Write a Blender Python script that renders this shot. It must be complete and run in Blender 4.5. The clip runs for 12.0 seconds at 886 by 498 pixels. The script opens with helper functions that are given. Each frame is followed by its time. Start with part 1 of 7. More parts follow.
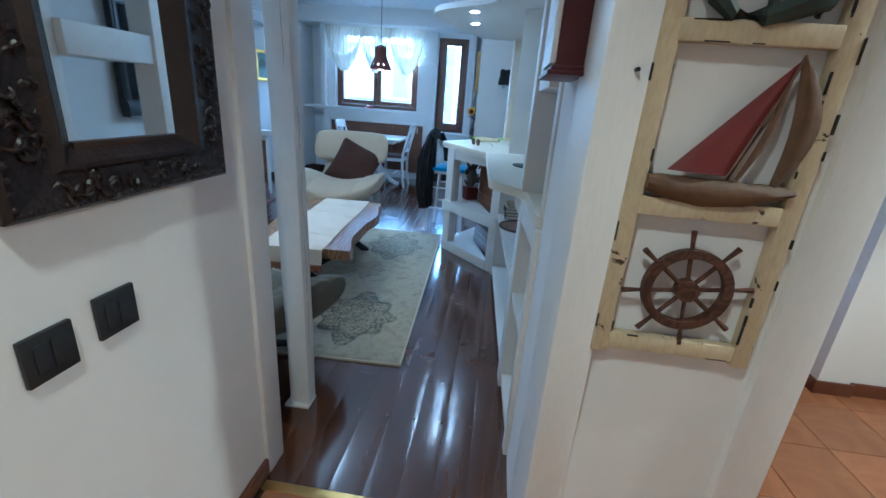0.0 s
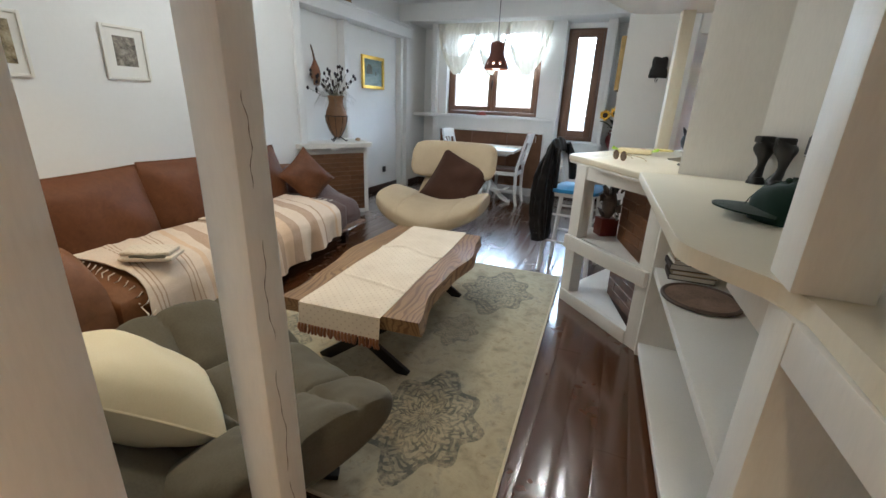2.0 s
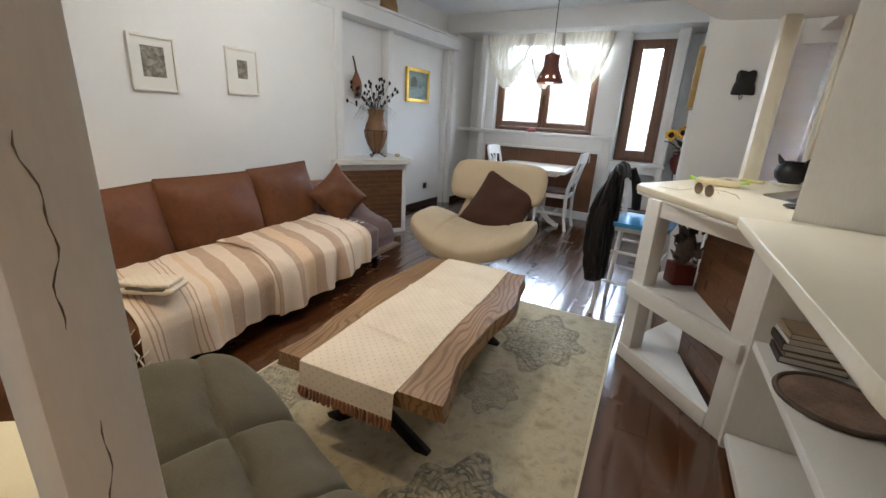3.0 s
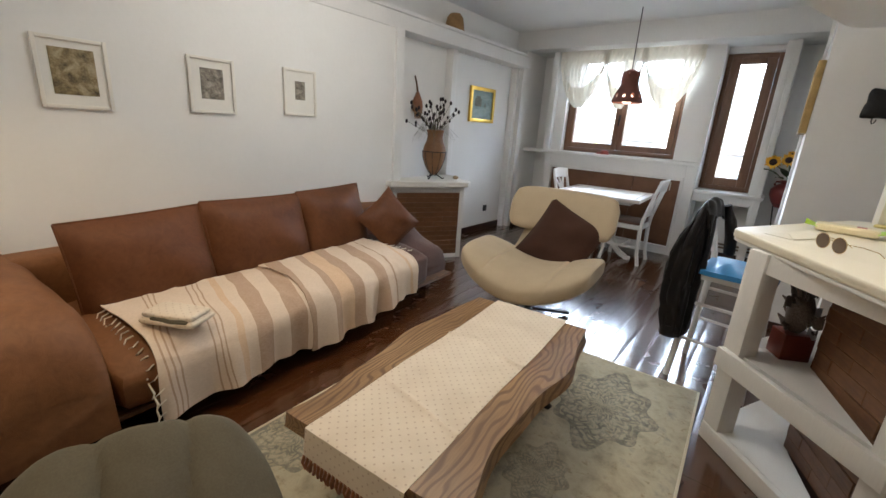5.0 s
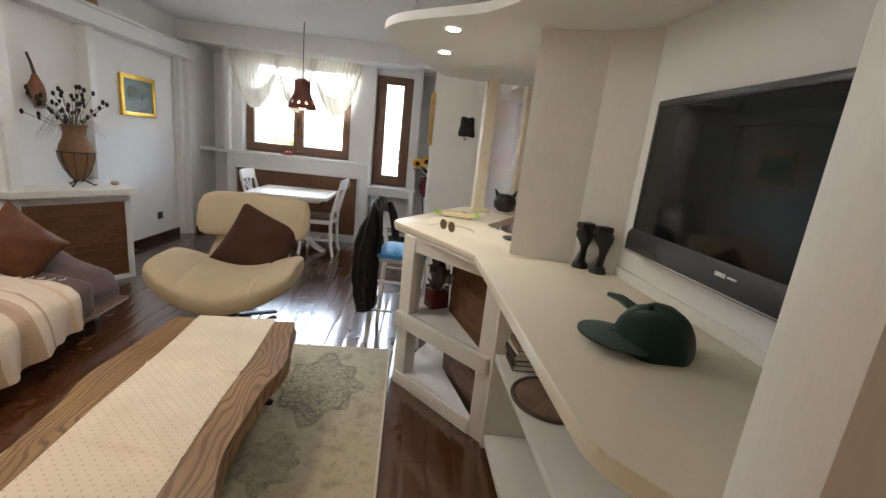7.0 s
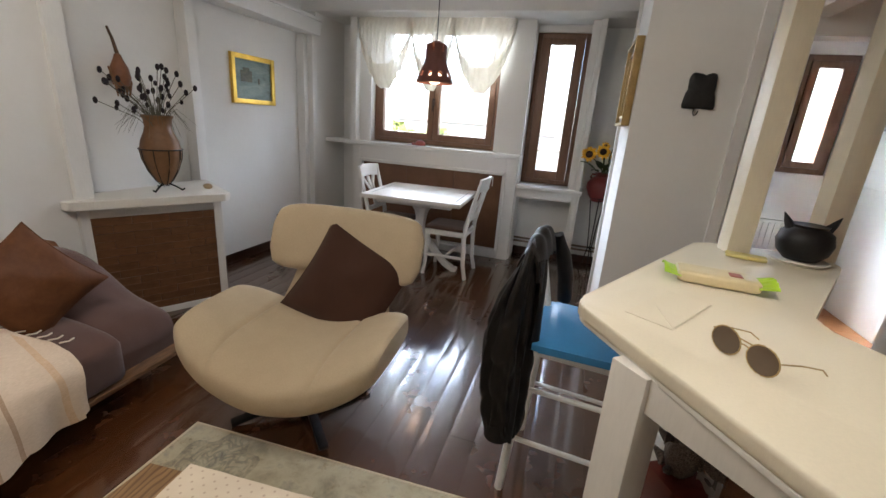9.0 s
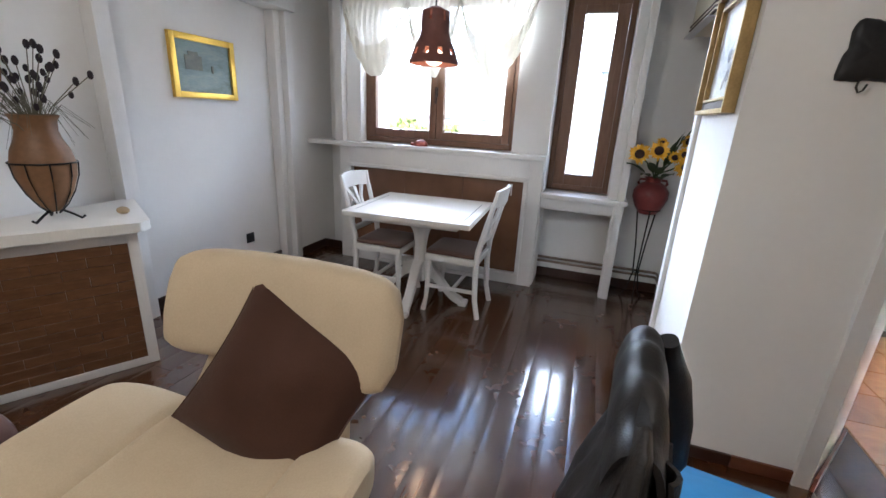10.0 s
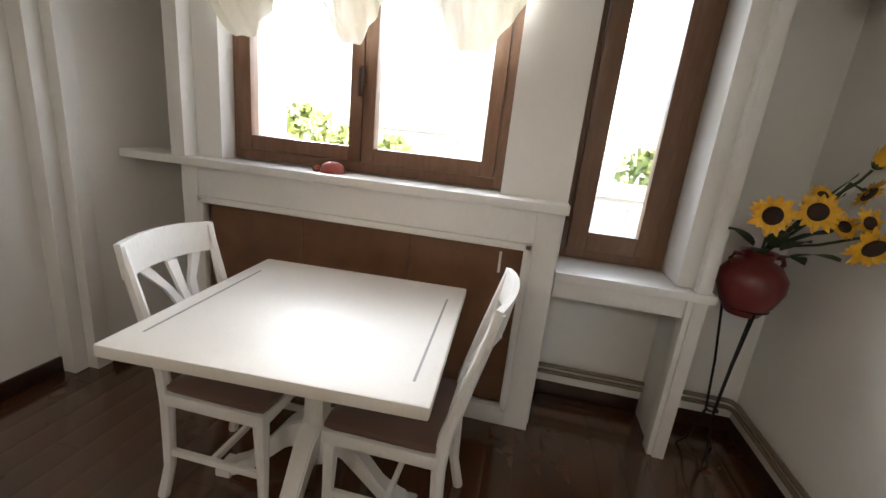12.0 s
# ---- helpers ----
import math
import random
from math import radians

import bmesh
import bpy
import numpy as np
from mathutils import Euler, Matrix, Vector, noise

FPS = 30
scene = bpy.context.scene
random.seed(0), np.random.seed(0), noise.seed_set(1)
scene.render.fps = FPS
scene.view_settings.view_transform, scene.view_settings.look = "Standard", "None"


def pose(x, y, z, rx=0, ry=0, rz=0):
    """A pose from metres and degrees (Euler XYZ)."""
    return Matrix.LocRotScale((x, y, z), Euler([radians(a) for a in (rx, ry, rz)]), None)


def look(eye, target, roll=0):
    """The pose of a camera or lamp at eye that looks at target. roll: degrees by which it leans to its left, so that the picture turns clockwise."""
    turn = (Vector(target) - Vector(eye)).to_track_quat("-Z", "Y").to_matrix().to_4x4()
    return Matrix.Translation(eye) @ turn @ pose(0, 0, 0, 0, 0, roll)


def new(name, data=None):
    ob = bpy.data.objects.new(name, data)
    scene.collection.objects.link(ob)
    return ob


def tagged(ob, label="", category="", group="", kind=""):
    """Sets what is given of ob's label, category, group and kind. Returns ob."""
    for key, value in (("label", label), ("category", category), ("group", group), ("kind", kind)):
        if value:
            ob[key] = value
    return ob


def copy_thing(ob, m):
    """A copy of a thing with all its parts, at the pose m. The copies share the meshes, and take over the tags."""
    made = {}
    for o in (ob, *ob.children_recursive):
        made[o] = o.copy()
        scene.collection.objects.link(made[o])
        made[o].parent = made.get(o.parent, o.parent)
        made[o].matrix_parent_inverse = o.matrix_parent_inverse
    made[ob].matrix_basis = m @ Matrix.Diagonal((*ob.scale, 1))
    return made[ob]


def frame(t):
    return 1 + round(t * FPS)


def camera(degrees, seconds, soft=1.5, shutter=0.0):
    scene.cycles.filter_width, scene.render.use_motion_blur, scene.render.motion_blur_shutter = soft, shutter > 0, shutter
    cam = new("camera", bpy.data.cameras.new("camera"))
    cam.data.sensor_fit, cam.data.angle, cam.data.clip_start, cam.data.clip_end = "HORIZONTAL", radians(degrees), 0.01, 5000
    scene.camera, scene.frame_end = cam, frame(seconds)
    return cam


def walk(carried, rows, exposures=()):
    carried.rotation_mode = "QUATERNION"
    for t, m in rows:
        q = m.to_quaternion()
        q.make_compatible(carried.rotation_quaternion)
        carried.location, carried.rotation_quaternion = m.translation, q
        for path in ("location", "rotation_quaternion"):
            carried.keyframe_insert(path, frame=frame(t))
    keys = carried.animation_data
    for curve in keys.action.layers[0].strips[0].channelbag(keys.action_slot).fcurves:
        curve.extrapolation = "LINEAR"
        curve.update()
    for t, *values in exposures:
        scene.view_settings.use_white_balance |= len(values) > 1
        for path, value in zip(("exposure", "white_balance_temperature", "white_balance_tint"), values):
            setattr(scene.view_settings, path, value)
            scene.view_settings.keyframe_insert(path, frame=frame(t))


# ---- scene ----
cam = camera(93.2, 12.0)
PATH = [
    (0, (0.787, 0.226, 1.348), (0.583, 2.103, 0.688), 4.3),
    (0.5, (0.789, 0.347, 1.324), (0.662, 2.233, 0.67), 2.5),
    (1, (0.679, 0.681, 1.315), (0.44, 2.553, 0.653), 2.5),
    (1.5, (0.642, 0.942, 1.288), (0.173, 2.767, 0.619), 2.6),
    (2, (0.61, 1.221, 1.291), (-0.11, 2.969, 0.639), 2.3),
    (2.5, (0.557, 1.41, 1.297), (-0.296, 3.109, 0.677), 2.6),
    (3, (0.456, 1.609, 1.325), (-0.449, 3.284, 0.714), 3.2),
    (3.5, (0.411, 1.755, 1.341), (-0.647, 3.342, 0.737), 3.0),
    (3.7, (0.391, 1.813, 1.346), (-0.781, 3.318, 0.747), 2.6),
    (5.3, (0.366, 1.916, 1.378), (-0.79, 3.455, 0.835), 4.3),
    (5.5, (0.369, 1.861, 1.374), (-0.589, 3.537, 0.851), 4.5),
    (6, (0.39, 1.727, 1.418), (-0.005, 3.623, 0.916), 5.7),
    (6.5, (0.434, 1.657, 1.456), (0.476, 3.601, 0.99), 6.3),
    (6.7, (0.442, 1.655, 1.475), (0.577, 3.596, 1.015), 6.3),
    (8.3, (0.323, 2.581, 1.411), (0.003, 4.479, 0.866), 4.6),
    (8.5, (0.272, 2.783, 1.434), (-0.112, 4.665, 0.875), 4.6),
    (9, (0.196, 3.183, 1.444), (-0.345, 5.017, 0.857), 4.3),
    (9.5, (0.132, 3.65, 1.458), (-0.529, 5.436, 0.848), 3.2),
    (10, (-0.019, 4.089, 1.427), (-0.625, 5.896, 0.821), 3.0),
    (10.5, (-0.169, 4.561, 1.438), (-0.643, 6.408, 0.835), 2.7),
    (11, (-0.257, 5.028, 1.394), (-0.567, 6.916, 0.814), 3.3),
    (11.5, (-0.344, 5.401, 1.415), (-0.526, 7.316, 0.866), 5.1),
    (12, (-0.551, 5.789, 1.4), (-0.904, 7.684, 0.866), 6.0),
]
EXPOSURES = [(0.0, 3.5, 3700, -3), (0.5, 3.6, 4380, 0), (1.0, 3.93, 4800, 2), (1.5, 3.7, 5050, 3), (2.0, 3.62, 5450, 4), (2.5, 3.6, 5650, 6), (3.5, 3.55, 5800, 8), (5.5, 3.44, 5950, 9), (6.0, 3.43, 5950, 10), (6.5, 3.49, 6150, 10), (8.5, 3.25, 6180, 11), (9.0, 3.25, 6200, 11), (9.5, 3.43, 5700, 11), (10.0, 3.62, 5750, 12), (10.5, 3.5, 6400, 12), (11.0, 3.44, 6650, 13), (11.5, 3.4, 6750, 13), (12.0, 3.29, 6850, 11)]
walk(cam, [(t, look(eye, target, roll)) for t, eye, target, roll in PATH], EXPOSURES)

# ---- world, sun and lamps ----
world = bpy.data.worlds.new("sky")
scene.world = world
world.use_nodes = True
wn = world.node_tree
sky = wn.nodes.new("ShaderNodeTexSky")
sky.sky_type = "NISHITA"
sky.sun_disc = False
sky.sun_elevation = radians(48)
sky.sun_rotation = radians(113)
sky.air_density, sky.dust_density = 1.0, 2.0
wn.links.new(sky.outputs[0], wn.nodes["Background"].inputs[0])
wn.nodes["Background"].inputs[1].default_value = 0.15


def lamp(name, kind, place, target, energy, colour, **more):
    data = bpy.data.lights.new(name, kind)
    data.energy, data.color = energy, colour
    ob = new(name, data)
    ob.matrix_world = look(place, target)
    return ob, data


for name, place, target, size, power in (("window_sky_light", (-3.7, 9.9, 2.7), (0.6, 6.8, 1.1), (2.2, 1.3), 70), ("window_sky_light", (-0.9, 11.5, 3.3), (-0.9, 6.2, 0.9), (6.0, 1.4), 34), ("far_window_sky_light", (2.0, 9.5, 3.4), (2.0, 6.4, 0.9), (1.2, 1.2), 115)):
    _, d = lamp(name, "AREA", place, target, power, (0.84, 0.92, 1.0))
    d.shape, d.size, d.size_y = "RECTANGLE", size[0], size[1]
    d.spread = radians(85 if name == "far_window_sky_light" else 150)
_, d = lamp("sun", "SUN", (14, -6, 16), (0, 6, 0), 2.0, (1, 0.95, 0.88))
d.angle = radians(0.5)
WARM = (1.0, 0.70, 0.37)
SOFT_WARM = (1.0, 0.88, 0.74)
for place, power, cone in (((0.54, 0.10, 2.46), 6.8, 116), ((2.6, 0.9, 2.40), 15.0, 150)):
    _, d = lamp("hall_light", "SPOT", place, (place[0], place[1] + 0.01, 0), power, WARM)
    d.spot_size, d.spot_blend, d.shadow_soft_size = radians(cone), 0.75, 0.05
for place, power in (((0.503, 3.86, 2.007), 0.9), ((0.476, 4.37, 2.007), 0.9)):
    _, d = lamp("soffit_spot", "SPOT", place, (place[0], place[1] + 0.001, 0), power, SOFT_WARM)
    d.spot_size, d.spot_blend, d.shadow_soft_size = radians(115), 0.6, 0.03
for place in ((-1.35, 1.92, 2.64),):
    _, d = lamp("ceiling_spot", "SPOT", place, (place[0] - 0.1, place[1] + 0.35, 0), 6.5, WARM)
    d.spot_size, d.spot_blend, d.shadow_soft_size = radians(92), 0.5, 0.04
_, d = lamp("pendant_bulb", "POINT", (-1.07, 6.84, 1.675), (-1.07, 6.85, 0), 0.12, (1.0, 0.68, 0.40))
d.shadow_soft_size = 0.055
# Fill lamp added under the ceiling to brighten the room; no source is known there.
_, d = lamp("ceiling_fill", "POINT", (-1.1, 3.8, 2.34), (-1.1, 3.81, 0), 3.5, (1.0, 0.92, 0.80))
d.shadow_soft_size = 0.25

# ---- materials ----
class Mat:
    """A small node builder round one Principled material."""

    def __init__(self, name, rough=0.5, metal=0.0, spec=0.5):
        self.m = bpy.data.materials.new(name)
        self.m.use_nodes = True
        self.t = self.m.node_tree
        self.b = self.t.nodes["Principled BSDF"]
        self.b.inputs["Roughness"].default_value = rough
        self.b.inputs["Metallic"].default_value = metal
        self.b.inputs["Specular IOR Level"].default_value = spec

    def node(self, kind, **values):
        n = self.t.nodes.new("ShaderNode" + kind)
        for k, v in values.items():
            n.inputs[k.replace("_", " ")].default_value = v
        return n

    def link(self, a, b):
        self.t.links.new(a, b)

    def coords(self, scale=(1, 1, 1), turn=(0, 0, 0)):
        c = self.node("TexCoord")
        mp = self.node("Mapping", Scale=scale, Rotation=turn)
        self.link(c.outputs["Object"], mp.inputs[0])
        return mp.outputs[0]

    def noise(self, vec, scale, detail=4.0, rough=0.55, distort=0.0):
        n = self.node("TexNoise", Scale=scale, Detail=detail, Roughness=rough, Distortion=distort)
        self.link(vec, n.inputs["Vector"])
        return n.outputs["Fac"]

    def ramp(self, fac, stops):
        r = self.node("ValToRGB")
        el = r.color_ramp.elements
        while len(el) < len(stops):
            el.new(0.5)
        for e, (p, c) in zip(el, stops):
            e.position, e.color = p, (*c, 1)
        self.link(fac, r.inputs[0])
        return r.outputs[0]

    def mix(self, fac, a, b, kind="MIX"):
        n = self.t.nodes.new("ShaderNodeMix")
        n.data_type, n.blend_type = "RGBA", kind
        for socket, v in ((n.inputs[0], fac), (n.inputs[6], a), (n.inputs[7], b)):
            if isinstance(v, (int, float)):
                socket.default_value = v
            elif isinstance(v, tuple):
                socket.default_value = (*v, 1)
            else:
                self.link(v, socket)
        return n.outputs[2]

    def math(self, op, a, b=0.0, c=0.0):
        n = self.t.nodes.new("ShaderNodeMath")
        n.operation = op
        for socket, v in zip(n.inputs, (a, b, c)):
            if isinstance(v, (int, float)):
                socket.default_value = v
            else:
                self.link(v, socket)
        return n.outputs[0]

    def span(self, fac, lo, hi):
        n = self.node("MapRange")
        n.inputs[3].default_value, n.inputs[4].default_value = lo, hi
        self.link(fac, n.inputs[0])
        return n.outputs[0]

    def colour(self, c):
        if isinstance(c, tuple):
            self.b.inputs["Base Color"].default_value = (*c, 1)
        else:
            self.link(c, self.b.inputs["Base Color"])
        return self

    def rough(self, fac, lo, hi):
        self.link(self.span(fac, lo, hi), self.b.inputs["Roughness"])
        return self

    def bump(self, fac, strength=0.2, dist=0.002):
        n = self.node("Bump", Strength=strength, Distance=dist)
        self.link(fac, n.inputs["Height"])
        self.link(n.outputs[0], self.b.inputs["Normal"])
        return self


def plain(name, c, rough=0.5, metal=0.0, grain=60.0, vary=0.12, bump=0.1, dist=0.001, spec=0.5):
    """A surface of one paint or stuff, with a coarse and a fine variation and a slight relief."""
    m = Mat(name, rough, metal, spec)
    v = m.coords()
    lo, hi = tuple(x * (1 - vary) for x in c), tuple(min(1, x * (1 + vary)) for x in c)
    big = m.noise(v, grain / 12, 3)
    fine = m.noise(v, grain, 5)
    m.colour(m.mix(0.35, m.ramp(big, ((0.3, lo), (0.7, hi))), m.ramp(fine, ((0.3, lo), (0.7, hi)))))
    m.rough(big, max(0.02, rough - 0.06), min(1, rough + 0.06))
    if bump:
        m.bump(fine, bump, dist)
    return m.m


WALL = plain("wall_paint", (0.80, 0.79, 0.77), 0.75, grain=35, vary=0.025, bump=0.25, dist=0.002)
CEIL = plain("ceiling_paint", (0.80, 0.80, 0.79), 0.85, grain=25, vary=0.02, bump=0.15)


def painted_wood(name, c, rough=0.42):
    m = Mat(name, rough)
    v = m.coords((6, 6, 1.0))
    w = m.coords()
    fib = m.noise(v, 22, 5, 0.6, 0.3)
    big = m.noise(w, 3, 3)
    lo = tuple(x * 0.9 for x in c)
    m.colour(m.mix(0.5, m.ramp(big, ((0.3, lo), (0.7, c))), m.ramp(fib, ((0.25, lo), (0.6, c)))))
    m.rough(fib, rough - 0.1, rough + 0.12)
    m.bump(fib, 0.22, 0.0015)
    return m.m


WHITEWOOD = painted_wood("white_painted_wood", (0.80, 0.775, 0.725))
TRIM = painted_wood("white_trim", (0.80, 0.79, 0.77))
CREAM = painted_wood("cream_counter_paint", (0.78, 0.71, 0.56), 0.38)
FURN = painted_wood("white_lacquer", (0.82, 0.81, 0.79), 0.3)
TABLETOP = painted_wood("table_lacquer", (0.80, 0.765, 0.71), 0.46)


def chipped(name):
    m = Mat(name, 0.55)
    v = m.coords()
    w = m.coords((3, 3, 1))
    chip = m.noise(v, 24, 6, 0.66, 0.5)
    grain = m.noise(w, 40, 4)
    cream = m.ramp(grain, ((0.3, (0.47, 0.385, 0.225)), (0.7, (0.57, 0.485, 0.31))))
    mask = m.ramp(chip, ((0.345, (0, 0, 0)), (0.36, (1, 1, 1))))
    m.colour(m.mix(mask, (0.05, 0.03, 0.02), cream))
    m.bump(mask, 0.5, 0.0015)
    return m.m


CHIPPED = chipped("chipped_cream_paint")


def dark_planks():
    m = Mat("dark_plank", 0.2)
    info = m.node("ObjectInfo")
    c = m.node("TexCoord")
    mp = m.node("Mapping", Scale=(14, 0.9, 14))
    m.link(c.outputs["Object"], mp.inputs[0])
    add = m.node("VectorMath")
    m.link(mp.outputs[0], add.inputs[0])
    shift = m.node("CombineXYZ")
    m.link(m.math("MULTIPLY", info.outputs["Random"], 40.0), shift.inputs[0])
    m.link(m.math("MULTIPLY", info.outputs["Random"], 17.0), shift.inputs[1])
    m.link(shift.outputs[0], add.inputs[1])
    g = m.noise(add.outputs[0], 2.2, 6, 0.6, 0.8)
    f = m.noise(add.outputs[0], 11, 4, 0.6)
    base = m.ramp(g, ((0.22, (0.054, 0.0176, 0.0050)), (0.55, (0.072, 0.0240, 0.0069)), (0.82, (0.093, 0.0320, 0.0093))))
    tone = m.span(info.outputs["Random"], 0.90, 1.12)
    hue = m.node("HueSaturation")
    m.link(base, hue.inputs["Color"])
    m.link(tone, hue.inputs["Value"])
    wear = m.noise(m.coords(), 1.7, 5, 0.6)
    worn = m.mix(m.ramp(wear, ((0.55, (0, 0, 0)), (0.85, (0.35, 0.35, 0.35)))), hue.outputs[0], (0.075, 0.040, 0.024))
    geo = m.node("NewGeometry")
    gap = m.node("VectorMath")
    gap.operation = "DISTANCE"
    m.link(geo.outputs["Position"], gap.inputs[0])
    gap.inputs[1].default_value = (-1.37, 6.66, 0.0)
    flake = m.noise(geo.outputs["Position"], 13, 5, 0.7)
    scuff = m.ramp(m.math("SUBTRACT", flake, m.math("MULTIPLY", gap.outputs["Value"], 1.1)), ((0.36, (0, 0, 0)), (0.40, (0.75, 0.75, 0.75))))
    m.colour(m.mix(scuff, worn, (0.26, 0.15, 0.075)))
    m.rough(wear, 0.16, 0.36)
    m.b.inputs["Coat Weight"].default_value = 1.0
    m.b.inputs["Coat IOR"].default_value = 1.6
    m.b.inputs["Coat Roughness"].default_value = 0.14
    m.bump(g, 0.06, 0.0015)
    return m.m


PLANK = dark_planks()
DARKBASE = plain("dark_baseboard", (0.035, 0.014, 0.008), 0.35, grain=40, vary=0.3)


def wood(name, dark, mid, light, scale=(10, 1, 10), rough=0.45, rings=3.0, relief=0.3, bands=0.35):
    m = Mat(name, rough)
    v = m.coords(scale)
    g = m.noise(v, rings, 2, 0.4, 0.2)
    line = m.math("MULTIPLY", m.math("ADD", m.math("SINE", m.math("MULTIPLY", g, 46.0)), 1.0), 0.5)
    n = m.noise(v, 9, 5, 0.65)
    mixd = m.math("ADD", m.math("MULTIPLY", line, bands), m.math("MULTIPLY", n, 1.0 - bands))
    m.colour(m.ramp(mixd, ((0.25, dark), (0.5, mid), (0.75, light))))
    m.rough(n, rough - 0.1, rough + 0.15)
    m.bump(mixd, relief, 0.002)
    return m.m


FRAMEWOOD = wood("window_wood", (0.145, 0.070, 0.037), (0.175, 0.088, 0.048), (0.21, 0.108, 0.060), (8, 8, 1.2), 0.4, 1.0, relief=0.06, bands=0.12)
MIRRORWOOD = plain("carved_dark_wood", (0.014, 0.0065, 0.0045), 0.36, grain=70, vary=0.6, bump=0.8, dist=0.004)
DRIFT = plain("driftwood", (0.105, 0.056, 0.024), 0.6, grain=50, vary=0.55, bump=0.5, dist=0.003)
WHEELWOOD = wood("wheel_wood", (0.03, 0.011, 0.006), (0.06, 0.022, 0.011), (0.10, 0.042, 0.02), (10, 10, 10), 0.5, 2.0)


def cloth(name, a, b, weave=420.0, rough=0.9, relief=0.35, big=7.0, sheen=0.25):
    m = Mat(name, rough, spec=0.25)
    v = m.coords()
    w = m.node("TexVoronoi", Scale=weave)
    m.link(v, w.inputs["Vector"])
    n = m.noise(v, big, 4)
    fine = m.noise(v, weave * 0.4, 3)
    m.colour(m.mix(0.4, m.ramp(n, ((0.3, a), (0.7, b))), m.ramp(fine, ((0.35, a), (0.65, b)))))
    m.b.inputs["Sheen Weight"].default_value = sheen
    m.b.inputs["Sheen Roughness"].default_value = 0.5
    m.bump(m.math("ADD", w.outputs["Distance"], m.math("MULTIPLY", n, 0.8)), relief, 0.0015)
    return m.m


def leather(name, dark, mid, light, rough=0.5, spec=0.5):
    m = Mat(name, rough, spec=spec)
    v = m.coords()
    n = m.noise(v, 5, 6, 0.65, 0.6)
    crease = m.noise(v, 22, 5, 0.6, 1.2)
    vor = m.node("TexVoronoi", Scale=260.0)
    m.link(v, vor.inputs["Vector"])
    m.colour(m.mix(0.35, m.ramp(n, ((0.25, dark), (0.5, mid), (0.8, light))), m.ramp(crease, ((0.3, dark), (0.7, light)))))
    m.rough(n, rough - 0.1, rough + 0.12)
    m.bump(m.math("ADD", m.math("MULTIPLY", crease, 1.5), m.math("MULTIPLY", vor.outputs["Distance"], 0.4)), 0.35, 0.002)
    return m.m


SOFA = leather("brown_suede_leather", (0.12, 0.044, 0.013), (0.19, 0.074, 0.023), (0.255, 0.112, 0.042), 0.62)
SOFACUSH = leather("brown_cushion_leather", (0.078, 0.026, 0.008), (0.122, 0.042, 0.0135), (0.165, 0.063, 0.023), 0.58, 0.32)
JACKET = leather("black_leather", (0.006, 0.006, 0.007), (0.012, 0.011, 0.011), (0.018, 0.014, 0.011), 0.46, 0.22)
BEIGE = cloth("beige_upholstery", (0.46, 0.365, 0.245), (0.53, 0.43, 0.295), relief=0.3, sheen=0.12)
GREYCLOTH = cloth("grey_upholstery", (0.092, 0.081, 0.057), (0.128, 0.113, 0.081), weave=380, sheen=0.1)
CREAMCLOTH = cloth("cream_pillow_cotton", (0.74, 0.64, 0.42), (0.80, 0.71, 0.50), weave=600)
BROWNPILLOW = cloth("brown_pillow_velvet", (0.045, 0.018, 0.010), (0.065, 0.027, 0.016), weave=700, rough=0.8, sheen=0.08)
TAUPE = cloth("taupe_seat_fabric", (0.088, 0.043, 0.035), (0.128, 0.068, 0.054), weave=700, rough=0.85)
MAROONPAD = cloth("brown_chair_seat", (0.11, 0.06, 0.045), (0.15, 0.085, 0.062), weave=500)
FRINGE = cloth("cream_fringe", (0.70, 0.62, 0.50), (0.80, 0.73, 0.62))
RUSTFRINGE = cloth("rust_fringe", (0.20, 0.07, 0.03), (0.30, 0.12, 0.05))


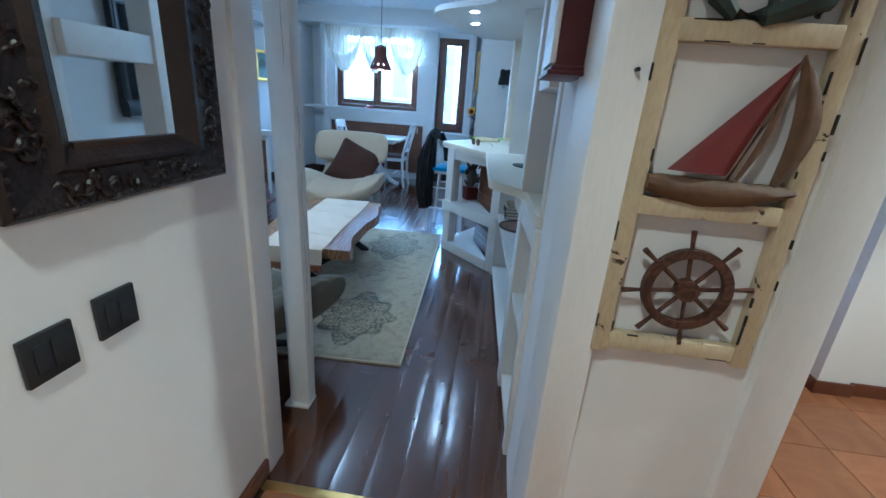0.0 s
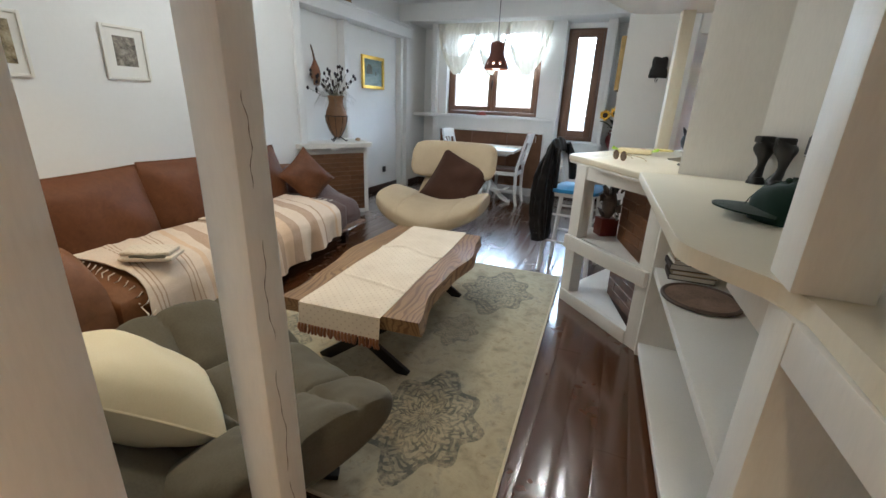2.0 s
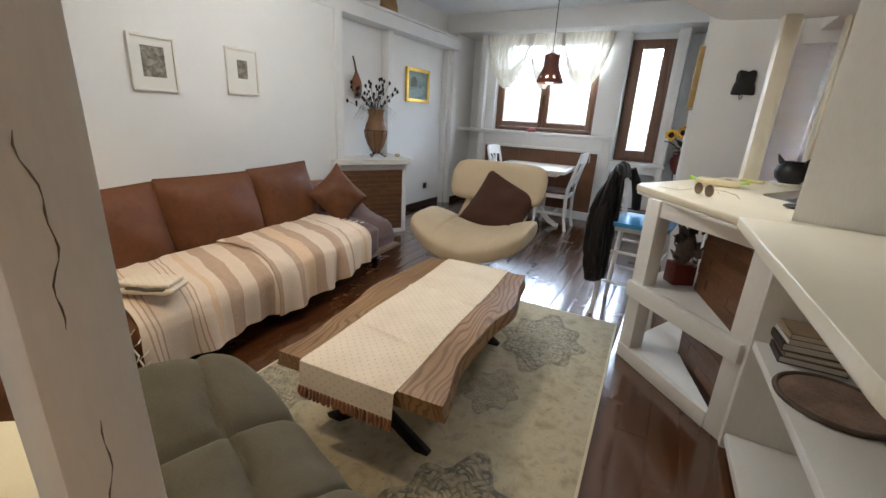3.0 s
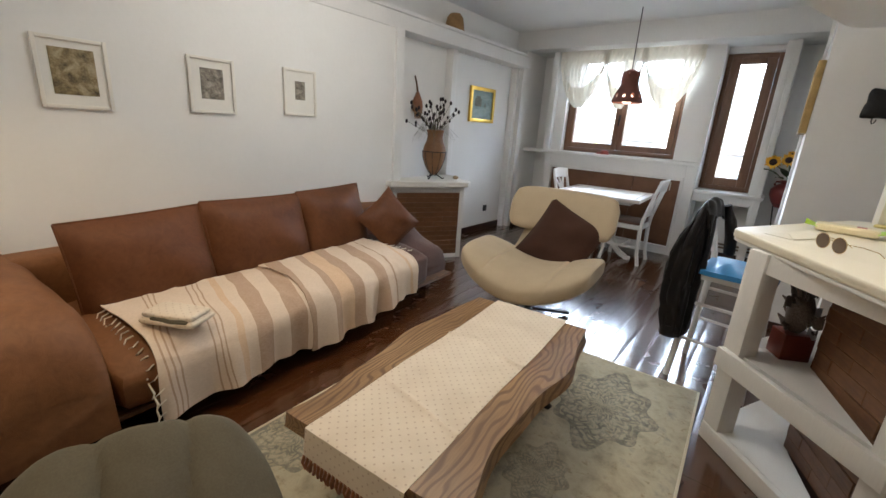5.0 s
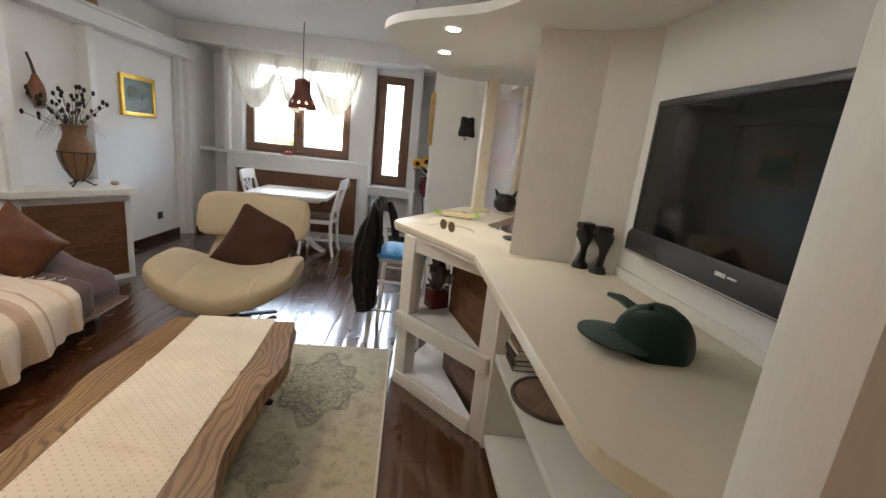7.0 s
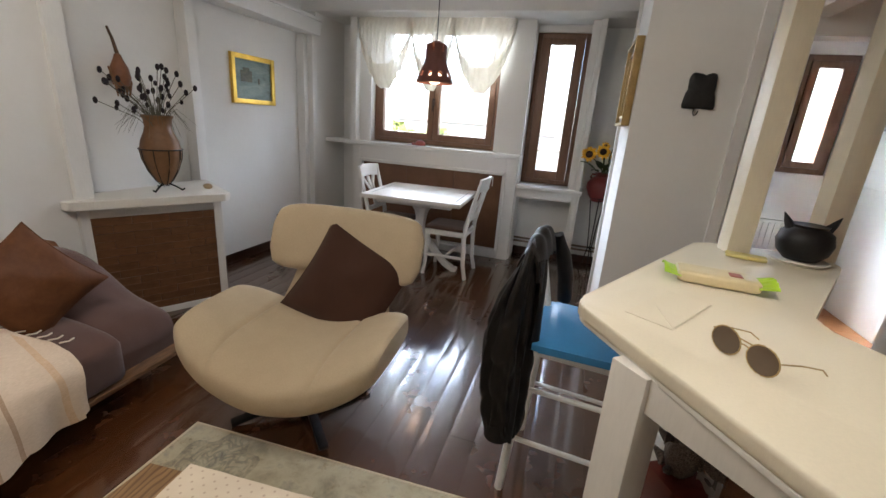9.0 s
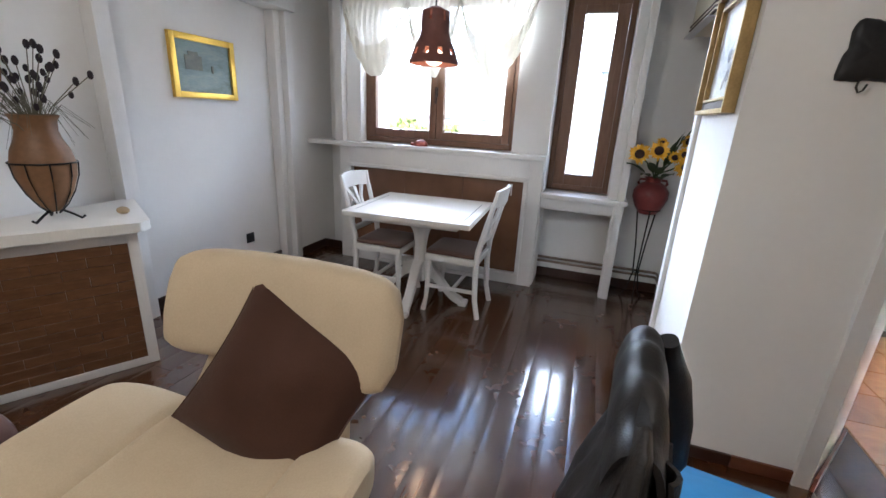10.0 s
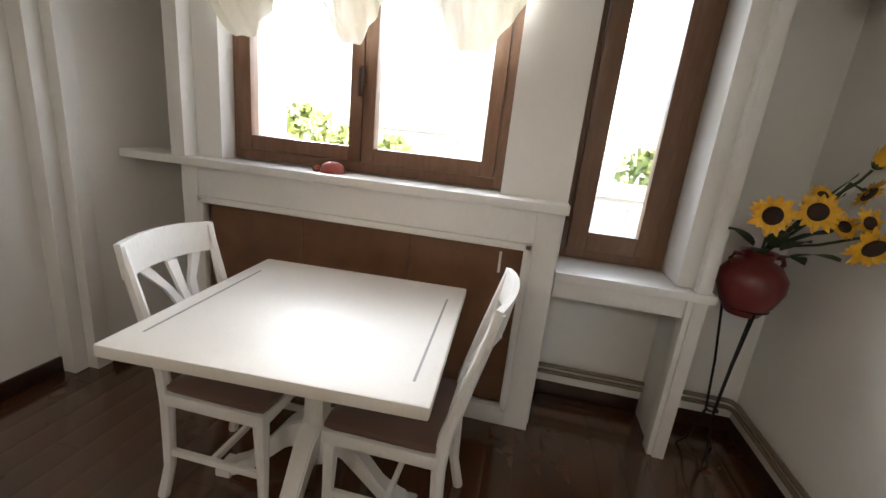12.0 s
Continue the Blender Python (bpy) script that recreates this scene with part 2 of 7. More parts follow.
def striped_blanket():
    m = Mat("striped_blanket", 0.95, spec=0.2)
    c = m.node("TexCoord")
    sep = m.node("SeparateXYZ")
    m.link(c.outputs["Object"], sep.inputs[0])
    skew = m.math("MULTIPLY", m.math("SUBTRACT", m.math("MINIMUM", sep.outputs[0], 0.53), 0.53), 0.24)
    y = m.math("DIVIDE", m.math("ADD", m.math("ADD", sep.outputs[1], skew), 1.2), 2.1)
    r = m.node("ValToRGB")
    r.color_ramp.interpolation = "CONSTANT"
    cream, tan, mid = (0.74, 0.61, 0.49, 1), (0.47, 0.32, 0.22, 1), (0.70, 0.50, 0.33, 1)
    el = r.color_ramp.elements
    edges = ((-1.2, cream), (-0.955, tan), (-0.947, cream), (-0.93, tan), (-0.922, cream), (-0.906, tan), (-0.898, cream), (-0.745, tan), (-0.737, cream), (-0.715, tan), (-0.707, cream), (-0.685, tan), (-0.677, cream),
             (-0.625, mid), (-0.585, cream), (-0.532, tan), (-0.445, cream), (-0.339, tan), (-0.224, cream), (-0.10, tan), (-0.05, mid), (0.065, tan), (0.149, cream), (0.277, tan), (0.39, cream), (0.465, tan), (0.480, cream), (0.64, mid), (0.67, cream))
    bands = [((e + 1.2) / 2.1, c) for e, c in edges]
    while len(el) < len(bands):
        el.new(0.5)
    for e, (p, col) in zip(el, bands):
        e.position, e.color = p, col
    wob = m.noise(m.coords(), 2.0, 2)
    m.link(m.math("ADD", y, m.math("MULTIPLY", m.math("SUBTRACT", wob, 0.5), 0.05)), r.inputs[0])
    fine = m.noise(m.coords((300, 60, 300)), 1.0, 3)
    m.colour(m.mix(0.18, r.outputs[0], m.ramp(fine, ((0.3, (0.25, 0.18, 0.12)), (0.7, (0.8, 0.72, 0.62))))))
    m.bump(m.math("ADD", fine, m.noise(m.coords(), 30, 4)), 0.4, 0.002)
    return m.m


BLANKET = striped_blanket()


def dotted_runner():
    m = Mat("dotted_runner", 0.92, spec=0.2)
    sep = m.node("SeparateXYZ")
    m.link(m.coords(), sep.inputs[0])
    flat = m.node("CombineXYZ")
    m.link(sep.outputs[0], flat.inputs[0])
    m.link(m.math("SUBTRACT", sep.outputs[1], m.math("MULTIPLY", sep.outputs[2], -1.0)), flat.inputs[1])
    turned = m.node("Mapping", Rotation=(0, 0, radians(45)))
    m.link(flat.outputs[0], turned.inputs[0])
    vor = m.node("TexVoronoi", Scale=36.0, Randomness=0.0)
    m.link(turned.outputs[0], vor.inputs["Vector"])
    dot = m.ramp(vor.outputs["Distance"], ((0.10, (1, 1, 1)), (0.16, (0, 0, 0))))
    n = m.noise(m.coords(), 8, 4)
    base = m.ramp(n, ((0.3, (0.66, 0.57, 0.46)), (0.7, (0.73, 0.645, 0.53))))
    m.colour(m.mix(m.math("MULTIPLY", dot, 0.45), base, (0.34, 0.22, 0.15)))
    m.bump(m.math("ADD", m.noise(m.coords(), 300, 3), n), 0.4, 0.0015)
    return m.m


RUNNER = dotted_runner()


def rug_pile():
    """Cream rug with worn grey-blue lace medallions on its middle line."""
    m = Mat("patterned_rug", 0.95, spec=0.15)
    c = m.node("TexCoord")
    warp = m.node("TexNoise", Scale=5.0, Detail=2.0)
    m.link(c.outputs["Object"], warp.inputs["Vector"])
    sep = m.node("SeparateXYZ")
    m.link(c.outputs["Object"], sep.inputs[0])
    x, y = sep.outputs[0], sep.outputs[1]
    lace = None
    for cx, cy, rx, ry, ink in ((0.425, -0.72, 0.275, 0.30, 1.0), (0.40, 0.70, 0.28, 0.33, 0.8), (-0.42, 0.05, 0.26, 0.31, 0.6), (0.30, 0.06, 0.15, 0.17, 0.6), (-0.62, -0.42, 0.24, 0.24, 0.8), (-0.55, 0.9, 0.24, 0.3, 0.6)):
        dx = m.math("DIVIDE", m.math("SUBTRACT", x, cx), rx)
        dy = m.math("DIVIDE", m.math("SUBTRACT", y, cy), ry)
        ang = m.math("ARCTAN2", dy, dx)
        r = m.math("SQRT", m.math("ADD", m.math("MULTIPLY", dx, dx), m.math("MULTIPLY", dy, dy)))
        petal = m.math("ADD", 0.86, m.math("MULTIPLY", m.math("COSINE", m.math("MULTIPLY", ang, 8.0)), 0.10))
        point = m.math("MULTIPLY", m.math("POWER", m.math("ABSOLUTE", m.math("SINE", ang)), 14.0), 0.28)
        edge = m.math("ADD", petal, point)
        inside = m.math("LESS_THAN", r, edge)
        rim = m.math("LESS_THAN", m.math("ABSOLUTE", m.math("SUBTRACT", r, m.math("MULTIPLY", edge, 0.94))), 0.045)
        curl = m.math("SINE", m.math("ADD", m.math("MULTIPLY", r, 46.0), m.math("MULTIPLY", m.math("SINE", m.math("MULTIPLY", ang, 14.0)), 3.2)))
        spoke = m.math("SINE", m.math("ADD", m.math("MULTIPLY", ang, 20.0), m.math("MULTIPLY", m.math("SINE", m.math("MULTIPLY", r, 19.0)), 3.0)))
        lines = m.math("MAXIMUM", m.math("GREATER_THAN", curl, 0.38), m.math("GREATER_THAN", spoke, 0.55))
        one = m.math("MULTIPLY", m.math("MAXIMUM", rim, m.math("MAXIMUM", m.math("MULTIPLY", inside, lines), m.math("MULTIPLY", inside, 0.28))), ink)
        lace = one if lace is None else m.math("MAXIMUM", lace, one)
    worn = m.noise(m.coords(), 26, 6, 0.7)
    blot = m.noise(m.coords(), 8.0, 6, 0.66, 0.3)
    small = m.noise(m.coords(), 21, 5, 0.65, 0.5)
    base = m.ramp(blot, ((0.30, (0.27, 0.245, 0.18)), (0.45, (0.40, 0.355, 0.255)), (0.55, (0.45, 0.40, 0.29)), (0.70, (0.27, 0.26, 0.215))))
    base = m.mix(m.ramp(small, ((0.60, (0, 0, 0)), (0.70, (0.75, 0.75, 0.75)))), base, (0.27, 0.215, 0.135))
    fleck = m.noise(m.coords(), 34, 4, 0.6, 0.8)
    base = m.mix(m.ramp(fleck, ((0.64, (0, 0, 0)), (0.72, (0.6, 0.6, 0.6)))), base, (0.20, 0.15, 0.085))
    keep = m.math("MULTIPLY", lace, m.ramp(worn, ((0.36, (0.15, 0.15, 0.15)), (0.58, (0.85, 0.85, 0.85)))))
    m.colour(m.mix(keep, base, (0.085, 0.092, 0.09)))
    m.bump(m.noise(m.coords(), 500, 3), 0.6, 0.003)
    return m.m


RUG = rug_pile()
RUGEDGE = cloth("rug_binding", (0.52, 0.45, 0.32), (0.62, 0.55, 0.41))


def brick_stain():
    m = Mat("brown_brick", 0.38)
    info = m.node("ObjectInfo")
    v = m.coords((1, 1, 3))
    n = m.noise(v, 16, 5, 0.65, 0.4)
    base = m.ramp(n, ((0.25, (0.10, 0.043, 0.018)), (0.55, (0.16, 0.072, 0.031)), (0.8, (0.22, 0.108, 0.053))))
    hue = m.node("HueSaturation")
    m.link(base, hue.inputs["Color"])
    m.link(m.span(info.outputs["Random"], 0.88, 1.14), hue.inputs["Value"])
    m.colour(hue.outputs[0])
    m.rough(n, 0.25, 0.5)
    m.bump(n, 0.5, 0.003)
    return m.m


BRICK = brick_stain()
MORTAR = plain("dark_joint", (0.06, 0.026, 0.013), 0.6, grain=50, vary=0.25)


def panel_stain():
    m = Mat("brown_cane_panel", 0.45)
    v = m.coords((110, 1, 110))
    ch = m.node("TexChecker", Scale=1.0)
    m.link(v, ch.inputs["Vector"])
    n = m.noise(m.coords(), 6, 4)
    base = m.ramp(n, ((0.3, (0.15, 0.065, 0.030)), (0.7, (0.22, 0.105, 0.052))))
    m.colour(m.mix(0.15, base, m.mix(ch.outputs["Fac"], (0.10, 0.045, 0.02), (0.24, 0.12, 0.06))))
    m.bump(ch.outputs["Fac"], 0.2, 0.001)
    return m.m


PANEL = panel_stain()


def tile_clay():
    m = Mat("terracotta_tile", 0.32)
    info = m.node("ObjectInfo")
    n = m.noise(m.coords(), 4, 6, 0.6, 1.0)
    f = m.noise(m.coords(), 40, 4)
    base = m.ramp(n, ((0.25, (0.25, 0.098, 0.034)), (0.55, (0.37, 0.16, 0.056)), (0.8, (0.46, 0.235, 0.095))))
    hue = m.node("HueSaturation")
    m.link(base, hue.inputs["Color"])
    m.link(m.span(info.outputs["Random"], 0.88, 1.12), hue.inputs["Value"])
    m.colour(hue.outputs[0])
    m.rough(f, 0.22, 0.42)
    m.bump(f, 0.15, 0.001)
    return m.m


TILE = tile_clay()
TILEBASE = plain("terracotta_baseboard", (0.13, 0.045, 0.02), 0.4, grain=30, vary=0.2)
BRASS = plain("brass_strip", (0.75, 0.52, 0.17), 0.35, 1.0, grain=90)
BLACKMETAL = plain("black_metal", (0.015, 0.015, 0.016), 0.4, 0.6, grain=120)
CHROME = plain("chrome", (0.72, 0.72, 0.74), 0.15, 1.0, grain=80, bump=0.02)
PIPE = plain("brown_pipe_paint", (0.19, 0.14, 0.10), 0.4, grain=60)
BLACKPLASTIC = plain("black_plastic", (0.018, 0.019, 0.022), 0.42, grain=200, vary=0.2, bump=0.05)
TVPLASTIC = plain("tv_plastic", (0.020, 0.020, 0.022), 0.3, grain=200, vary=0.15, bump=0.02)
SCREEN = plain("tv_screen", (0.005, 0.006, 0.007), 0.06, grain=40, vary=0.1, bump=0.0)
SILVER = plain("silver_trim", (0.6, 0.6, 0.6), 0.3, 0.9, grain=90)
BLUE = plain("blue_seat_paint", (0.045, 0.24, 0.52), 0.35, grain=60, vary=0.1)
GOLD = plain("gold_frame", (0.72, 0.47, 0.09), 0.32, 0.75, grain=120, vary=0.2, bump=0.3)
OLDGOLD = plain("old_gold_frame", (0.42, 0.29, 0.12), 0.4, 0.6, grain=110, vary=0.3, bump=0.3)
WHITEFRAME = plain("white_frame_paint", (0.76, 0.73, 0.66), 0.4, grain=80, vary=0.06)
MATBOARD = plain("picture_mount", (0.77, 0.75, 0.70), 0.8, grain=60, vary=0.04)
CLAY = plain("clay_vase", (0.21, 0.105, 0.045), 0.55, grain=45, vary=0.3, bump=0.3)
POT = plain("maroon_glaze", (0.16, 0.028, 0.025), 0.3, grain=30, vary=0.3)
TERRA = plain("pierced_clay_shade", (0.17, 0.062, 0.045), 0.6, grain=40, vary=0.25, bump=0.3)
RED = plain("red_glaze", (0.32, 0.07, 0.05), 0.35, grain=40, vary=0.25)
GREENCLOTH = cloth("dark_green_cap", (0.004, 0.022, 0.014), (0.008, 0.034, 0.022), weave=700, rough=0.75)
BLACKFIG = plain("black_carving", (0.014, 0.013, 0.012), 0.4, grain=40, vary=0.4, bump=0.4)
IRON = plain("cast_iron", (0.022, 0.022, 0.023), 0.45, 0.5, grain=70, vary=0.3)
DARKGREEN = plain("dark_green_metal", (0.028, 0.042, 0.038), 0.55, grain=40, vary=0.3)
REDSAIL = plain("red_sail", (0.13, 0.014, 0.012), 0.6, grain=50, vary=0.2)
MAROON = plain("maroon_cabinet", (0.07, 0.010, 0.014), 0.35, grain=50, vary=0.2)
PETAL = plain("sunflower_petal", (0.72, 0.38, 0.018), 0.6, grain=70, vary=0.25)
SEEDS = plain("sunflower_centre", (0.03, 0.013, 0.007), 0.9, grain=150, vary=0.5, bump=0.6)
LEAF = plain("dark_leaf", (0.045, 0.075, 0.030), 0.55, grain=60, vary=0.3)
THISTLE = plain("dry_thistle", (0.022, 0.016, 0.020), 0.9, grain=150, vary=0.5, bump=0.5)
STALK = plain("dry_stalk", (0.12, 0.11, 0.075), 0.8, grain=90, vary=0.3)
BOARD = plain("mosaic_board", (0.24, 0.16, 0.12), 0.5, grain=90, vary=0.6, bump=0.4)
BOARDRIM = plain("board_rim", (0.10, 0.07, 0.055), 0.6, grain=70, vary=0.3)
PAPER = plain("paper", (0.74, 0.70, 0.62), 0.7, grain=60, vary=0.05)
BOOKDARK = plain("dark_book", (0.05, 0.035, 0.03), 0.6, grain=60, vary=0.3)
BOOKTAN = plain("tan_book", (0.33, 0.24, 0.14), 0.6, grain=60, vary=0.2)
LIME = plain("lime_wrapper", (0.40, 0.62, 0.04), 0.3, grain=40, vary=0.2)
CREAMFOIL = plain("cream_wrapper", (0.68, 0.58, 0.36), 0.35, grain=40, vary=0.12, bump=0.4, dist=0.004)
STRAW = plain("straw_hat", (0.28, 0.17, 0.075), 0.8, grain=160, vary=0.35, bump=0.6)
BASKET = wood("twig_basket", (0.03, 0.022, 0.018), (0.10, 0.075, 0.06), (0.22, 0.18, 0.15), (30, 30, 30), 0.7, 3.0)
ACWHITE = plain("cream_plastic", (0.72, 0.66, 0.50), 0.4, grain=60, vary=0.05)
RADIATOR = plain("white_enamel", (0.78, 0.78, 0.76), 0.3, grain=50, vary=0.03)
TANSTONE = plain("tan_stone", (0.45, 0.33, 0.2), 0.6, grain=60, vary=0.2)


def sheet_glass():
    m = Mat("window_glass", 0.0)
    m.colour((1, 1, 1))
    m.b.inputs["Transmission Weight"].default_value = 1.0
    m.b.inputs["IOR"].default_value = 1.45
    return m.m


GLASS = sheet_glass()


def mirror_glass():
    m = Mat("mirror_glass", 0.02, 1.0)
    m.colour((0.86, 0.88, 0.88))
    return m.m


MIRROR = mirror_glass()


def sheer(name, clear):
    m = Mat(name, 0.9, spec=0.1)
    n = m.noise(m.coords((1, 1, 0.4)), 60, 4)
    m.colour(m.ramp(n, ((0.3, (0.78, 0.735, 0.645)), (0.7, (0.84, 0.80, 0.715)))))
    tl = m.node("BsdfTranslucent")
    tl.inputs[0].default_value = (0.82, 0.765, 0.66, 1)
    tp = m.node("BsdfTransparent")
    a = m.node("MixShader")
    a.inputs[0].default_value = 0.22
    m.link(m.b.outputs[0], a.inputs[1])
    m.link(tl.outputs[0], a.inputs[2])
    b = m.node("MixShader")
    b.inputs[0].default_value = clear
    m.link(a.outputs[0], b.inputs[1])
    m.link(tp.outputs[0], b.inputs[2])
    m.link(b.outputs[0], m.t.nodes["Material Output"].inputs[0])
    return m.m


SHEER = sheer("sheer_curtain", 0.14)
HEADING = sheer("gathered_curtain", 0.06)


def glow(name, c, power):
    m = Mat(name, 0.4)
    m.colour(c)
    m.b.inputs["Emission Color"].default_value = (*c, 1)
    m.b.inputs["Emission Strength"].default_value = power
    return m.m


BULB = glow("warm_bulb", (1.0, 0.62, 0.3), 6.0)
SPOTGLOW = glow("spot_bulb", (1.0, 0.93, 0.8), 9.0)


def painting(name, stops, scale=6.0, squash=(1, 1, 1), seed=0.0):
    """A small framed picture: broad patches of colour."""
    m = Mat(name, 0.35)
    c = m.node("TexCoord")
    mp = m.node("Mapping", Scale=squash, Location=(seed, seed * 0.7, seed * 1.3))
    m.link(c.outputs["Object"], mp.inputs[0])
    n = m.noise(mp.outputs[0], scale, 5, 0.6, 0.6)
    f = m.noise(mp.outputs[0], scale * 7, 4)
    m.colour(m.mix(0.25, m.ramp(n, stops), m.ramp(f, stops)))
    m.bump(f, 0.2, 0.001)
    return m.m


SEASCAPE = painting("seascape_canvas", ((0.3, (0.07, 0.11, 0.11)), (0.5, (0.16, 0.24, 0.24)), (0.7, (0.26, 0.33, 0.31))), 4, (1, 1, 3.0), 2.1)
SEPIA = painting("sepia_print", ((0.36, (0.07, 0.05, 0.025)), (0.5, (0.26, 0.20, 0.10)), (0.64, (0.46, 0.39, 0.26))), 14, (1, 1, 1), 5.2)
GREYPRINT = painting("grey_print", ((0.36, (0.07, 0.06, 0.05)), (0.5, (0.25, 0.22, 0.18)), (0.64, (0.45, 0.41, 0.34))), 18, (1, 1, 1), 8.4)
PALEPRINT = painting("pale_print", ((0.3, (0.30, 0.28, 0.28)), (0.5, (0.55, 0.53, 0.50)), (0.7, (0.68, 0.66, 0.62))), 9, (1, 1, 1), 3.7)
DARKPRINT = painting("dark_print", ((0.3, (0.03, 0.035, 0.03)), (0.5, (0.08, 0.09, 0.07)), (0.7, (0.16, 0.15, 0.11))), 8, (1, 1, 1), 1.3)
MOSAIC = painting("mosaic_print", ((0.35, (0.04, 0.01, 0.01)), (0.5, (0.16, 0.05, 0.04)), (0.65, (0.5, 0.45, 0.4))), 40, (1, 1, 1), 6.1)
LINEN = painting("tan_linen", ((0.3, (0.34, 0.25, 0.15)), (0.5, (0.42, 0.32, 0.2)), (0.7, (0.5, 0.4, 0.27))), 30, (1, 1, 1), 9.0)

# ---- mesh helpers ----
def box(bm, x0, x1, y0, y1, z0, z1, bevel=0.0, m=None):
    vs = [bm.verts.new((x, y, z)) for x in (x0, x1) for y in (y0, y1) for z in (z0, z1)]
    fs = [bm.faces.new([vs[i] for i in q]) for q in ((0, 1, 3, 2), (4, 6, 7, 5), (0, 4, 5, 1), (2, 3, 7, 6), (0, 2, 6, 4), (1, 5, 7, 3))]
    if bevel:
        edges = list({e for f in fs for e in f.edges})
        got = bmesh.ops.bevel(bm, geom=edges, offset=bevel, segments=2, profile=0.6, affect="EDGES")
        vs = list({v for f in got["faces"] for v in f.verts} | {v for v in vs if v.is_valid})
    if m is not None:
        bmesh.ops.transform(bm, matrix=m, verts=vs)
    return bm


def prism(bm, pts, z0, z1, bevel=0.0):
    """An upright prism over a plan outline (counter-clockwise)."""
    lo = [bm.verts.new((x, y, z0)) for x, y in pts]
    hi = [bm.verts.new((x, y, z1)) for x, y in pts]
    n = len(pts)
    bm.faces.new(lo[::-1])
    top = bm.faces.new(hi)
    sides = [bm.faces.new((lo[i], lo[(i + 1) % n], hi[(i + 1) % n], hi[i])) for i in range(n)]
    if bevel:
        edges = list({e for f in sides + [top] for e in f.edges})
        bmesh.ops.bevel(bm, geom=edges, offset=bevel, segments=2, profile=0.6, affect="EDGES")
    return bm


def soft_outline(pts, radius, steps=4):
    """A plan outline with its corners rounded."""
    out = []
    n = len(pts)
    for i in range(n):
        a, b, c = (Vector(pts[(i + k) % n]) for k in (-1, 0, 1))
        r = min(radius, (a - b).length * 0.45, (c - b).length * 0.45)
        p, q = b + (a - b).normalized() * r, b + (c - b).normalized() * r
        for k in range(steps + 1):
            t = k / steps
            out.append(tuple((1 - t) ** 2 * p + 2 * t * (1 - t) * b + t * t * q))
    return out


def loft(bm, rings, cap=True, closed=True):
    """Skin through rings of equally many points."""
    rows = [[bm.verts.new(p) for p in ring] for ring in rings]
    n = len(rows[0])
    for a, b in zip(rows, rows[1:]):
        for i in range(n if closed else n - 1):
            bm.faces.new((a[i], a[(i + 1) % n], b[(i + 1) % n], b[i]))
    if cap and closed:
        bm.faces.new(rows[0][::-1])
        bm.faces.new(rows[-1])
    return bm


def tube(bm, pts, r, seg=8, cap=True):
    """A round bar along a line of points; r is one radius or one for each point."""
    pts = [Vector(p) for p in pts]
    rs = [r] * len(pts) if isinstance(r, (int, float)) else r
    ref = Vector((0, 0, 1))
    rings = []
    for i, p in enumerate(pts):
        d = (pts[min(i + 1, len(pts) - 1)] - pts[max(i - 1, 0)]).normalized()
        if abs(d.dot(ref)) > 0.95:
            ref = Vector((1, 0, 0))
        u = d.cross(ref).normalized()
        v = d.cross(u)
        rings.append([p + rs[i] * (math.cos(a) * u + math.sin(a) * v) for a in [2 * math.pi * k / seg for k in range(seg)]])
    return loft(bm, rings, cap)


def bar(bm, p, q, w, d, up=(0, 0, 1), bevel=0.0):
    """A straight squared bar from p to q: w across, d along up."""
    p, q, up = Vector(p), Vector(q), Vector(up)
    a = (q - p).normalized()
    s = a.cross(up).normalized()
    t = s.cross(a)
    m = Matrix((s, t, a)).transposed().to_4x4()
    m.translation = p
    return box(bm, -w / 2, w / 2, -d / 2, d / 2, 0, (q - p).length, bevel, m)


def lathe(bm, profile, seg=24, at=(0, 0, 0)):
    x, y, z = at
    rings = [[(x + r * math.cos(2 * math.pi * k / seg), y + r * math.sin(2 * math.pi * k / seg), z + h) for k in range(seg)] for r, h in profile]
    return loft(bm, rings)


def pillow(bm, w, h, d, n=14, m=None, pinch=0.06, lump=0.0):
    """A stuffed pillow lying in its x-y plane, with corners drawn out."""
    rows = {}
    for side in (1, -1):
        for i in range(n + 1):
            for j in range(n + 1):
                u, v = 2 * i / n - 1, 2 * j / n - 1
                edge = i in (0, n) or j in (0, n)
                if edge and side < 0:
                    rows[side, i, j] = rows[1, i, j]
                    continue
                t = max(0.0, (1 - abs(u) ** 2.6) * (1 - abs(v) ** 2.6)) ** 0.55
                x = w / 2 * u * (1 - pinch * (1 - v * v))
                y = h / 2 * v * (1 - pinch * (1 - u * u))
                p = Vector((x, y, side * d / 2 * t))
                if lump:
                    p += Vector((0, 0, lump * t * noise.noise(Vector((u * 1.7, v * 1.7, side * 3.1 + w)))))
                rows[side, i, j] = bm.verts.new(m @ p if m is not None else p)
    for side in (1, -1):
        for i in range(n):
            for j in range(n):
                q = [rows[side, i, j], rows[side, i + 1, j], rows[side, i + 1, j + 1], rows[side, i, j + 1]]
                bm.faces.new(q if side > 0 else q[::-1])
    return bm


def piping(w, h, pinch, r=0.004, m=None, n=14):
    """A welt along the edge of a pillow of the same size and pinch."""
    pts = []
    for side in range(4):
        for k in range(n):
            q = 2 * k / n - 1
            u, v = ((q, -1), (1, q), (-q, 1), (-1, -q))[side]
            p = Vector((w / 2 * u * (1 - pinch * (1 - v * v)), h / 2 * v * (1 - pinch * (1 - u * u)), 0))
            pts.append(m @ p if m is not None else p)
    return tube(B(), pts + pts[:1], r, 6)


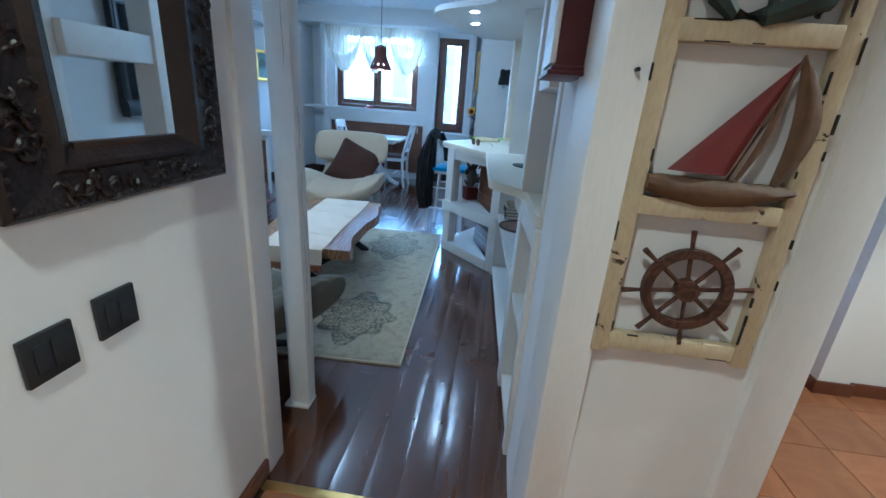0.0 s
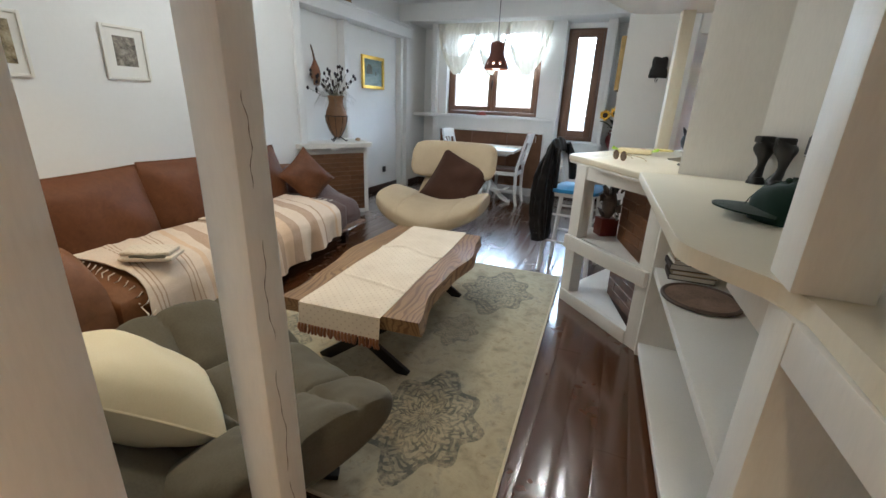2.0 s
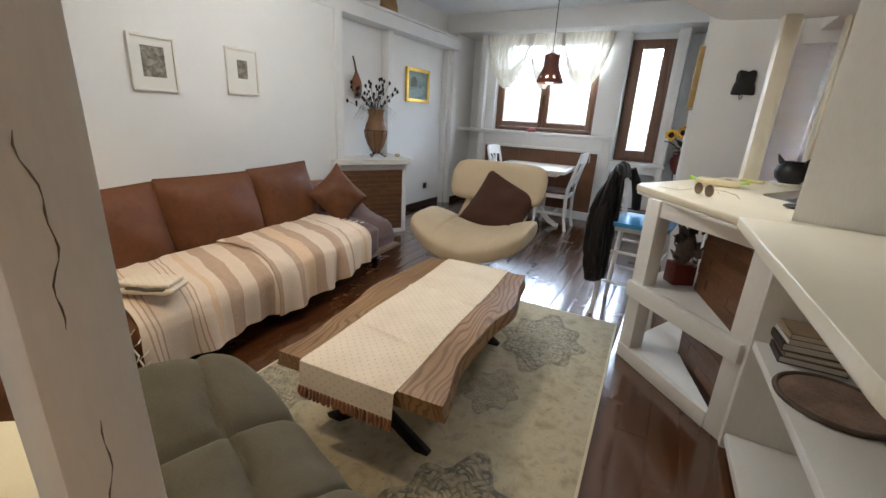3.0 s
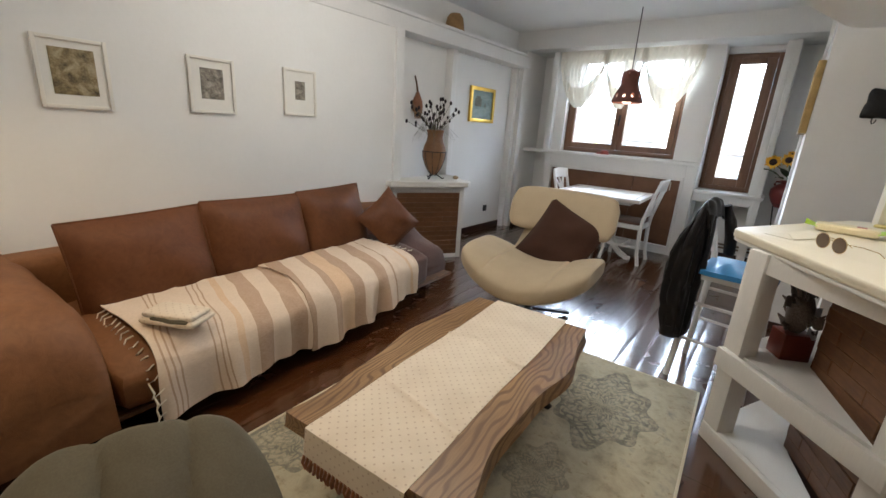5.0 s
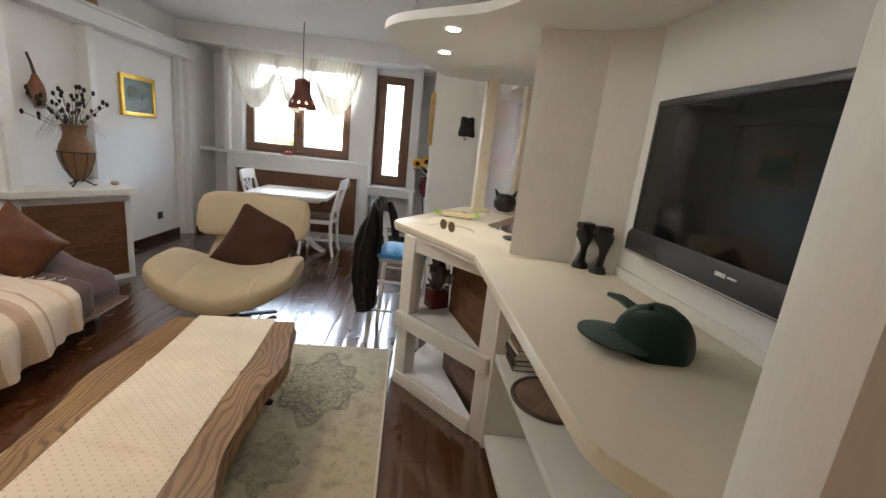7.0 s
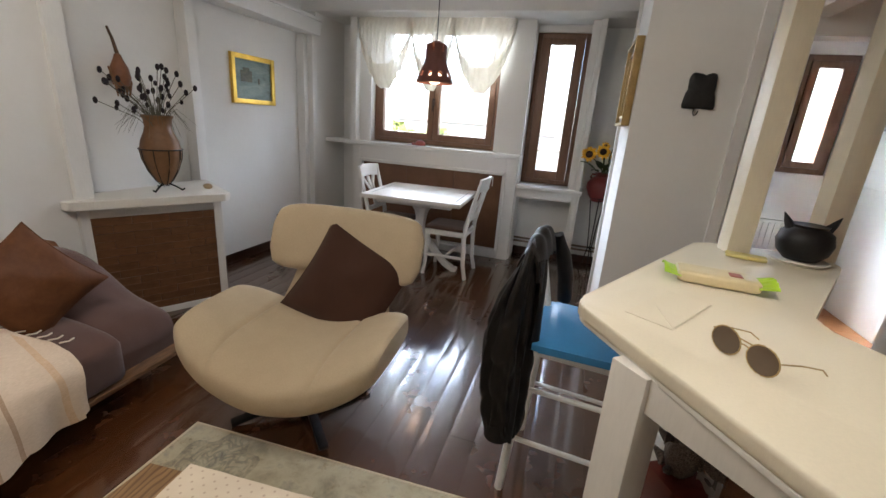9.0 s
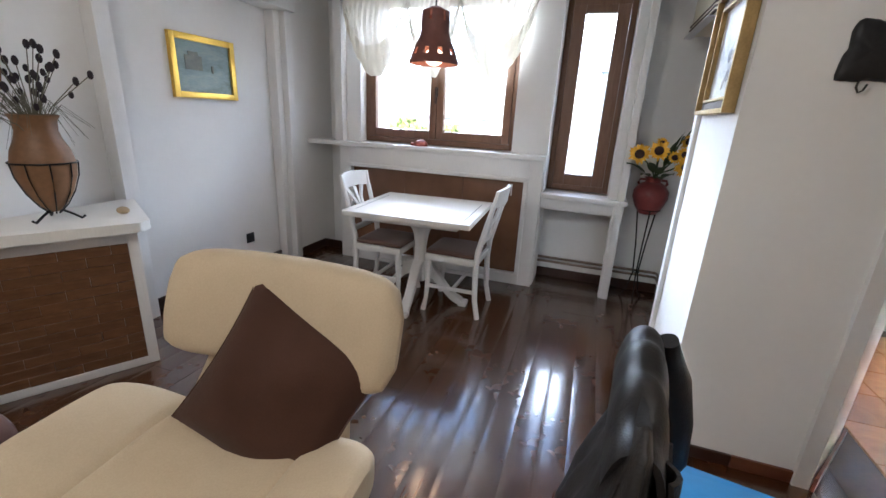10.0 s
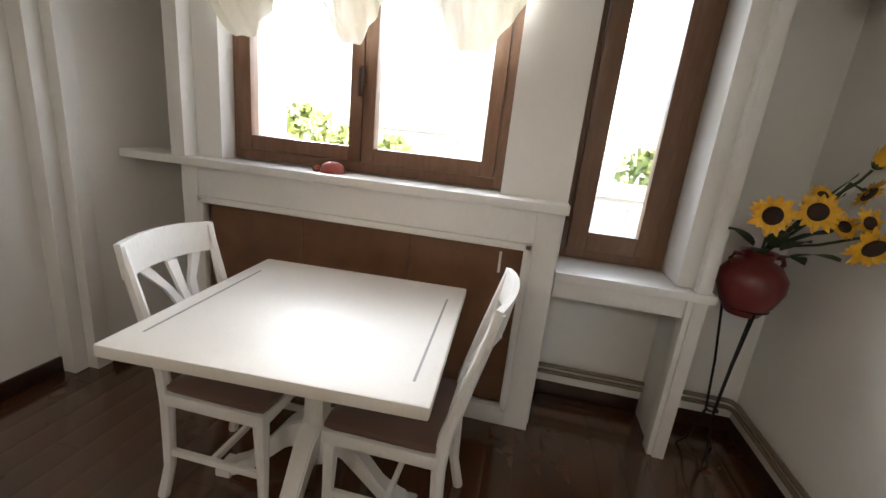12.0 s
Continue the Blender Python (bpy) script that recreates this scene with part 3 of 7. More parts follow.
def ball(bm, at, rx, ry=None, rz=None, seg=14, rings=9):
    m = Matrix.Translation(at) @ Matrix.Diagonal((rx, ry or rx, rz or rx, 1))
    bmesh.ops.create_uvsphere(bm, u_segments=seg, v_segments=rings, radius=1, matrix=m)
    return bm


def sheet(bm, f, nu, nv, thick=0.0):
    """A surface f(u, v) over the unit square, with a second skin below it if it has a thickness."""
    top = [[Vector(f(i / nu, j / nv)) for j in range(nv + 1)] for i in range(nu + 1)]
    vt = [[bm.verts.new(p) for p in r] for r in top]
    for i in range(nu):
        for j in range(nv):
            bm.faces.new((vt[i][j], vt[i + 1][j], vt[i + 1][j + 1], vt[i][j + 1]))
    if thick:
        bm.normal_update()
        vb = [[bm.verts.new(v.co - v.normal * thick) for v in r] for r in vt]
        for i in range(nu):
            for j in range(nv):
                bm.faces.new((vb[i][j], vb[i][j + 1], vb[i + 1][j + 1], vb[i + 1][j]))
        rim = [(i, 0) for i in range(nu)] + [(nu, j) for j in range(nv)] + [(i, nv) for i in range(nu, 0, -1)] + [(0, j) for j in range(nv, 0, -1)]
        for a, b in zip(rim, rim[1:] + rim[:1]):
            bm.faces.new((vt[a[0]][a[1]], vb[a[0]][a[1]], vb[b[0]][b[1]], vt[b[0]][b[1]]))
    return bm


def to_mesh(name, bm, material, sharp=38):
    bmesh.ops.recalc_face_normals(bm, faces=bm.faces)
    me = bpy.data.meshes.new(name)
    bm.to_mesh(me)
    bm.free()
    me.materials.append(material)
    for p in me.polygons:
        p.use_smooth = True
    me.set_sharp_from_angle(angle=radians(sharp))
    return me


def part(name, bm, material, parent, label="", sharp=38):
    """One mesh object under a thing or under a part."""
    ob = new(name, to_mesh(name, bm, material, sharp))
    ob.parent = parent
    return tagged(ob, label)


def thing(name, label, category, at=(0, 0, 0), turn=0.0, group="", tilt=(0, 0)):
    ob = new(name)
    ob.empty_display_size = 0.1
    ob.matrix_basis = pose(*at, *tilt, turn)
    return tagged(ob, label, category, group)


def solid(name, bm, material, label, category="", kind="", group="", at=(0, 0, 0), turn=0.0, sharp=38, tilt=(0, 0)):
    """A top-level thing or piece of the setting that is one mesh."""
    ob = new(name, to_mesh(name, bm, material, sharp))
    ob.matrix_basis = pose(*at, *tilt, turn)
    return tagged(ob, label, category, group, kind)


def B():
    return bmesh.new()


def boxes(*specs, bevel=0.0):
    bm = B()
    for s in specs:
        box(bm, *s, bevel=bevel)
    return bm

# ---- the setting ----
CEIL_Z, HALL_Z = 2.66, 2.50


def wall(name, label, *specs, material=None, bevel=0.0):
    return solid(name, boxes(*specs, bevel=bevel), material or WALL, label, "wall", "structure")


floor = solid("floor", boxes((-2.95, 1.27, 1.30, 8.1, -0.10, -0.012)), MORTAR, "dark stained wooden plank floor with a worn gloss", "floor", "structure")
hall_floor = solid("hall_floor", boxes((-0.2, 4.1, -1.4, 1.30, -0.10, -0.012), (1.27, 2.64, 1.30, 8.1, -0.10, -0.012), (2.64, 4.1, 1.30, 2.6, -0.10, -0.012)), MORTAR,
                   "mottled orange terracotta tile floor of the hall", "floor", "structure")
ceiling = solid("ceiling", boxes((-3.0, 2.8, 1.30, 8.3, CEIL_Z, CEIL_Z + 0.1)), CEIL, "white painted ceiling", "ceiling", "structure")
ceiling_hall = solid("ceiling_hall", boxes((-0.2, 4.2, -1.5, 1.30, HALL_Z, HALL_Z + 0.1), (2.8, 4.2, 1.30, 2.6, HALL_Z, HALL_Z + 0.1)), CEIL,
                     "white painted hall ceiling", "ceiling", "structure")

# living room, window end
wall("wall_west", "white painted wall with a gilt picture", (-3.0, -2.79, 1.30, 8.3, -0.1, CEIL_Z))
wall("wall_west_sofa", "white wall panel behind the sofa", (-2.79, -2.60, 1.45, 4.87, 0, 2.20))
wall("wall_west_corner", "white corner wall beside the window bay", (-2.79, -2.65, 7.45, 8.1, 0, 2.43))
wall("wall_north", "white window wall", (-2.79, -2.11, 8.04, 8.3, -0.1, CEIL_Z), (-2.11, -0.68, 8.04, 8.3, -0.1, 1.165), (-2.11, -0.68, 8.04, 8.3, 2.41, CEIL_Z),
     (-0.68, -0.363, 8.04, 8.3, -0.1, CEIL_Z), (-0.363, 0.143, 8.04, 8.3, -0.1, 0.858), (-0.363, 0.143, 8.04, 8.3, 2.352, CEIL_Z), (0.143, 2.02, 8.04, 8.3, -0.1, CEIL_Z),
     (2.02, 2.42, 8.04, 8.3, -0.1, 1.20), (2.02, 2.42, 8.04, 8.3, 2.24, CEIL_Z), (2.42, 2.9, 8.04, 8.3, -0.1, CEIL_Z))
bay = tagged(thing("wall_north_bay", "white built-out wall round the wide window", "wall"), kind="structure")
for x0, x1, y0, y1, z0, z1 in ((-2.30, -2.118, 7.72, 8.038, 1.155, 2.43), (-0.672, -0.37, 7.72, 8.038, 0.0, 2.43), (-2.118, -0.672, 7.72, 8.038, 2.412, 2.43), (-2.118, -0.672, 7.85, 8.038, 0.0, 1.16),
                               (-2.31, -2.118, 7.85, 8.038, 0, 1.153), (-0.37, 0.15, 7.93, 8.038, 2.362, 2.43)):
    part("wall_block", boxes((x0, x1, y0, y1, z0, z1)), WALL, bay)
wall("wall_east", "white wall with heating pipes along its foot", (0.705, 0.88, 6.60, 8.1, -0.1, CEIL_Z))
solid("wall_pillar", prism(B(), [(0.46, 5.95), (0.985, 5.95), (0.985, 5.925), (1.045, 5.925), (1.34, 6.37), (1.34, 6.60), (0.46, 6.60)], -0.1, CEIL_Z), WALL, "broad white wall pillar, grey in the shade", "wall", "structure")
wall("wall_far_opening", "white wall over the way to the far room", (1.06, 2.03, 5.953, 6.08, 1.98, CEIL_Z), (2.03, 2.64, 5.95, 6.08, -0.1, CEIL_Z))
wall("wall_kitchen", "white wall of the kitchen passage", (2.64, 2.80, 2.40, 8.3, -0.1, CEIL_Z))
wall("wall_kitchen_back", "white lit wall of the far room", (0.88, 1.0, 6.60, 8.1, -0.1, CEIL_Z))
solid("beam", boxes((-2.79, 0.72, 7.40, 7.66, 2.43, CEIL_Z), (-2.79, 0.72, 7.66, 8.1, 2.43, CEIL_Z), bevel=0.004), TRIM, "white dropped beam over the window bay", "beam", "structure")
solid("beam_ledge", boxes((-2.79, -2.585, 1.45, 7.45, 2.20, 2.36), (-2.79, -2.56, 1.45, 7.45, 2.33, 2.36), bevel=0.004), TRIM,
      "white wooden beam ledge along the long wall", "beam", "structure")
solid("post_niche", boxes((-2.71, -2.57, 4.87, 4.97, 0.0, 2.20), bevel=0.004), TRIM, "white wooden wall post beside the hearth", "post", "structure")
solid("post_niche_far", boxes((-2.79, -2.69, 5.86, 5.95, 0.0, 2.20), bevel=0.004), TRIM, "white wooden wall post beside the hearth", "post", "structure")
solid("post_corner", boxes((-2.79, -2.64, 7.37, 7.45, 0, 2.36), (-2.79, -2.70, 7.30, 7.37, 0, 2.36), bevel=0.004), TRIM, "white corner pilaster", "post", "structure")
solid("post_window", boxes((-2.34, -2.26, 7.63, 7.72, 1.154, 2.43), bevel=0.004), TRIM, "slim white post on the window ledge", "post", "structure")
solid("post_side_window", boxes((0.150, 0.222, 7.72, 8.038, 0.852, 2.43), (0.222, 0.275, 7.67, 8.038, 0.0, 2.43), bevel=0.004), TRIM, "white window jamb post", "post", "structure")
solid("trim_pillar", boxes((0.44, 0.475, 6.55, 6.61, 0, CEIL_Z), bevel=0.003), TRIM, "white corner trim of the pillar", "trim", "structure")

# window bay: ledge, desk board and radiator casing
solid("window_ledge", boxes((-2.65, -0.365, 7.618, 7.86, 1.112, 1.154), bevel=0.006), TRIM, "white painted window ledge with a worn front edge", "ledge", "structure")
desk = thing("window_desk", "white wooden desk shelf under the narrow window", "desk", (-0.045, 7.87, 0))
part("board", boxes((-0.33, 0.345, -0.21, 0.168, 0.808, 0.848), bevel=0.006), TRIM, desk)
part("rail", boxes((-0.325, 0.245, -0.17, -0.14, 0.715, 0.808), bevel=0.003), TRIM, desk)
part("leg", boxes((0.245, 0.325, -0.185, -0.11, 0, 0.808), bevel=0.004), TRIM, desk)
casing = thing("radiator_casing", "white radiator casing with a brown cane panel", "radiator cover", (-1.345, 7.70, 0))
for nm, s in (("stile", (-0.965, -0.87, -0.045, 0.10, 0, 1.112)), ("stile", (0.85, 0.965, -0.045, 0.10, 0, 1.112)), ("top_rail", (-0.87, 0.85, -0.045, 0.10, 0.955, 1.112)),
              ("bottom_rail", (-0.87, 0.85, -0.045, 0.10, 0, 0.085))):
    part(nm, boxes(s, bevel=0.004), TRIM, casing)
moulding = B()
for s in ((-0.872, -0.835, -0.060, -0.02, 0.08, 0.96), (0.815, 0.852, -0.060, -0.02, 0.08, 0.96), (-0.872, 0.852, -0.060, -0.02, 0.925, 0.960), (-0.872, 0.852, -0.060, -0.02, 0.080, 0.112)):
    box(moulding, *s, bevel=0.008)
part("moulding", moulding, TRIM, casing)
for a, b in ((-0.84, -0.30), (-0.296, 0.27), (0.274, 0.82)):
    part("cane_panel", boxes((a, b, 0.0, 0.02, 0.10, 0.94)), PANEL, casing, "brown cane panel")
part("pull_cord", tube(B(), [(0.715, -0.03, 0.90), (0.716, -0.03, 0.80)], 0.006), TRIM, casing, "short white cord")


def window(name, label, x0, x1, y, z0, z1, panes, bottom=0.11, side=0.085):
    w = tagged(thing(name, label, "window", ((x0 + x1) / 2, y, z0)), kind="structure")
    hw, h = (x1 - x0) / 2, z1 - z0
    bm = B()
    for s in ((-hw, -hw + 0.045, 0, 0.09, 0, h), (hw - 0.045, hw, 0, 0.09, 0, h), (-hw + 0.045, hw - 0.045, 0, 0.09, 0, 0.05), (-hw + 0.045, hw - 0.045, 0, 0.09, h - 0.05, h)):
        box(bm, *s, bevel=0.004)
    part("window_frame", bm, FRAMEWOOD, w, "brown wooden outer frame")
    pw = (2 * hw - 0.09) / panes
    for k in range(panes):
        a, b = -hw + 0.045 + k * pw + 0.002, -hw + 0.045 + (k + 1) * pw - 0.002
        bm = B()
        for s in ((a, a + side - 0.02, -0.018, 0.05, 0.052, h - 0.052), (b - side + 0.02, b, -0.018, 0.05, 0.052, h - 0.052),
                  (a + side - 0.02, b - side + 0.02, -0.018, 0.05, 0.052, bottom), (a + side - 0.02, b - side + 0.02, -0.018, 0.05, h - 0.11, h - 0.052)):
            box(bm, *s, bevel=0.006)
        sash = part("sash", bm, FRAMEWOOD, w, "brown wooden sash")
        pane = part("pane", boxes((a + side - 0.03, b - side + 0.03, 0.012, 0.018, bottom - 0.01, h - 0.10)), GLASS, sash)
        pane.visible_shadow = False
    if panes > 1:
        part("handle", boxes((-0.012, 0.012, -0.045, -0.018, 0.42, 0.50), (-0.009, 0.009, -0.060, -0.045, 0.36, 0.49), bevel=0.004), DARKBASE, w, "dark metal window handle")
    return w


window("window_1", "wide two-sash window with brown wooden frame", -2.115, -0.675, 7.82, 1.162, 2.41, 2, bottom=0.125)
window("window_2", "tall narrow window with brown wooden frame", -0.368, 0.148, 7.95, 0.852, 2.36, 1, bottom=0.145, side=0.115)
window("window_3", "far window with brown wooden frame", 2.02, 2.42, 8.06, 1.20, 2.24, 1, bottom=0.11)

# baseboards and heating pipes
def baseboard(name, material, label, *specs):
    solid(name, boxes(*specs, bevel=0.003), material, label, "baseboard", "structure")


baseboard("baseboard_west", DARKBASE, "dark wooden baseboard", (-2.79, -2.772, 5.95, 7.30, 0, 0.085), (-2.65, -2.632, 7.45, 7.85, 0, 0.085), (-2.65, -2.31, 7.83, 7.85, 0, 0.085))
baseboard("baseboard_north", DARKBASE, "dark wooden baseboard", (-0.37, 0.70, 8.02, 8.038, 0, 0.085), (0.687, 0.704, 6.62, 8.02, 0, 0.085))
baseboard("baseboard_pillar", DARKBASE, "dark wooden baseboard", (0.44, 0.46, 5.95, 6.55, 0, 0.07), (0.46, 0.753, 5.935, 5.949, 0, 0.06))
pipes = thing("heating_pipes", "two brown heating pipes along the wall foot", "pipe", (0, 0, 0))
for k, z in enumerate((0.155, 0.195)):
    part("pipe", tube(B(), [(-0.37, 8.005, z), (0.640, 8.005, z), (0.660, 7.995, z), (0.670, 7.97, z), (0.670, 6.64, z)], 0.012, 8), PIPE, pipes)
part("duct", boxes((-0.37, 0.704, 8.015, 8.037, 0.09, 0.145), (0.680, 0.703, 6.64, 8.015, 0.09, 0.145), bevel=0.003), TRIM, pipes, "white skirting duct")

# hall, doorway and passage
wall("wall_hall", "warm white hall wall with a mirror", (-0.07, 0.068, -1.4, 1.34, -0.1, HALL_Z))
solid("trim_hall", boxes((-0.08, 0.083, 1.34, 1.45, -0.1, HALL_Z), bevel=0.012), TRIM, "white rounded door trim", "trim", "structure")
wall("wall_south", "white wall behind the armchair", (-2.79, -0.07, 1.30, 1.45, -0.1, CEIL_Z))
wall("wall_passage", "white passage wall with a small cabinet", (0.963, 1.27, 1.09, 1.60, -0.1, HALL_Z), (0.963, 1.27, 1.30, 1.60, HALL_Z, CEIL_Z))
wall("wall_ladder", "warm white wall panel with a decorative ladder", (1.038, 1.378, 1.075, 1.27, -0.1, HALL_Z))
solid("trim_ladder", boxes((0.953, 1.043, 1.055, 1.30, -0.1, HALL_Z), (1.378, 1.478, 1.055, 1.30, -0.1, HALL_Z), bevel=0.008), TRIM, "white wall posts either side of the ladder", "trim", "structure")
wall("wall_tv", "white wall over the bar and beside the shelves", (1.166, 1.27, 3.56, 5.95, 2.064, CEIL_Z), (1.27, 1.42, 3.56, 3.72, 2.064, CEIL_Z), (1.27, 1.475, 1.302, 1.60, -0.1, CEIL_Z))
solid("wall_tv_panel", prism(B(), [(1.40, 1.60), (1.475, 1.60), (1.475, 3.56), (1.32, 3.56), (1.32, 3.46), (1.40, 2.0)], -0.1, CEIL_Z), WALL, "white wall behind the television", "wall", "structure")
wall("wall_lintel", "white wall above the passage", (-0.07, 0.963, 1.30, 1.45, 2.30, CEIL_Z))
wall("wall_hall_far", "white wall of the next room", (2.655, 4.1, 2.42, 2.6, -0.1, HALL_Z))
wall("wall_hall_east", "white wall of the next room", (4.1, 4.25, -1.4, 2.6, -0.1, HALL_Z))
wall("wall_hall_south", "white wall behind the walker", (-0.05, 4.25, -1.55, -1.4, -0.1, HALL_Z))
wall("wall_passage_end", "white wall closing the kitchen passage", (1.50, 2.64, 1.20, 1.34, 2.10, HALL_Z + 0.2))
baseboard("baseboard_hall", TILEBASE, "terracotta baseboard", (0.068, 0.083, -1.4, 1.34, 0, 0.07), (2.625, 2.64, 2.40, 5.9, 0, 0.075), (2.625, 2.82, 2.384, 2.398, 0, 0.075), (2.82, 4.1, 2.404, 2.419, 0, 0.075), (0.755, 0.984, 5.935, 5.949, 0, 0.06))
solid("baseboard_far", prism(B(), [(1.048, 5.922), (1.060, 5.915), (1.352, 6.355), (1.341, 6.362)], 0, 0.07), TILEBASE, "terracotta baseboard", "baseboard", "structure")
solid("threshold", boxes((0.085, 0.962, 1.27, 1.31, -0.004, 0.004), bevel=0.002), BRASS, "brass threshold strip between tiles and planks", "threshold", "structure")

# ---- built-in wood: post, television unit, bar ----
CRACK = plain("old_crack", (0.17, 0.135, 0.10), 0.9, grain=80, vary=0.4)


def timber_post():
    p = thing("timber_post", "rough white painted timber post with long cracks", "post", (0.018, 1.732, 0))

    def axis(z):
        return (-0.006 * (z - 1.2), -0.010 * (z - 1.2))

    bm = B()
    rings = []
    for k in range(30):
        z = 2.66 * k / 29
        dx, dy = axis(z)
        c = [(-0.047, -0.036), (0.047, -0.036), (0.047, 0.036), (-0.047, 0.036)]
        rings.append([(x + dx + 0.004 * noise.noise(Vector((x * 30, y * 30, z * 2))) + 0.0012 * noise.noise(Vector((x * 60, y * 60, z * 14))), y + dy + 0.004 * noise.noise(Vector((y * 30, x * 30, z * 2 + 5))), z) for x, y in soft_outline(c, 0.009, 2)])
    loft(bm, rings)
    part("post", bm, WHITEWOOD, p)
    for face, a, b in (("east", 0.30, 0.52), ("east", 0.55, 0.80), ("east", 0.86, 1.06), ("east", 1.15, 1.30), ("south", 1.42, 1.95)):
        pts = []
        for t in [k / 16 for k in range(17)]:
            z = a + (b - a) * t
            dx, dy = axis(z)
            wander = 0.004 * math.sin(7 * t + 9 * a) + 0.002 * math.sin(19 * t)
            pts.append((dx + 0.0472 + 0.003 * noise.noise(Vector((1.4, 0, z * 2))), dy - 0.006 + wander, z) if face == "east" else (dx + 0.016 + wander, dy - 0.0362 + 0.003 * noise.noise(Vector((0, 1, z * 2 + 5))), z))
        part("crack", tube(B(), pts, [0.0002] + [0.0006 + 0.0003 * math.sin(2.3 * k) for k in range(15)] + [0.0002], 6), CRACK, p, "dark drying crack")
    part("foot", boxes((-0.056, 0.056, -0.045, 0.045, 0, 0.012), bevel=0.003), WHITEWOOD, p)


timber_post()


def front_x(y):
    return 0.952 - (y - 1.62) * 0.053


unit = thing("shelf_unit", "white painted open shelf unit under the television counter", "shelf unit", (0, 0, 0))


def back_x(y):
    """The wall behind the television runs a little askew."""
    return 1.318 + 0.0548 * max(0.0, 3.46 - max(y, 2.0))


def shelf_poly(y0, y1):
    return [(front_x(y0), y0), (back_x(y0), y0), (back_x(y1), y1), (front_x(y1), y1)]


for nm, y0, y1, z0, z1 in (("bottom_board", 1.66, 2.045, 0.05, 0.085), ("shelf", 1.66, 2.045, 0.50, 0.535), ("bottom_board", 2.165, 3.53, 0.05, 0.085), ("shelf", 2.165, 3.53, 0.50, 0.535)):
    part(nm, prism(B(), shelf_poly(y0, y1), z0, z1, 0.004), WHITEWOOD, unit)
part("plinth", prism(B(), [(front_x(1.62) + 0.03, 1.62), (1.3, 1.62), (1.3, 3.56), (front_x(3.56) + 0.03, 3.56)], 0.0, 0.05), DARKBASE, unit, "dark recessed plinth")
for y0, y1, z1, d in ((1.605, 1.66, 0.96, 0.2), (2.05, 2.16, 0.96, 0.115), (3.535, 3.60, 0.96, 0.2)):
    part("upright", prism(B(), [(front_x(y0) - 0.006, y0), (back_x(y0) if d > 0.15 else front_x(y0) + 0.215, y0), (back_x(y1) if d > 0.15 else front_x(y1) + 0.215, y1), (front_x(y1) - 0.006, y1)], 0.0, z1, 0.005), WHITEWOOD, unit)
part("rail", prism(B(), [(front_x(1.66) - 0.004, 1.66), (front_x(1.66) + 0.025, 1.66), (front_x(2.05) + 0.025, 2.05), (front_x(2.05) - 0.004, 2.05)], 0.875, 0.96, 0.004), WHITEWOOD, unit)
part("rail", prism(B(), [(front_x(2.16) - 0.004, 2.16), (front_x(2.16) + 0.025, 2.16), (front_x(2.42) + 0.025, 2.42), (front_x(2.42) - 0.004, 2.42)], 0.875, 0.96, 0.004), WHITEWOOD, unit)
part("tall_post", boxes((0.912, 1.03, 2.07, 2.19, 1.004, 2.022), bevel=0.006), WHITEWOOD, unit)
part("end_upright", boxes((0.955, 1.398, 1.602, 1.668, 1.006, 2.022), bevel=0.008), WHITEWOOD, unit)
part("upper_shelf", boxes((0.925, 1.16, 1.668, 2.068, 1.415, 1.530), bevel=0.005), WHITEWOOD, unit)
part("upper_shelf", boxes((0.925, 1.16, 1.668, 2.068, 1.80, 1.88), bevel=0.005), WHITEWOOD, unit)

counter = thing("tv_counter", "cream white painted wooden counter with a slanted front", "counter")
counter_line = [(x, y) if y < 3.60 else (0.70 if x < 0.9 else 1.318, 3.60) for x, y in soft_outline([(0.945, 1.62), (1.398, 1.62), (1.398, 2.0), (1.318, 3.46), (1.318, 3.80), (0.69, 3.80), (0.765, 2.30), (0.94, 2.10)], 0.06, 4)]
counter_line = [q for k, q in enumerate(counter_line) if q != counter_line[k - 1]]
part("board", prism(B(), counter_line, 0.962, 1.004, 0.006), CREAM, counter)
part("backboard", prism(B(), [(1.386, 2.0), (1.399, 2.0), (1.319, 3.455), (1.306, 3.455)], 1.005, 1.05, 0.003), WHITEWOOD, counter)

bar_line = [(0.834, 3.40), (1.22, 3.40), (1.12, 4.15), (0.985, 4.24), (0.86, 4.45), (1.265, 5.17), (1.24, 5.34), (0.775, 5.30), (0.25, 4.31)]
bar_top = thing("bar_counter", "cream painted angled bar top with rounded edges", "bar counter")
def bar_outline(shrink=1.0):
    """The bar's rounded outline, cut straight where it meets the counter."""
    line = soft_outline([(0.72 + (x - 0.72) * shrink, 4.4 + (y - 4.4) * shrink) for x, y in bar_line], 0.05, 4)
    line = [(x, y) if y > 3.603 else (0.704 if x < 1.0 else 1.21, 3.603) for x, y in line]
    return [q for k, q in enumerate(line) if q != line[k - 1]]


part("top", prism(B(), bar_outline(), 0.962, 1.0, 0.010), CREAM, bar_top)
part("under_edge", prism(B(), bar_outline(0.985), 0.948, 0.9615, 0.003), WHITEWOOD, bar_top, "narrow white strip under the top")

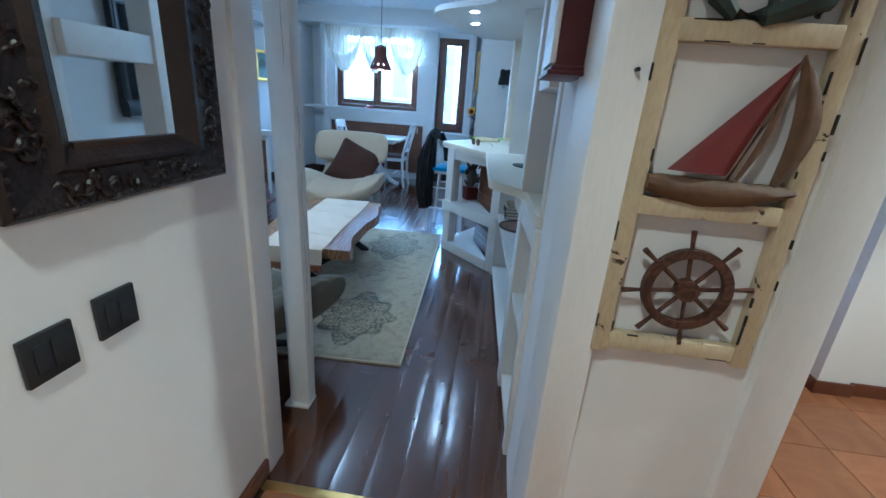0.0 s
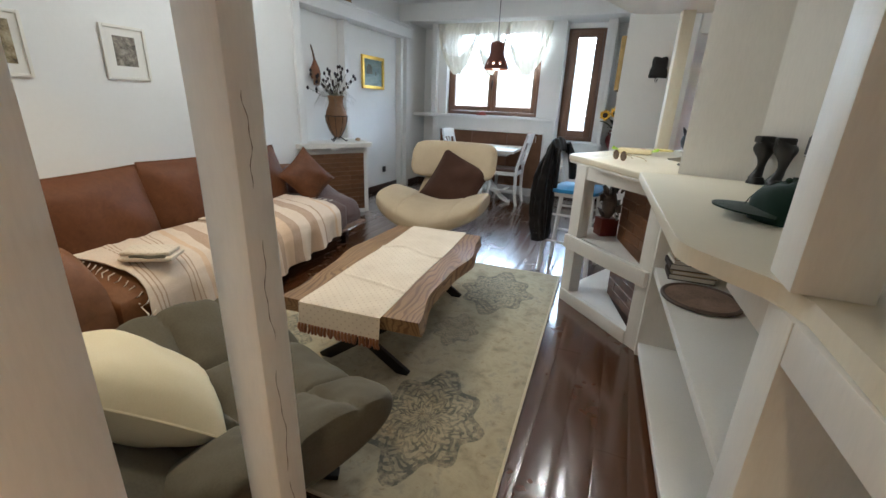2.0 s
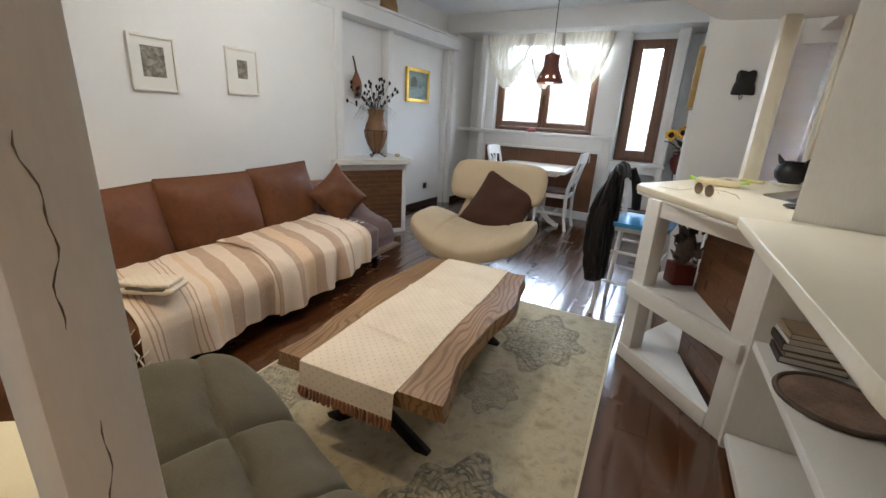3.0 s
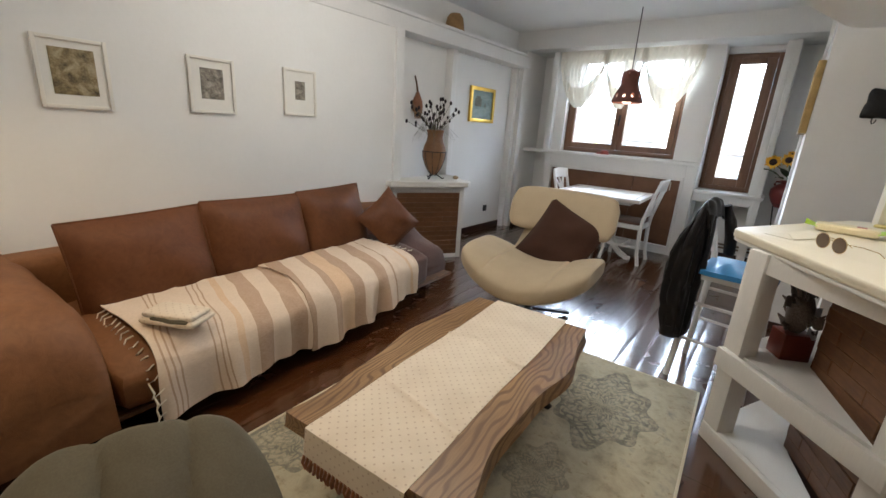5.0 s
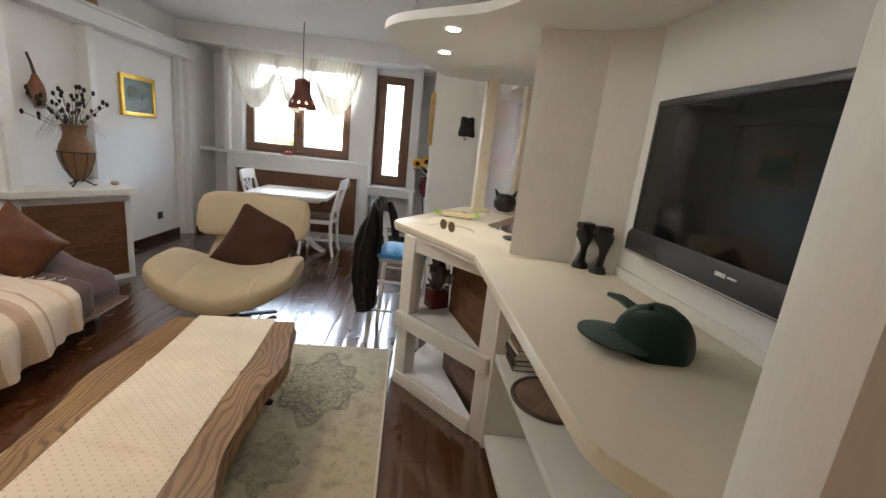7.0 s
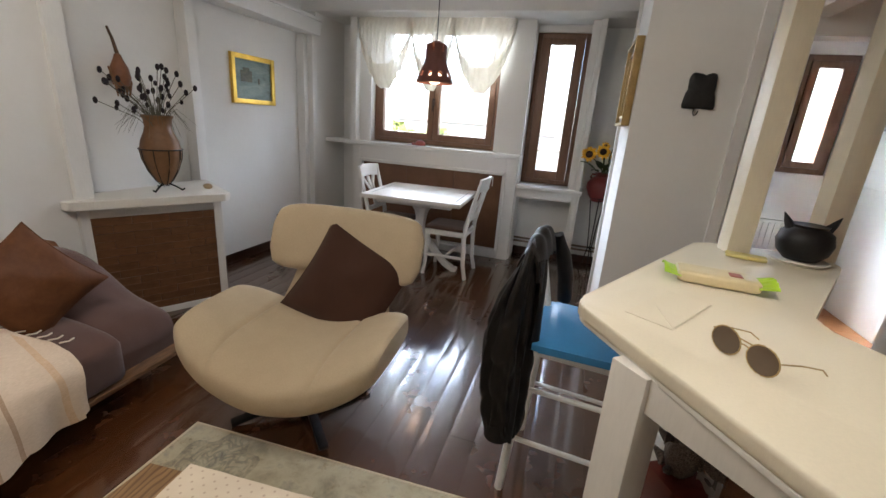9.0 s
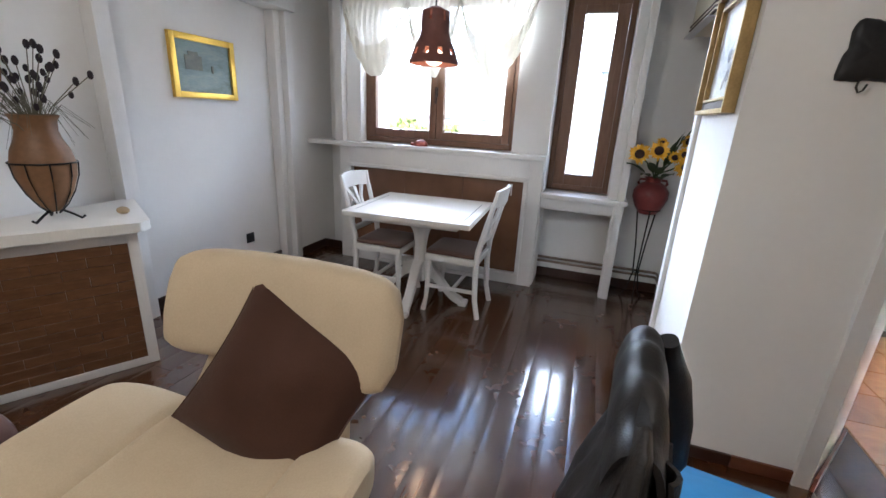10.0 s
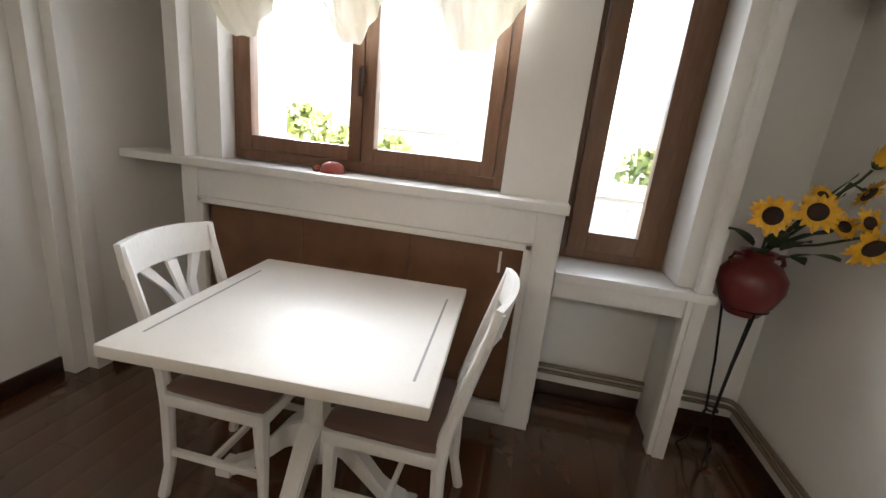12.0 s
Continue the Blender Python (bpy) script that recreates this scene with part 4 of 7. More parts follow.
column = solid("bar_column", prism(B(), [(0.880, 3.69), (1.17, 3.605), (1.319, 3.46), (1.319, 3.562), (1.42, 3.562), (1.42, 3.72), (1.27, 4.20), (1.125, 4.155)], 1.0, 2.022, 0.004), WHITEWOOD, "white panelled column between counter and bar", "column")
tagged(column, kind="structure")
wall("wall_bar_low", "white low wall under the bar", (1.166, 1.27, 3.61, 4.20, -0.1, 0.955), (1.27, 1.42, 3.562, 3.72, -0.1, 0.955))

bar_base = thing("bar_shelves", "white painted open bar shelves with brown brick behind", "bar", (0, 0, 0))
A, C = Vector((0.343, 4.115)), Vector((0.842, 3.575))
along = (C - A).normalized()
inward = Vector((-along.y, along.x))


def strip(p, q, depth, z0, z1, bevel=0.004, off=0.0):
    p, q = Vector(p) + inward * off, Vector(q) + inward * off
    return prism(B(), [tuple(p), tuple(q), tuple(q + inward * depth), tuple(p + inward * depth)], z0, z1, bevel)


part("post", strip(A, A + along * 0.095, 0.085, 0.0, 0.955), WHITEWOOD, bar_base)
part("post", strip(C - along * 0.085, C, 0.10, 0.0, 0.955), WHITEWOOD, bar_base)
part("bottom_rail", strip(A + along * 0.002, C - along * 0.085, 0.03, 0.0, 0.085, off=-0.006), WHITEWOOD, bar_base)
part("middle_rail", strip(A + along * 0.002, C - along * 0.004, 0.028, 0.395, 0.485, off=-0.028), WHITEWOOD, bar_base)
part("apron", strip(A + along * 0.095, C - along * 0.085, 0.03, 0.87, 0.955, off=0.012), WHITEWOOD, bar_base)
tri_plan = [tuple(A + inward * 0.026 + along * 0.01), tuple(C + inward * 0.026 - along * 0.09), (0.672, 4.12), (0.80, 4.86), (0.74, 4.90)]
part("bottom_board", prism(B(), tri_plan, 0.05, 0.083), WHITEWOOD, bar_base)
part("middle_board", prism(B(), tri_plan, 0.452, 0.483), WHITEWOOD, bar_base)
part("back_post", prism(B(), [(0.70, 4.86), (0.78, 4.86), (0.78, 4.94), (0.70, 4.94)], 0, 0.955, 0.004), WHITEWOOD, bar_base)
part("side_apron", prism(B(), [tuple(A + inward * 0.10 + along * 0.02), tuple(A + inward * 0.10 + along * 0.05), (0.745, 4.86), (0.71, 4.87)], 0.87, 0.955), WHITEWOOD, bar_base)

for k, (x, y) in enumerate(((0.885, 5.19), (1.215, 5.26))):
    solid("bar_post", boxes((-0.045, 0.045, -0.045, 0.045, 1.0, 2.022), bevel=0.006), CREAM, "cream painted post standing on the bar top", "post", group="posts on the bar", at=(x, y, 0), turn=8)

soffit_line = [(1.398, 1.605), (1.398, 2.0), (1.318, 3.46), (1.318, 3.60), (1.27, 4.3), (1.27, 5.20), (1.0, 5.30), (0.50, 5.25), (0.33, 4.75), (0.16, 4.22), (0.15, 4.02), (0.24, 3.86), (0.42, 3.72), (0.62, 3.58), (0.78, 3.30), (0.85, 2.6), (0.93, 2.05), (0.95, 1.605)]
soffit = thing("soffit", "white hung soffit panel with round downlights over the bar", "soffit", (0, 0, 0))
tagged(soffit, kind="structure")
part("panel", prism(B(), soft_outline(soffit_line, 0.08, 3), 2.022, 2.062, 0.004), CEIL, soffit)
for x, y in ((0.50, 3.86), (0.475, 4.37)):
    ring = loft(B(), [[(x + r * math.cos(q), y + r * math.sin(q), 2.021 + h) for q in [math.pi * k / 12 for k in range(24)]] for r, h in ((0.034, -0.004), (0.046, -0.006), (0.050, 0.0), (0.034, 0.0), (0.034, -0.004))], cap=False)
    spot = part("downlight", ring, CHROME, soffit, "round chrome downlight")
    part("lens", lathe(B(), [(0.001, -0.002), (0.033, -0.002), (0.033, 0.001)], 20, (x, y, 2.021)), SPOTGLOW, spot, "lit lens")
for x, y in ((0.30, 4.1), (0.95, 4.9)):
    part("hanger", tube(B(), [(x, y, 2.062), (x, y, CEIL_Z)], 0.008), CHROME, soffit)


# ---- corner hearth ----
hearth = thing("hearth", "white corner hearth with a brown brick front", "hearth", (0, 0, 0))
FL, FR = Vector((-2.588, 4.874)), Vector((-2.199, 5.561))
hd = (FR - FL).normalized()
hn = Vector((-hd.y, hd.x))
part("body", prism(B(), [tuple(FL + hn * 0.02 + hd * 0.012), tuple(FR + hn * 0.02 - hd * 0.01), (-2.69, 5.86), (-2.75, 4.98)], 0, 0.785), WALL, hearth)
part("side_frame", prism(B(), [tuple(FR - hd * 0.05), tuple(FR), tuple(FR + hn * 0.05), tuple(FR + hn * 0.05 - hd * 0.05)], 0, 0.785, 0.003), TRIM, hearth)
part("side_frame", prism(B(), [tuple(FL + hd * 0.01), tuple(FL + hd * 0.05), tuple(FL + hn * 0.03 + hd * 0.05), tuple(FL + hn * 0.03 + hd * 0.01)], 0, 0.785, 0.003), TRIM, hearth)
part("top_frame", prism(B(), [tuple(FL + hd * 0.05), tuple(FR - hd * 0.05), tuple(FR - hd * 0.05 + hn * 0.03), tuple(FL + hd * 0.05 + hn * 0.03)], 0.715, 0.785, 0.003), TRIM, hearth)
part("bottom_frame", prism(B(), [tuple(FL + hd * 0.05), tuple(FR - hd * 0.05), tuple(FR - hd * 0.05 + hn * 0.03), tuple(FL + hd * 0.05 + hn * 0.03)], 0.0, 0.045, 0.003), TRIM, hearth)
mantel = part("mantel", prism(B(), soft_outline([(-2.72, 4.80), (-2.54, 4.80), (-2.125, 5.53), (-2.15, 5.60), (-2.68, 5.90), (-2.72, 5.88)], 0.012, 3), 0.785, 0.835, 0.006), WHITEWOOD, hearth, "worn white mantel board")

# ---- sofa ----
def rounded_block(x0, x1, y0, y1, z0, z1, r=0.06, puff=0.0):
    bm = B()
    box(bm, x0, x1, y0, y1, z0, z1)
    bmesh.ops.subdivide_edges(bm, edges=bm.edges[:], cuts=9, use_grid_fill=True)
    cx, cy, cz = (x0 + x1) / 2, (y0 + y1) / 2, (z0 + z1) / 2
    hx, hy, hz = (x1 - x0) / 2, (y1 - y0) / 2, (z1 - z0) / 2
    for v in bm.verts:
        p = v.co - Vector((cx, cy, cz))
        q = Vector((max(-hx + r, min(hx - r, p.x)), max(-hy + r, min(hy - r, p.y)), max(-hz + r, min(hz - r, p.z))))
        d = p - q
        if d.length > 1e-6:
            p = q + d.normalized() * r
        if puff:
            p.z += puff * max(0, p.z / hz) * (1 - (p.x / hx) ** 2) * (1 - (p.y / hy) ** 2)
        v.co = p + Vector((cx, cy, cz))
    return bm


SOFARAIL = wood("sofa_rail_wood", (0.05, 0.022, 0.009), (0.13, 0.062, 0.026), (0.20, 0.10, 0.045), (10, 1, 10), 0.35)
sofa = thing("sofa", "long brown leather sofa with loose back cushions", "sofa", (-2.08, 3.36, 0), 4.2)
part("base", boxes((-0.46, 0.475, -1.44, 1.36, 0.125, 0.15), bevel=0.006), SOFARAIL, sofa, "brown wooden base rail")
for x in (-0.38, 0.30):
    for y in (-1.25, 1.22):
        part("foot", boxes((x - 0.03, x + 0.03, y - 0.03, y + 0.03, 0, 0.125), bevel=0.004), DARKBASE, sofa, "dark stained wooden foot")
seat_block = rounded_block(-0.40, 0.525, -1.13, 0.79, 0.15, 0.425, 0.09)
for v in seat_block.verts:
    v.co.z -= 0.085 * max(0.0, (v.co.x - 0.08) / 0.44) ** 2 * max(0.0, (v.co.z - 0.15) / 0.275)
part("seat", seat_block, SOFA, sofa)
end_block = rounded_block(-0.30, 0.470, 0.76, 1.03, 0.151, 0.432, 0.045)
for v in end_block.verts:
    v.co.z -= 0.06 * max(0.0, (v.co.x - 0.05) / 0.42) ** 2 * max(0.0, (v.co.z - 0.15) / 0.275)
part("seat_end", end_block, TAUPE, sofa, "faded taupe covered seat end")
part("back", rounded_block(-0.50, -0.28, -1.46, 1.36, 0.15, 0.66, 0.05), SOFA, sofa)


def smooth(t):
    t = max(0.0, min(1.0, t))
    return t * t * (3 - 2 * t)


def arm(y0, y1):
    """A sloping padded arm: high at the back, low and round at the front."""
    bm = B()
    rings = []
    near = y0 < 0
    for k in range(25):
        t = k / 24
        x = -0.50 + (1.03 if near else 0.90) * t
        top = (0.70 - 0.045 * t) if near else 0.655 - 0.02 * t - 0.235 * smooth((t - 0.36) / 0.46) - 0.05 * max(0.0, (t - 0.8) / 0.2)
        turn = max(0.0, (t - 0.74) / 0.26)
        cap = (1 - 0.62 * (1 - math.sqrt(max(0.0, 1 - turn * turn)))) if near else 1 - 0.5 * max(0, (t - 0.93) / 0.07) ** 2
        cap -= 0.3 * max(0, (0.04 - t) / 0.04)
        mid, half = (y0 + y1) / 2, (y1 - y0) / 2 * (0.9 + 0.1 * cap)
        ring = []
        for a in range(20):
            ang = math.pi * a / 19
            z = 0.15 + (top - 0.15) * cap * (0.60 + 0.40 * max(0.0, math.sin(ang)) ** (0.7 if near else 0.42))
            ring.append((x + 0.006 * noise.noise(Vector((x * 6, a * 0.5, y0))), mid - half * math.cos(ang) + 0.008 * noise.noise(Vector((x * 5, a * 0.4, 3.0))), z + 0.006 * noise.noise(Vector((x * 7, a * 0.35, 7.0 + y0)))))
        ring += [(x, y1 - 0.01, 0.13), (x, y0 + 0.01, 0.13)]
        rings.append(ring)
    return loft(bm, rings)


part("arm", arm(-1.54, -1.13), SOFA, sofa)
part("arm", arm(1.00, 1.38), TAUPE, sofa, "faded taupe covered arm")
for y, w, tip in ((-0.725, 0.66, 2), (-0.055, 0.70, -1), (0.575, 0.60, 2)):
    m = pose(-0.13, y, 0.598 + 0.025 * (y + 0.8), 0, 0, 0) @ pose(0, 0, 0, 0, 74, 0) @ pose(0, 0, 0, 0, 0, tip)
    cushion = part("back_cushion", pillow(B(), 0.50, w, 0.24, 16, m, 0.02, 0.03), SOFACUSH, sofa)
    part("piping", piping(0.50, w, 0.02, 0.006, m), SOFACUSH, cushion)


def throw_pillow(name, label, size, deep, pinch, material, at, turn, tilt, roll=0):
    """A stuffed square pillow with a welted edge."""
    p = thing(name, label, "pillow", at, turn, tilt=tilt)
    m = pose(0, 0, 0, 0, 0, roll)
    part("cover", pillow(B(), size, size, deep, 18, m, pinch, 0.025), material, p)
    part("piping", piping(size, size, pinch, 0.0035, m), material, p)


throw_pillow("throw_pillow", "brown leather throw pillow propped on the sofa", 0.40, 0.15, 0.10, SOFACUSH, (-2.03, 4.29, 0.615), -20, (0, 68), 38)


def blanket():
    b = thing("blanket", "cream and tan striped cotton throw spread over the sofa seat", "blanket", (-2.08, 3.36, 0), 4.2)
    bm = B()
    path = [(-0.02, 0.446), (0.14, 0.446), (0.27, 0.438), (0.38, 0.424), (0.465, 0.398), (0.522, 0.350), (0.540, 0.300), (0.546, 0.25), (0.551, 0.17), (0.555, 0.09)]

    def f(u, v):
        y = -0.99 + 1.78 * v
        drop = 0.075 + 0.075 * v + 0.018 * math.sin(8 * v) + 0.007 * math.sin(23 * v)
        k = u * (len(path) - 1)
        i = min(int(k), len(path) - 2)
        s = k - i
        x = path[i][0] * (1 - s) + path[i + 1][0] * s
        z = path[i][1] * (1 - s) + path[i + 1][1] * s
        hang = max(0, u - 0.6) / 0.4
        if hang > 0:
            z = 0.30 - (0.30 - drop) * min(1, max(0, (0.30 - z) / 0.21)) if z < 0.30 else z
            x += 0.022 * hang * math.sin(30 * v + 2 * math.sin(9 * v)) + 0.010 * hang * math.sin(71 * v + 1)
        z += 0.004 * noise.noise(Vector((x * 9, y * 6, 1.7))) + 0.010 * max(0, noise.noise(Vector((x * 5, y * 7, 4.2)))) + 0.008 * max(0, 1 - abs(noise.noise(Vector((x * 3, y * 5, 8.1)))) * 9)
        z += 0.012 * max(0, noise.noise(Vector((x * 2.5 + y * 3, y * 11 - x * 4, 6.1)))) * (1 - hang)
        z += 0.020 * max(0, v - 0.72) / 0.28 * max(0, noise.noise(Vector((x * 8 + y * 4, y * 9, 2.3)))) * (1 - hang)
        return (x + 0.006, y + 0.015 * math.sin(5 * u), z + 0.004)

    sheet(bm, f, 30, 110, 0.006)
    part("cloth", bm, BLANKET, b)

    def lap(u, v):
        """The cloth laid double over the farther half, its edge a little ruffled."""
        start = 0.455 - 0.02 * u + 0.010 * math.sin(9 * u)
        p = f(u, start + (0.985 - start) * v)
        lift = 0.009 + 0.007 * math.exp(-(v / 0.05) ** 2) * (0.5 + 0.5 * math.sin(11 * u))
        hang = max(0.0, u - 0.55) / 0.45
        return (p[0] + 0.009 * hang, p[1] - 0.055, p[2] + lift * (1 - hang) - 0.01 * hang)

    fold = part("upper_cloth", sheet(B(), lap, 30, 60, 0.006), BLANKET, b, "the striped cloth laid double")
    fold.location = (0, 0.055, 0)
    random.seed(4)
    for k in range(17):
        t = k / 16
        x = 0.02 + 0.55 * min(1, t * 1.25)
        z = 0.44 - 0.12 * (x / 0.52) ** 3 if t < 0.75 else 0.31 - 0.22 * (t - 0.75) / 0.25
        dx, dz = random.uniform(-0.02, 0.03), random.uniform(-0.07, -0.045)
        part("tassel", tube(B(), [(x, -0.985, z), (x + dx * 0.8, -1.012, z - 0.010), (x - dx * 0.5, -1.024, z + dz * 0.5), (x + dx, -1.020, z + dz), (x + dx * 0.4, -1.026, z + dz * 1.45)], [0.0035, 0.003, 0.0035, 0.0048, 0.0022], 6), FRINGE, b, "knotted fringe tassel")
    for k in range(8):
        x = 0.0 + 0.06 * k
        part("tassel", tube(B(), [(x, 0.80, 0.452), (x + 0.01, 0.83, 0.447), (x - 0.005, 0.86, 0.443)], 0.0035, 6), FRINGE, b, "knotted fringe tassel")


blanket()
folded = thing("folded_cloth", "small folded cream cloth with printed dots on the throw", "cloth", (-1.62, 2.56, 0.458), 30)
def soft_fold(x0, x1, y0, y1, z0, z1, seed):
    bm = rounded_block(x0, x1, y0, y1, z0, z1, (z1 - z0) * 0.48, puff=0.006)
    for v in bm.verts:
        n = noise.noise(Vector((v.co.x * 22, v.co.y * 22, seed)))
        v.co += Vector((0.008 * n, 0.006 * noise.noise(Vector((v.co.y * 25, v.co.x * 12, seed + 3))), 0.006 * n * (v.co.z > z0 + 0.004)))
    return bm


part("lower_fold", soft_fold(-0.135, 0.13, -0.08, 0.075, 0.0, 0.026, 1.0), RUNNER, folded)
part("upper_fold", soft_fold(-0.13, 0.115, -0.066, 0.07, 0.024, 0.052, 5.0), RUNNER, folded)
part("dark_lining", soft_fold(-0.08, 0.10, -0.078, -0.055, 0.020, 0.034, 9.0), GREYCLOTH, folded, "dark lining showing at the fold")

# ---- lounge chairs ----
def lounge_chair(name, label, cover, at, turn, lean=0, deep=1.0):
    c = thing(name, label, "armchair", at, turn, "lounge chairs")
    bm = B()
    rings = []
    n, turns = (64, 56) if deep < 2 else (96, 140)
    for k in range(n + 1):
        s = -1 + 2 * k / n
        x = 0.485 * s - 0.01
        end = max(0.0, 1 - abs(s) ** (4.5 if deep < 2 else 7)) ** 0.5
        hy = 0.335 * (1 - 0.16 * abs(s) ** 2.5) * (0.68 + 0.32 * end)
        th = (0.092 + 0.014 * abs(s)) * (0.52 + 0.48 * end) if deep < 2 else (0.090 + 0.030 * abs(s)) * (0.50 + 0.50 * end)
        zc = 0.335 + 0.135 * abs(s) ** 1.9 if deep < 2 else 0.300 + 0.145 * abs(s) ** 1.9
        ring = []
        for a in range(turns):
            ang = 2 * math.pi * a / turns
            cy, sy = math.cos(ang), math.sin(ang)
            y = hy * math.copysign(abs(cy) ** (0.75 if deep < 2 else 0.85), cy)
            z = th * math.copysign(abs(sy) ** (0.5 if deep < 2 else 0.9), sy)
            front = max(0.0, -y / 0.315)
            if deep < 2:
                tuft = 0.011 * math.exp(-((abs(s) - 0.50) / 0.022) ** 2) + 0.005 * noise.noise(Vector((s * 2.6, y * 6, 1.5)))
            else:
                gap = min(abs(y + 0.12 + 0.01 * math.sin(9 * s)), abs(y - 0.08 - 0.01 * math.sin(7 * s)), abs(abs(s) - 0.36) * 0.5 + 0.004)
                tuft = (0.024 * math.exp(-(gap / 0.012) ** 2) + 0.022 * math.exp(-(gap / 0.045) ** 2)) * (1 - 0.6 * s * s) + 0.006 * noise.noise(Vector((s * 7, y * 16, 2.5)))
            tuft *= 1 if sy > 0 else 0
            ring.append((x, y - 0.02, zc + z - (0.055 if deep < 2 else 0.0) * front ** 2 * (1 - 0.6 * abs(s)) + 0.02 * max(0, y / 0.315) - tuft))
        rings.append(ring)
    loft(bm, rings)
    part("seat", bm, cover, c)
    bm = B()
    rings = []
    for k in range(9):
        t = k / 8
        w = 0.345 - 0.10 * t
        z = 0.33 + 0.38 * t
        y = 0.24 + 0.13 * t + 0.02 * math.sin(math.pi * t)
        rings.append([(w * math.copysign(abs(math.cos(a)) ** 0.5, math.cos(a)), y + 0.04 * math.sin(a) + 0.03 * math.cos(a) ** 2, z) for a in [2 * math.pi * q / 20 for q in range(20)]])
    loft(bm, rings)
    back = pose(0, 0.24, 0.40, -lean) @ pose(0, -0.24, -0.40)
    bmesh.ops.transform(bm, matrix=back, verts=bm.verts[:])
    part("back_support", bm, cover, c)
    bm = B()
    rings = []
    for k in range(29):
        s = -1 + 2 * k / 28
        x = 0.43 * s + 0.034
        end = max(0.0, 1 - abs(s) ** 8) ** 0.5
        hz = 0.178 * (0.45 + 0.55 * end)
        ty = 0.060 * (0.25 + 0.75 * end)
        yc = 0.375 - 0.055 * s * s
        zc = 0.800 - 0.01 * s * s
        ring = []
        for a in range(24):
            ang = 2 * math.pi * a / 24
            cy, sy = math.cos(ang), math.sin(ang)
            z = hz * math.copysign(abs(sy) ** 0.55, sy)
            ring.append((x, yc + ty * math.copysign(abs(cy) ** 0.7, cy) + 0.22 * z, zc + z))
        rings.append(ring)
    loft(bm, rings)
    bmesh.ops.transform(bm, matrix=back, verts=bm.verts[:])
    part("headrest", bm, cover, c)
    base = part("column", tube(B(), [(0, 0.02, 0.03), (0, 0.02, 0.25)], 0.028, 14), BLACKMETAL, c, "black metal swivel column")
    for k in range(4):
        a = math.pi / 4 + k * math.pi / 2
        p, q = (0.02 * math.cos(a), 0.02 + 0.02 * math.sin(a), 0.075), (0.34 * math.cos(a), 0.02 + 0.34 * math.sin(a), 0.022)
        part("base_leg", bar(B(), p, q, 0.042, 0.022, bevel=0.004), BLACKMETAL, c, "flat black metal leg")
    return c


lounge_chair("lounge_chair", "cream upholstered swivel lounge chair with black star base", BEIGE, (-0.92, 4.70, 0), 3, 7)
lounge_chair("lounge_chair", "grey upholstered swivel lounge chair beside the timber post", GREYCLOTH, (-0.44, 2.02, 0), 163, 28, 2.3)
throw_pillow("velvet_pillow", "dark brown velvet pillow on the cream lounge chair", 0.525, 0.17, 0.08, BROWNPILLOW, (-0.835, 4.975, 0.585), -2.5, (62, 21))
throw_pillow("cotton_pillow", "cream cotton pillow on the grey lounge chair", 0.46, 0.23, 0.09, CREAMCLOTH, (-0.54, 1.80, 0.51), 150, (38, 12))

# ---- rug and coffee table ----
rug = thing("rug", "worn cream rug with grey lace medallions", "rug", (-0.452, 3.262, 0), 2.6)
part("rug_surface", boxes((-0.79, 0.79, -1.195, 1.195, 0.0, 0.011), bevel=0.003), RUG, rug)
for s in ((-0.802, -0.79, -1.205, 1.205, 0, 0.012), (0.79, 0.802, -1.205, 1.205, 0, 0.012), (-0.79, 0.79, -1.205, -1.195, 0, 0.012), (-0.79, 0.79, 1.195, 1.205, 0, 0.012)):
    part("binding", boxes(s, bevel=0.003), RUGEDGE, rug, "pale bound edge")



def slab_wood():
    """Golden brown slab with wide flame figure and dark growth lines."""
    m = Mat("live_edge_slab", 0.42)
    v = m.coords((1.0, 0.28, 1.0))
    warp = m.noise(v, 4.0, 3, 0.5, 0.4)
    sep = m.node("SeparateXYZ")
    m.link(v, sep.inputs[0])
    line = m.math("ADD", m.math("MULTIPLY", sep.outputs[0], 260.0), m.math("MULTIPLY", warp, 120.0))
    wave = m.math("ADD", m.math("MULTIPLY", m.math("SINE", line), 0.5), 0.5)
    fine = m.noise(m.coords((60, 2.2, 60)), 2.0, 5, 0.65)
    tone = m.noise(m.coords((1, 0.5, 1)), 3.0, 4, 0.6)
    base = m.ramp(tone, ((0.3, (0.22, 0.125, 0.052)), (0.7, (0.37, 0.225, 0.100))))
    base = m.mix(m.ramp(wave, ((0.55, (0, 0, 0)), (0.95, (0.75, 0.75, 0.75)))), base, (0.105, 0.047, 0.018))
    m.colour(m.mix(m.ramp(fine, ((0.40, (0, 0, 0)), (0.75, (0.5, 0.5, 0.5)))), base, (0.10, 0.048, 0.02)))
    m.rough(fine, 0.32, 0.55)
    m.bump(m.math("SUBTRACT", fine, m.math("MULTIPLY", wave, 0.6)), 0.3, 0.002)
    return m.m


SLABWOOD = slab_wood()
table = thing("coffee_table", "long live-edge wooden coffee table on black metal legs", "coffee table", (-0.49, 3.255, 0), 5.2)


def live_edge():
    left = [(-0.335 + 0.026 * math.sin(1.9 * t + 0.4) + 0.006 * math.sin(5 * t), -0.665 + 1.33 * t / 4) for t in [k * 0.125 for k in range(33)]]
    right = [(0.335 + 0.026 * math.sin(2.1 * t + 2.2) + 0.007 * math.sin(5 * t + 1), -0.665 + 1.33 * t / 4) for t in [k * 0.125 for k in range(33)]]
    return right + left[::-1]


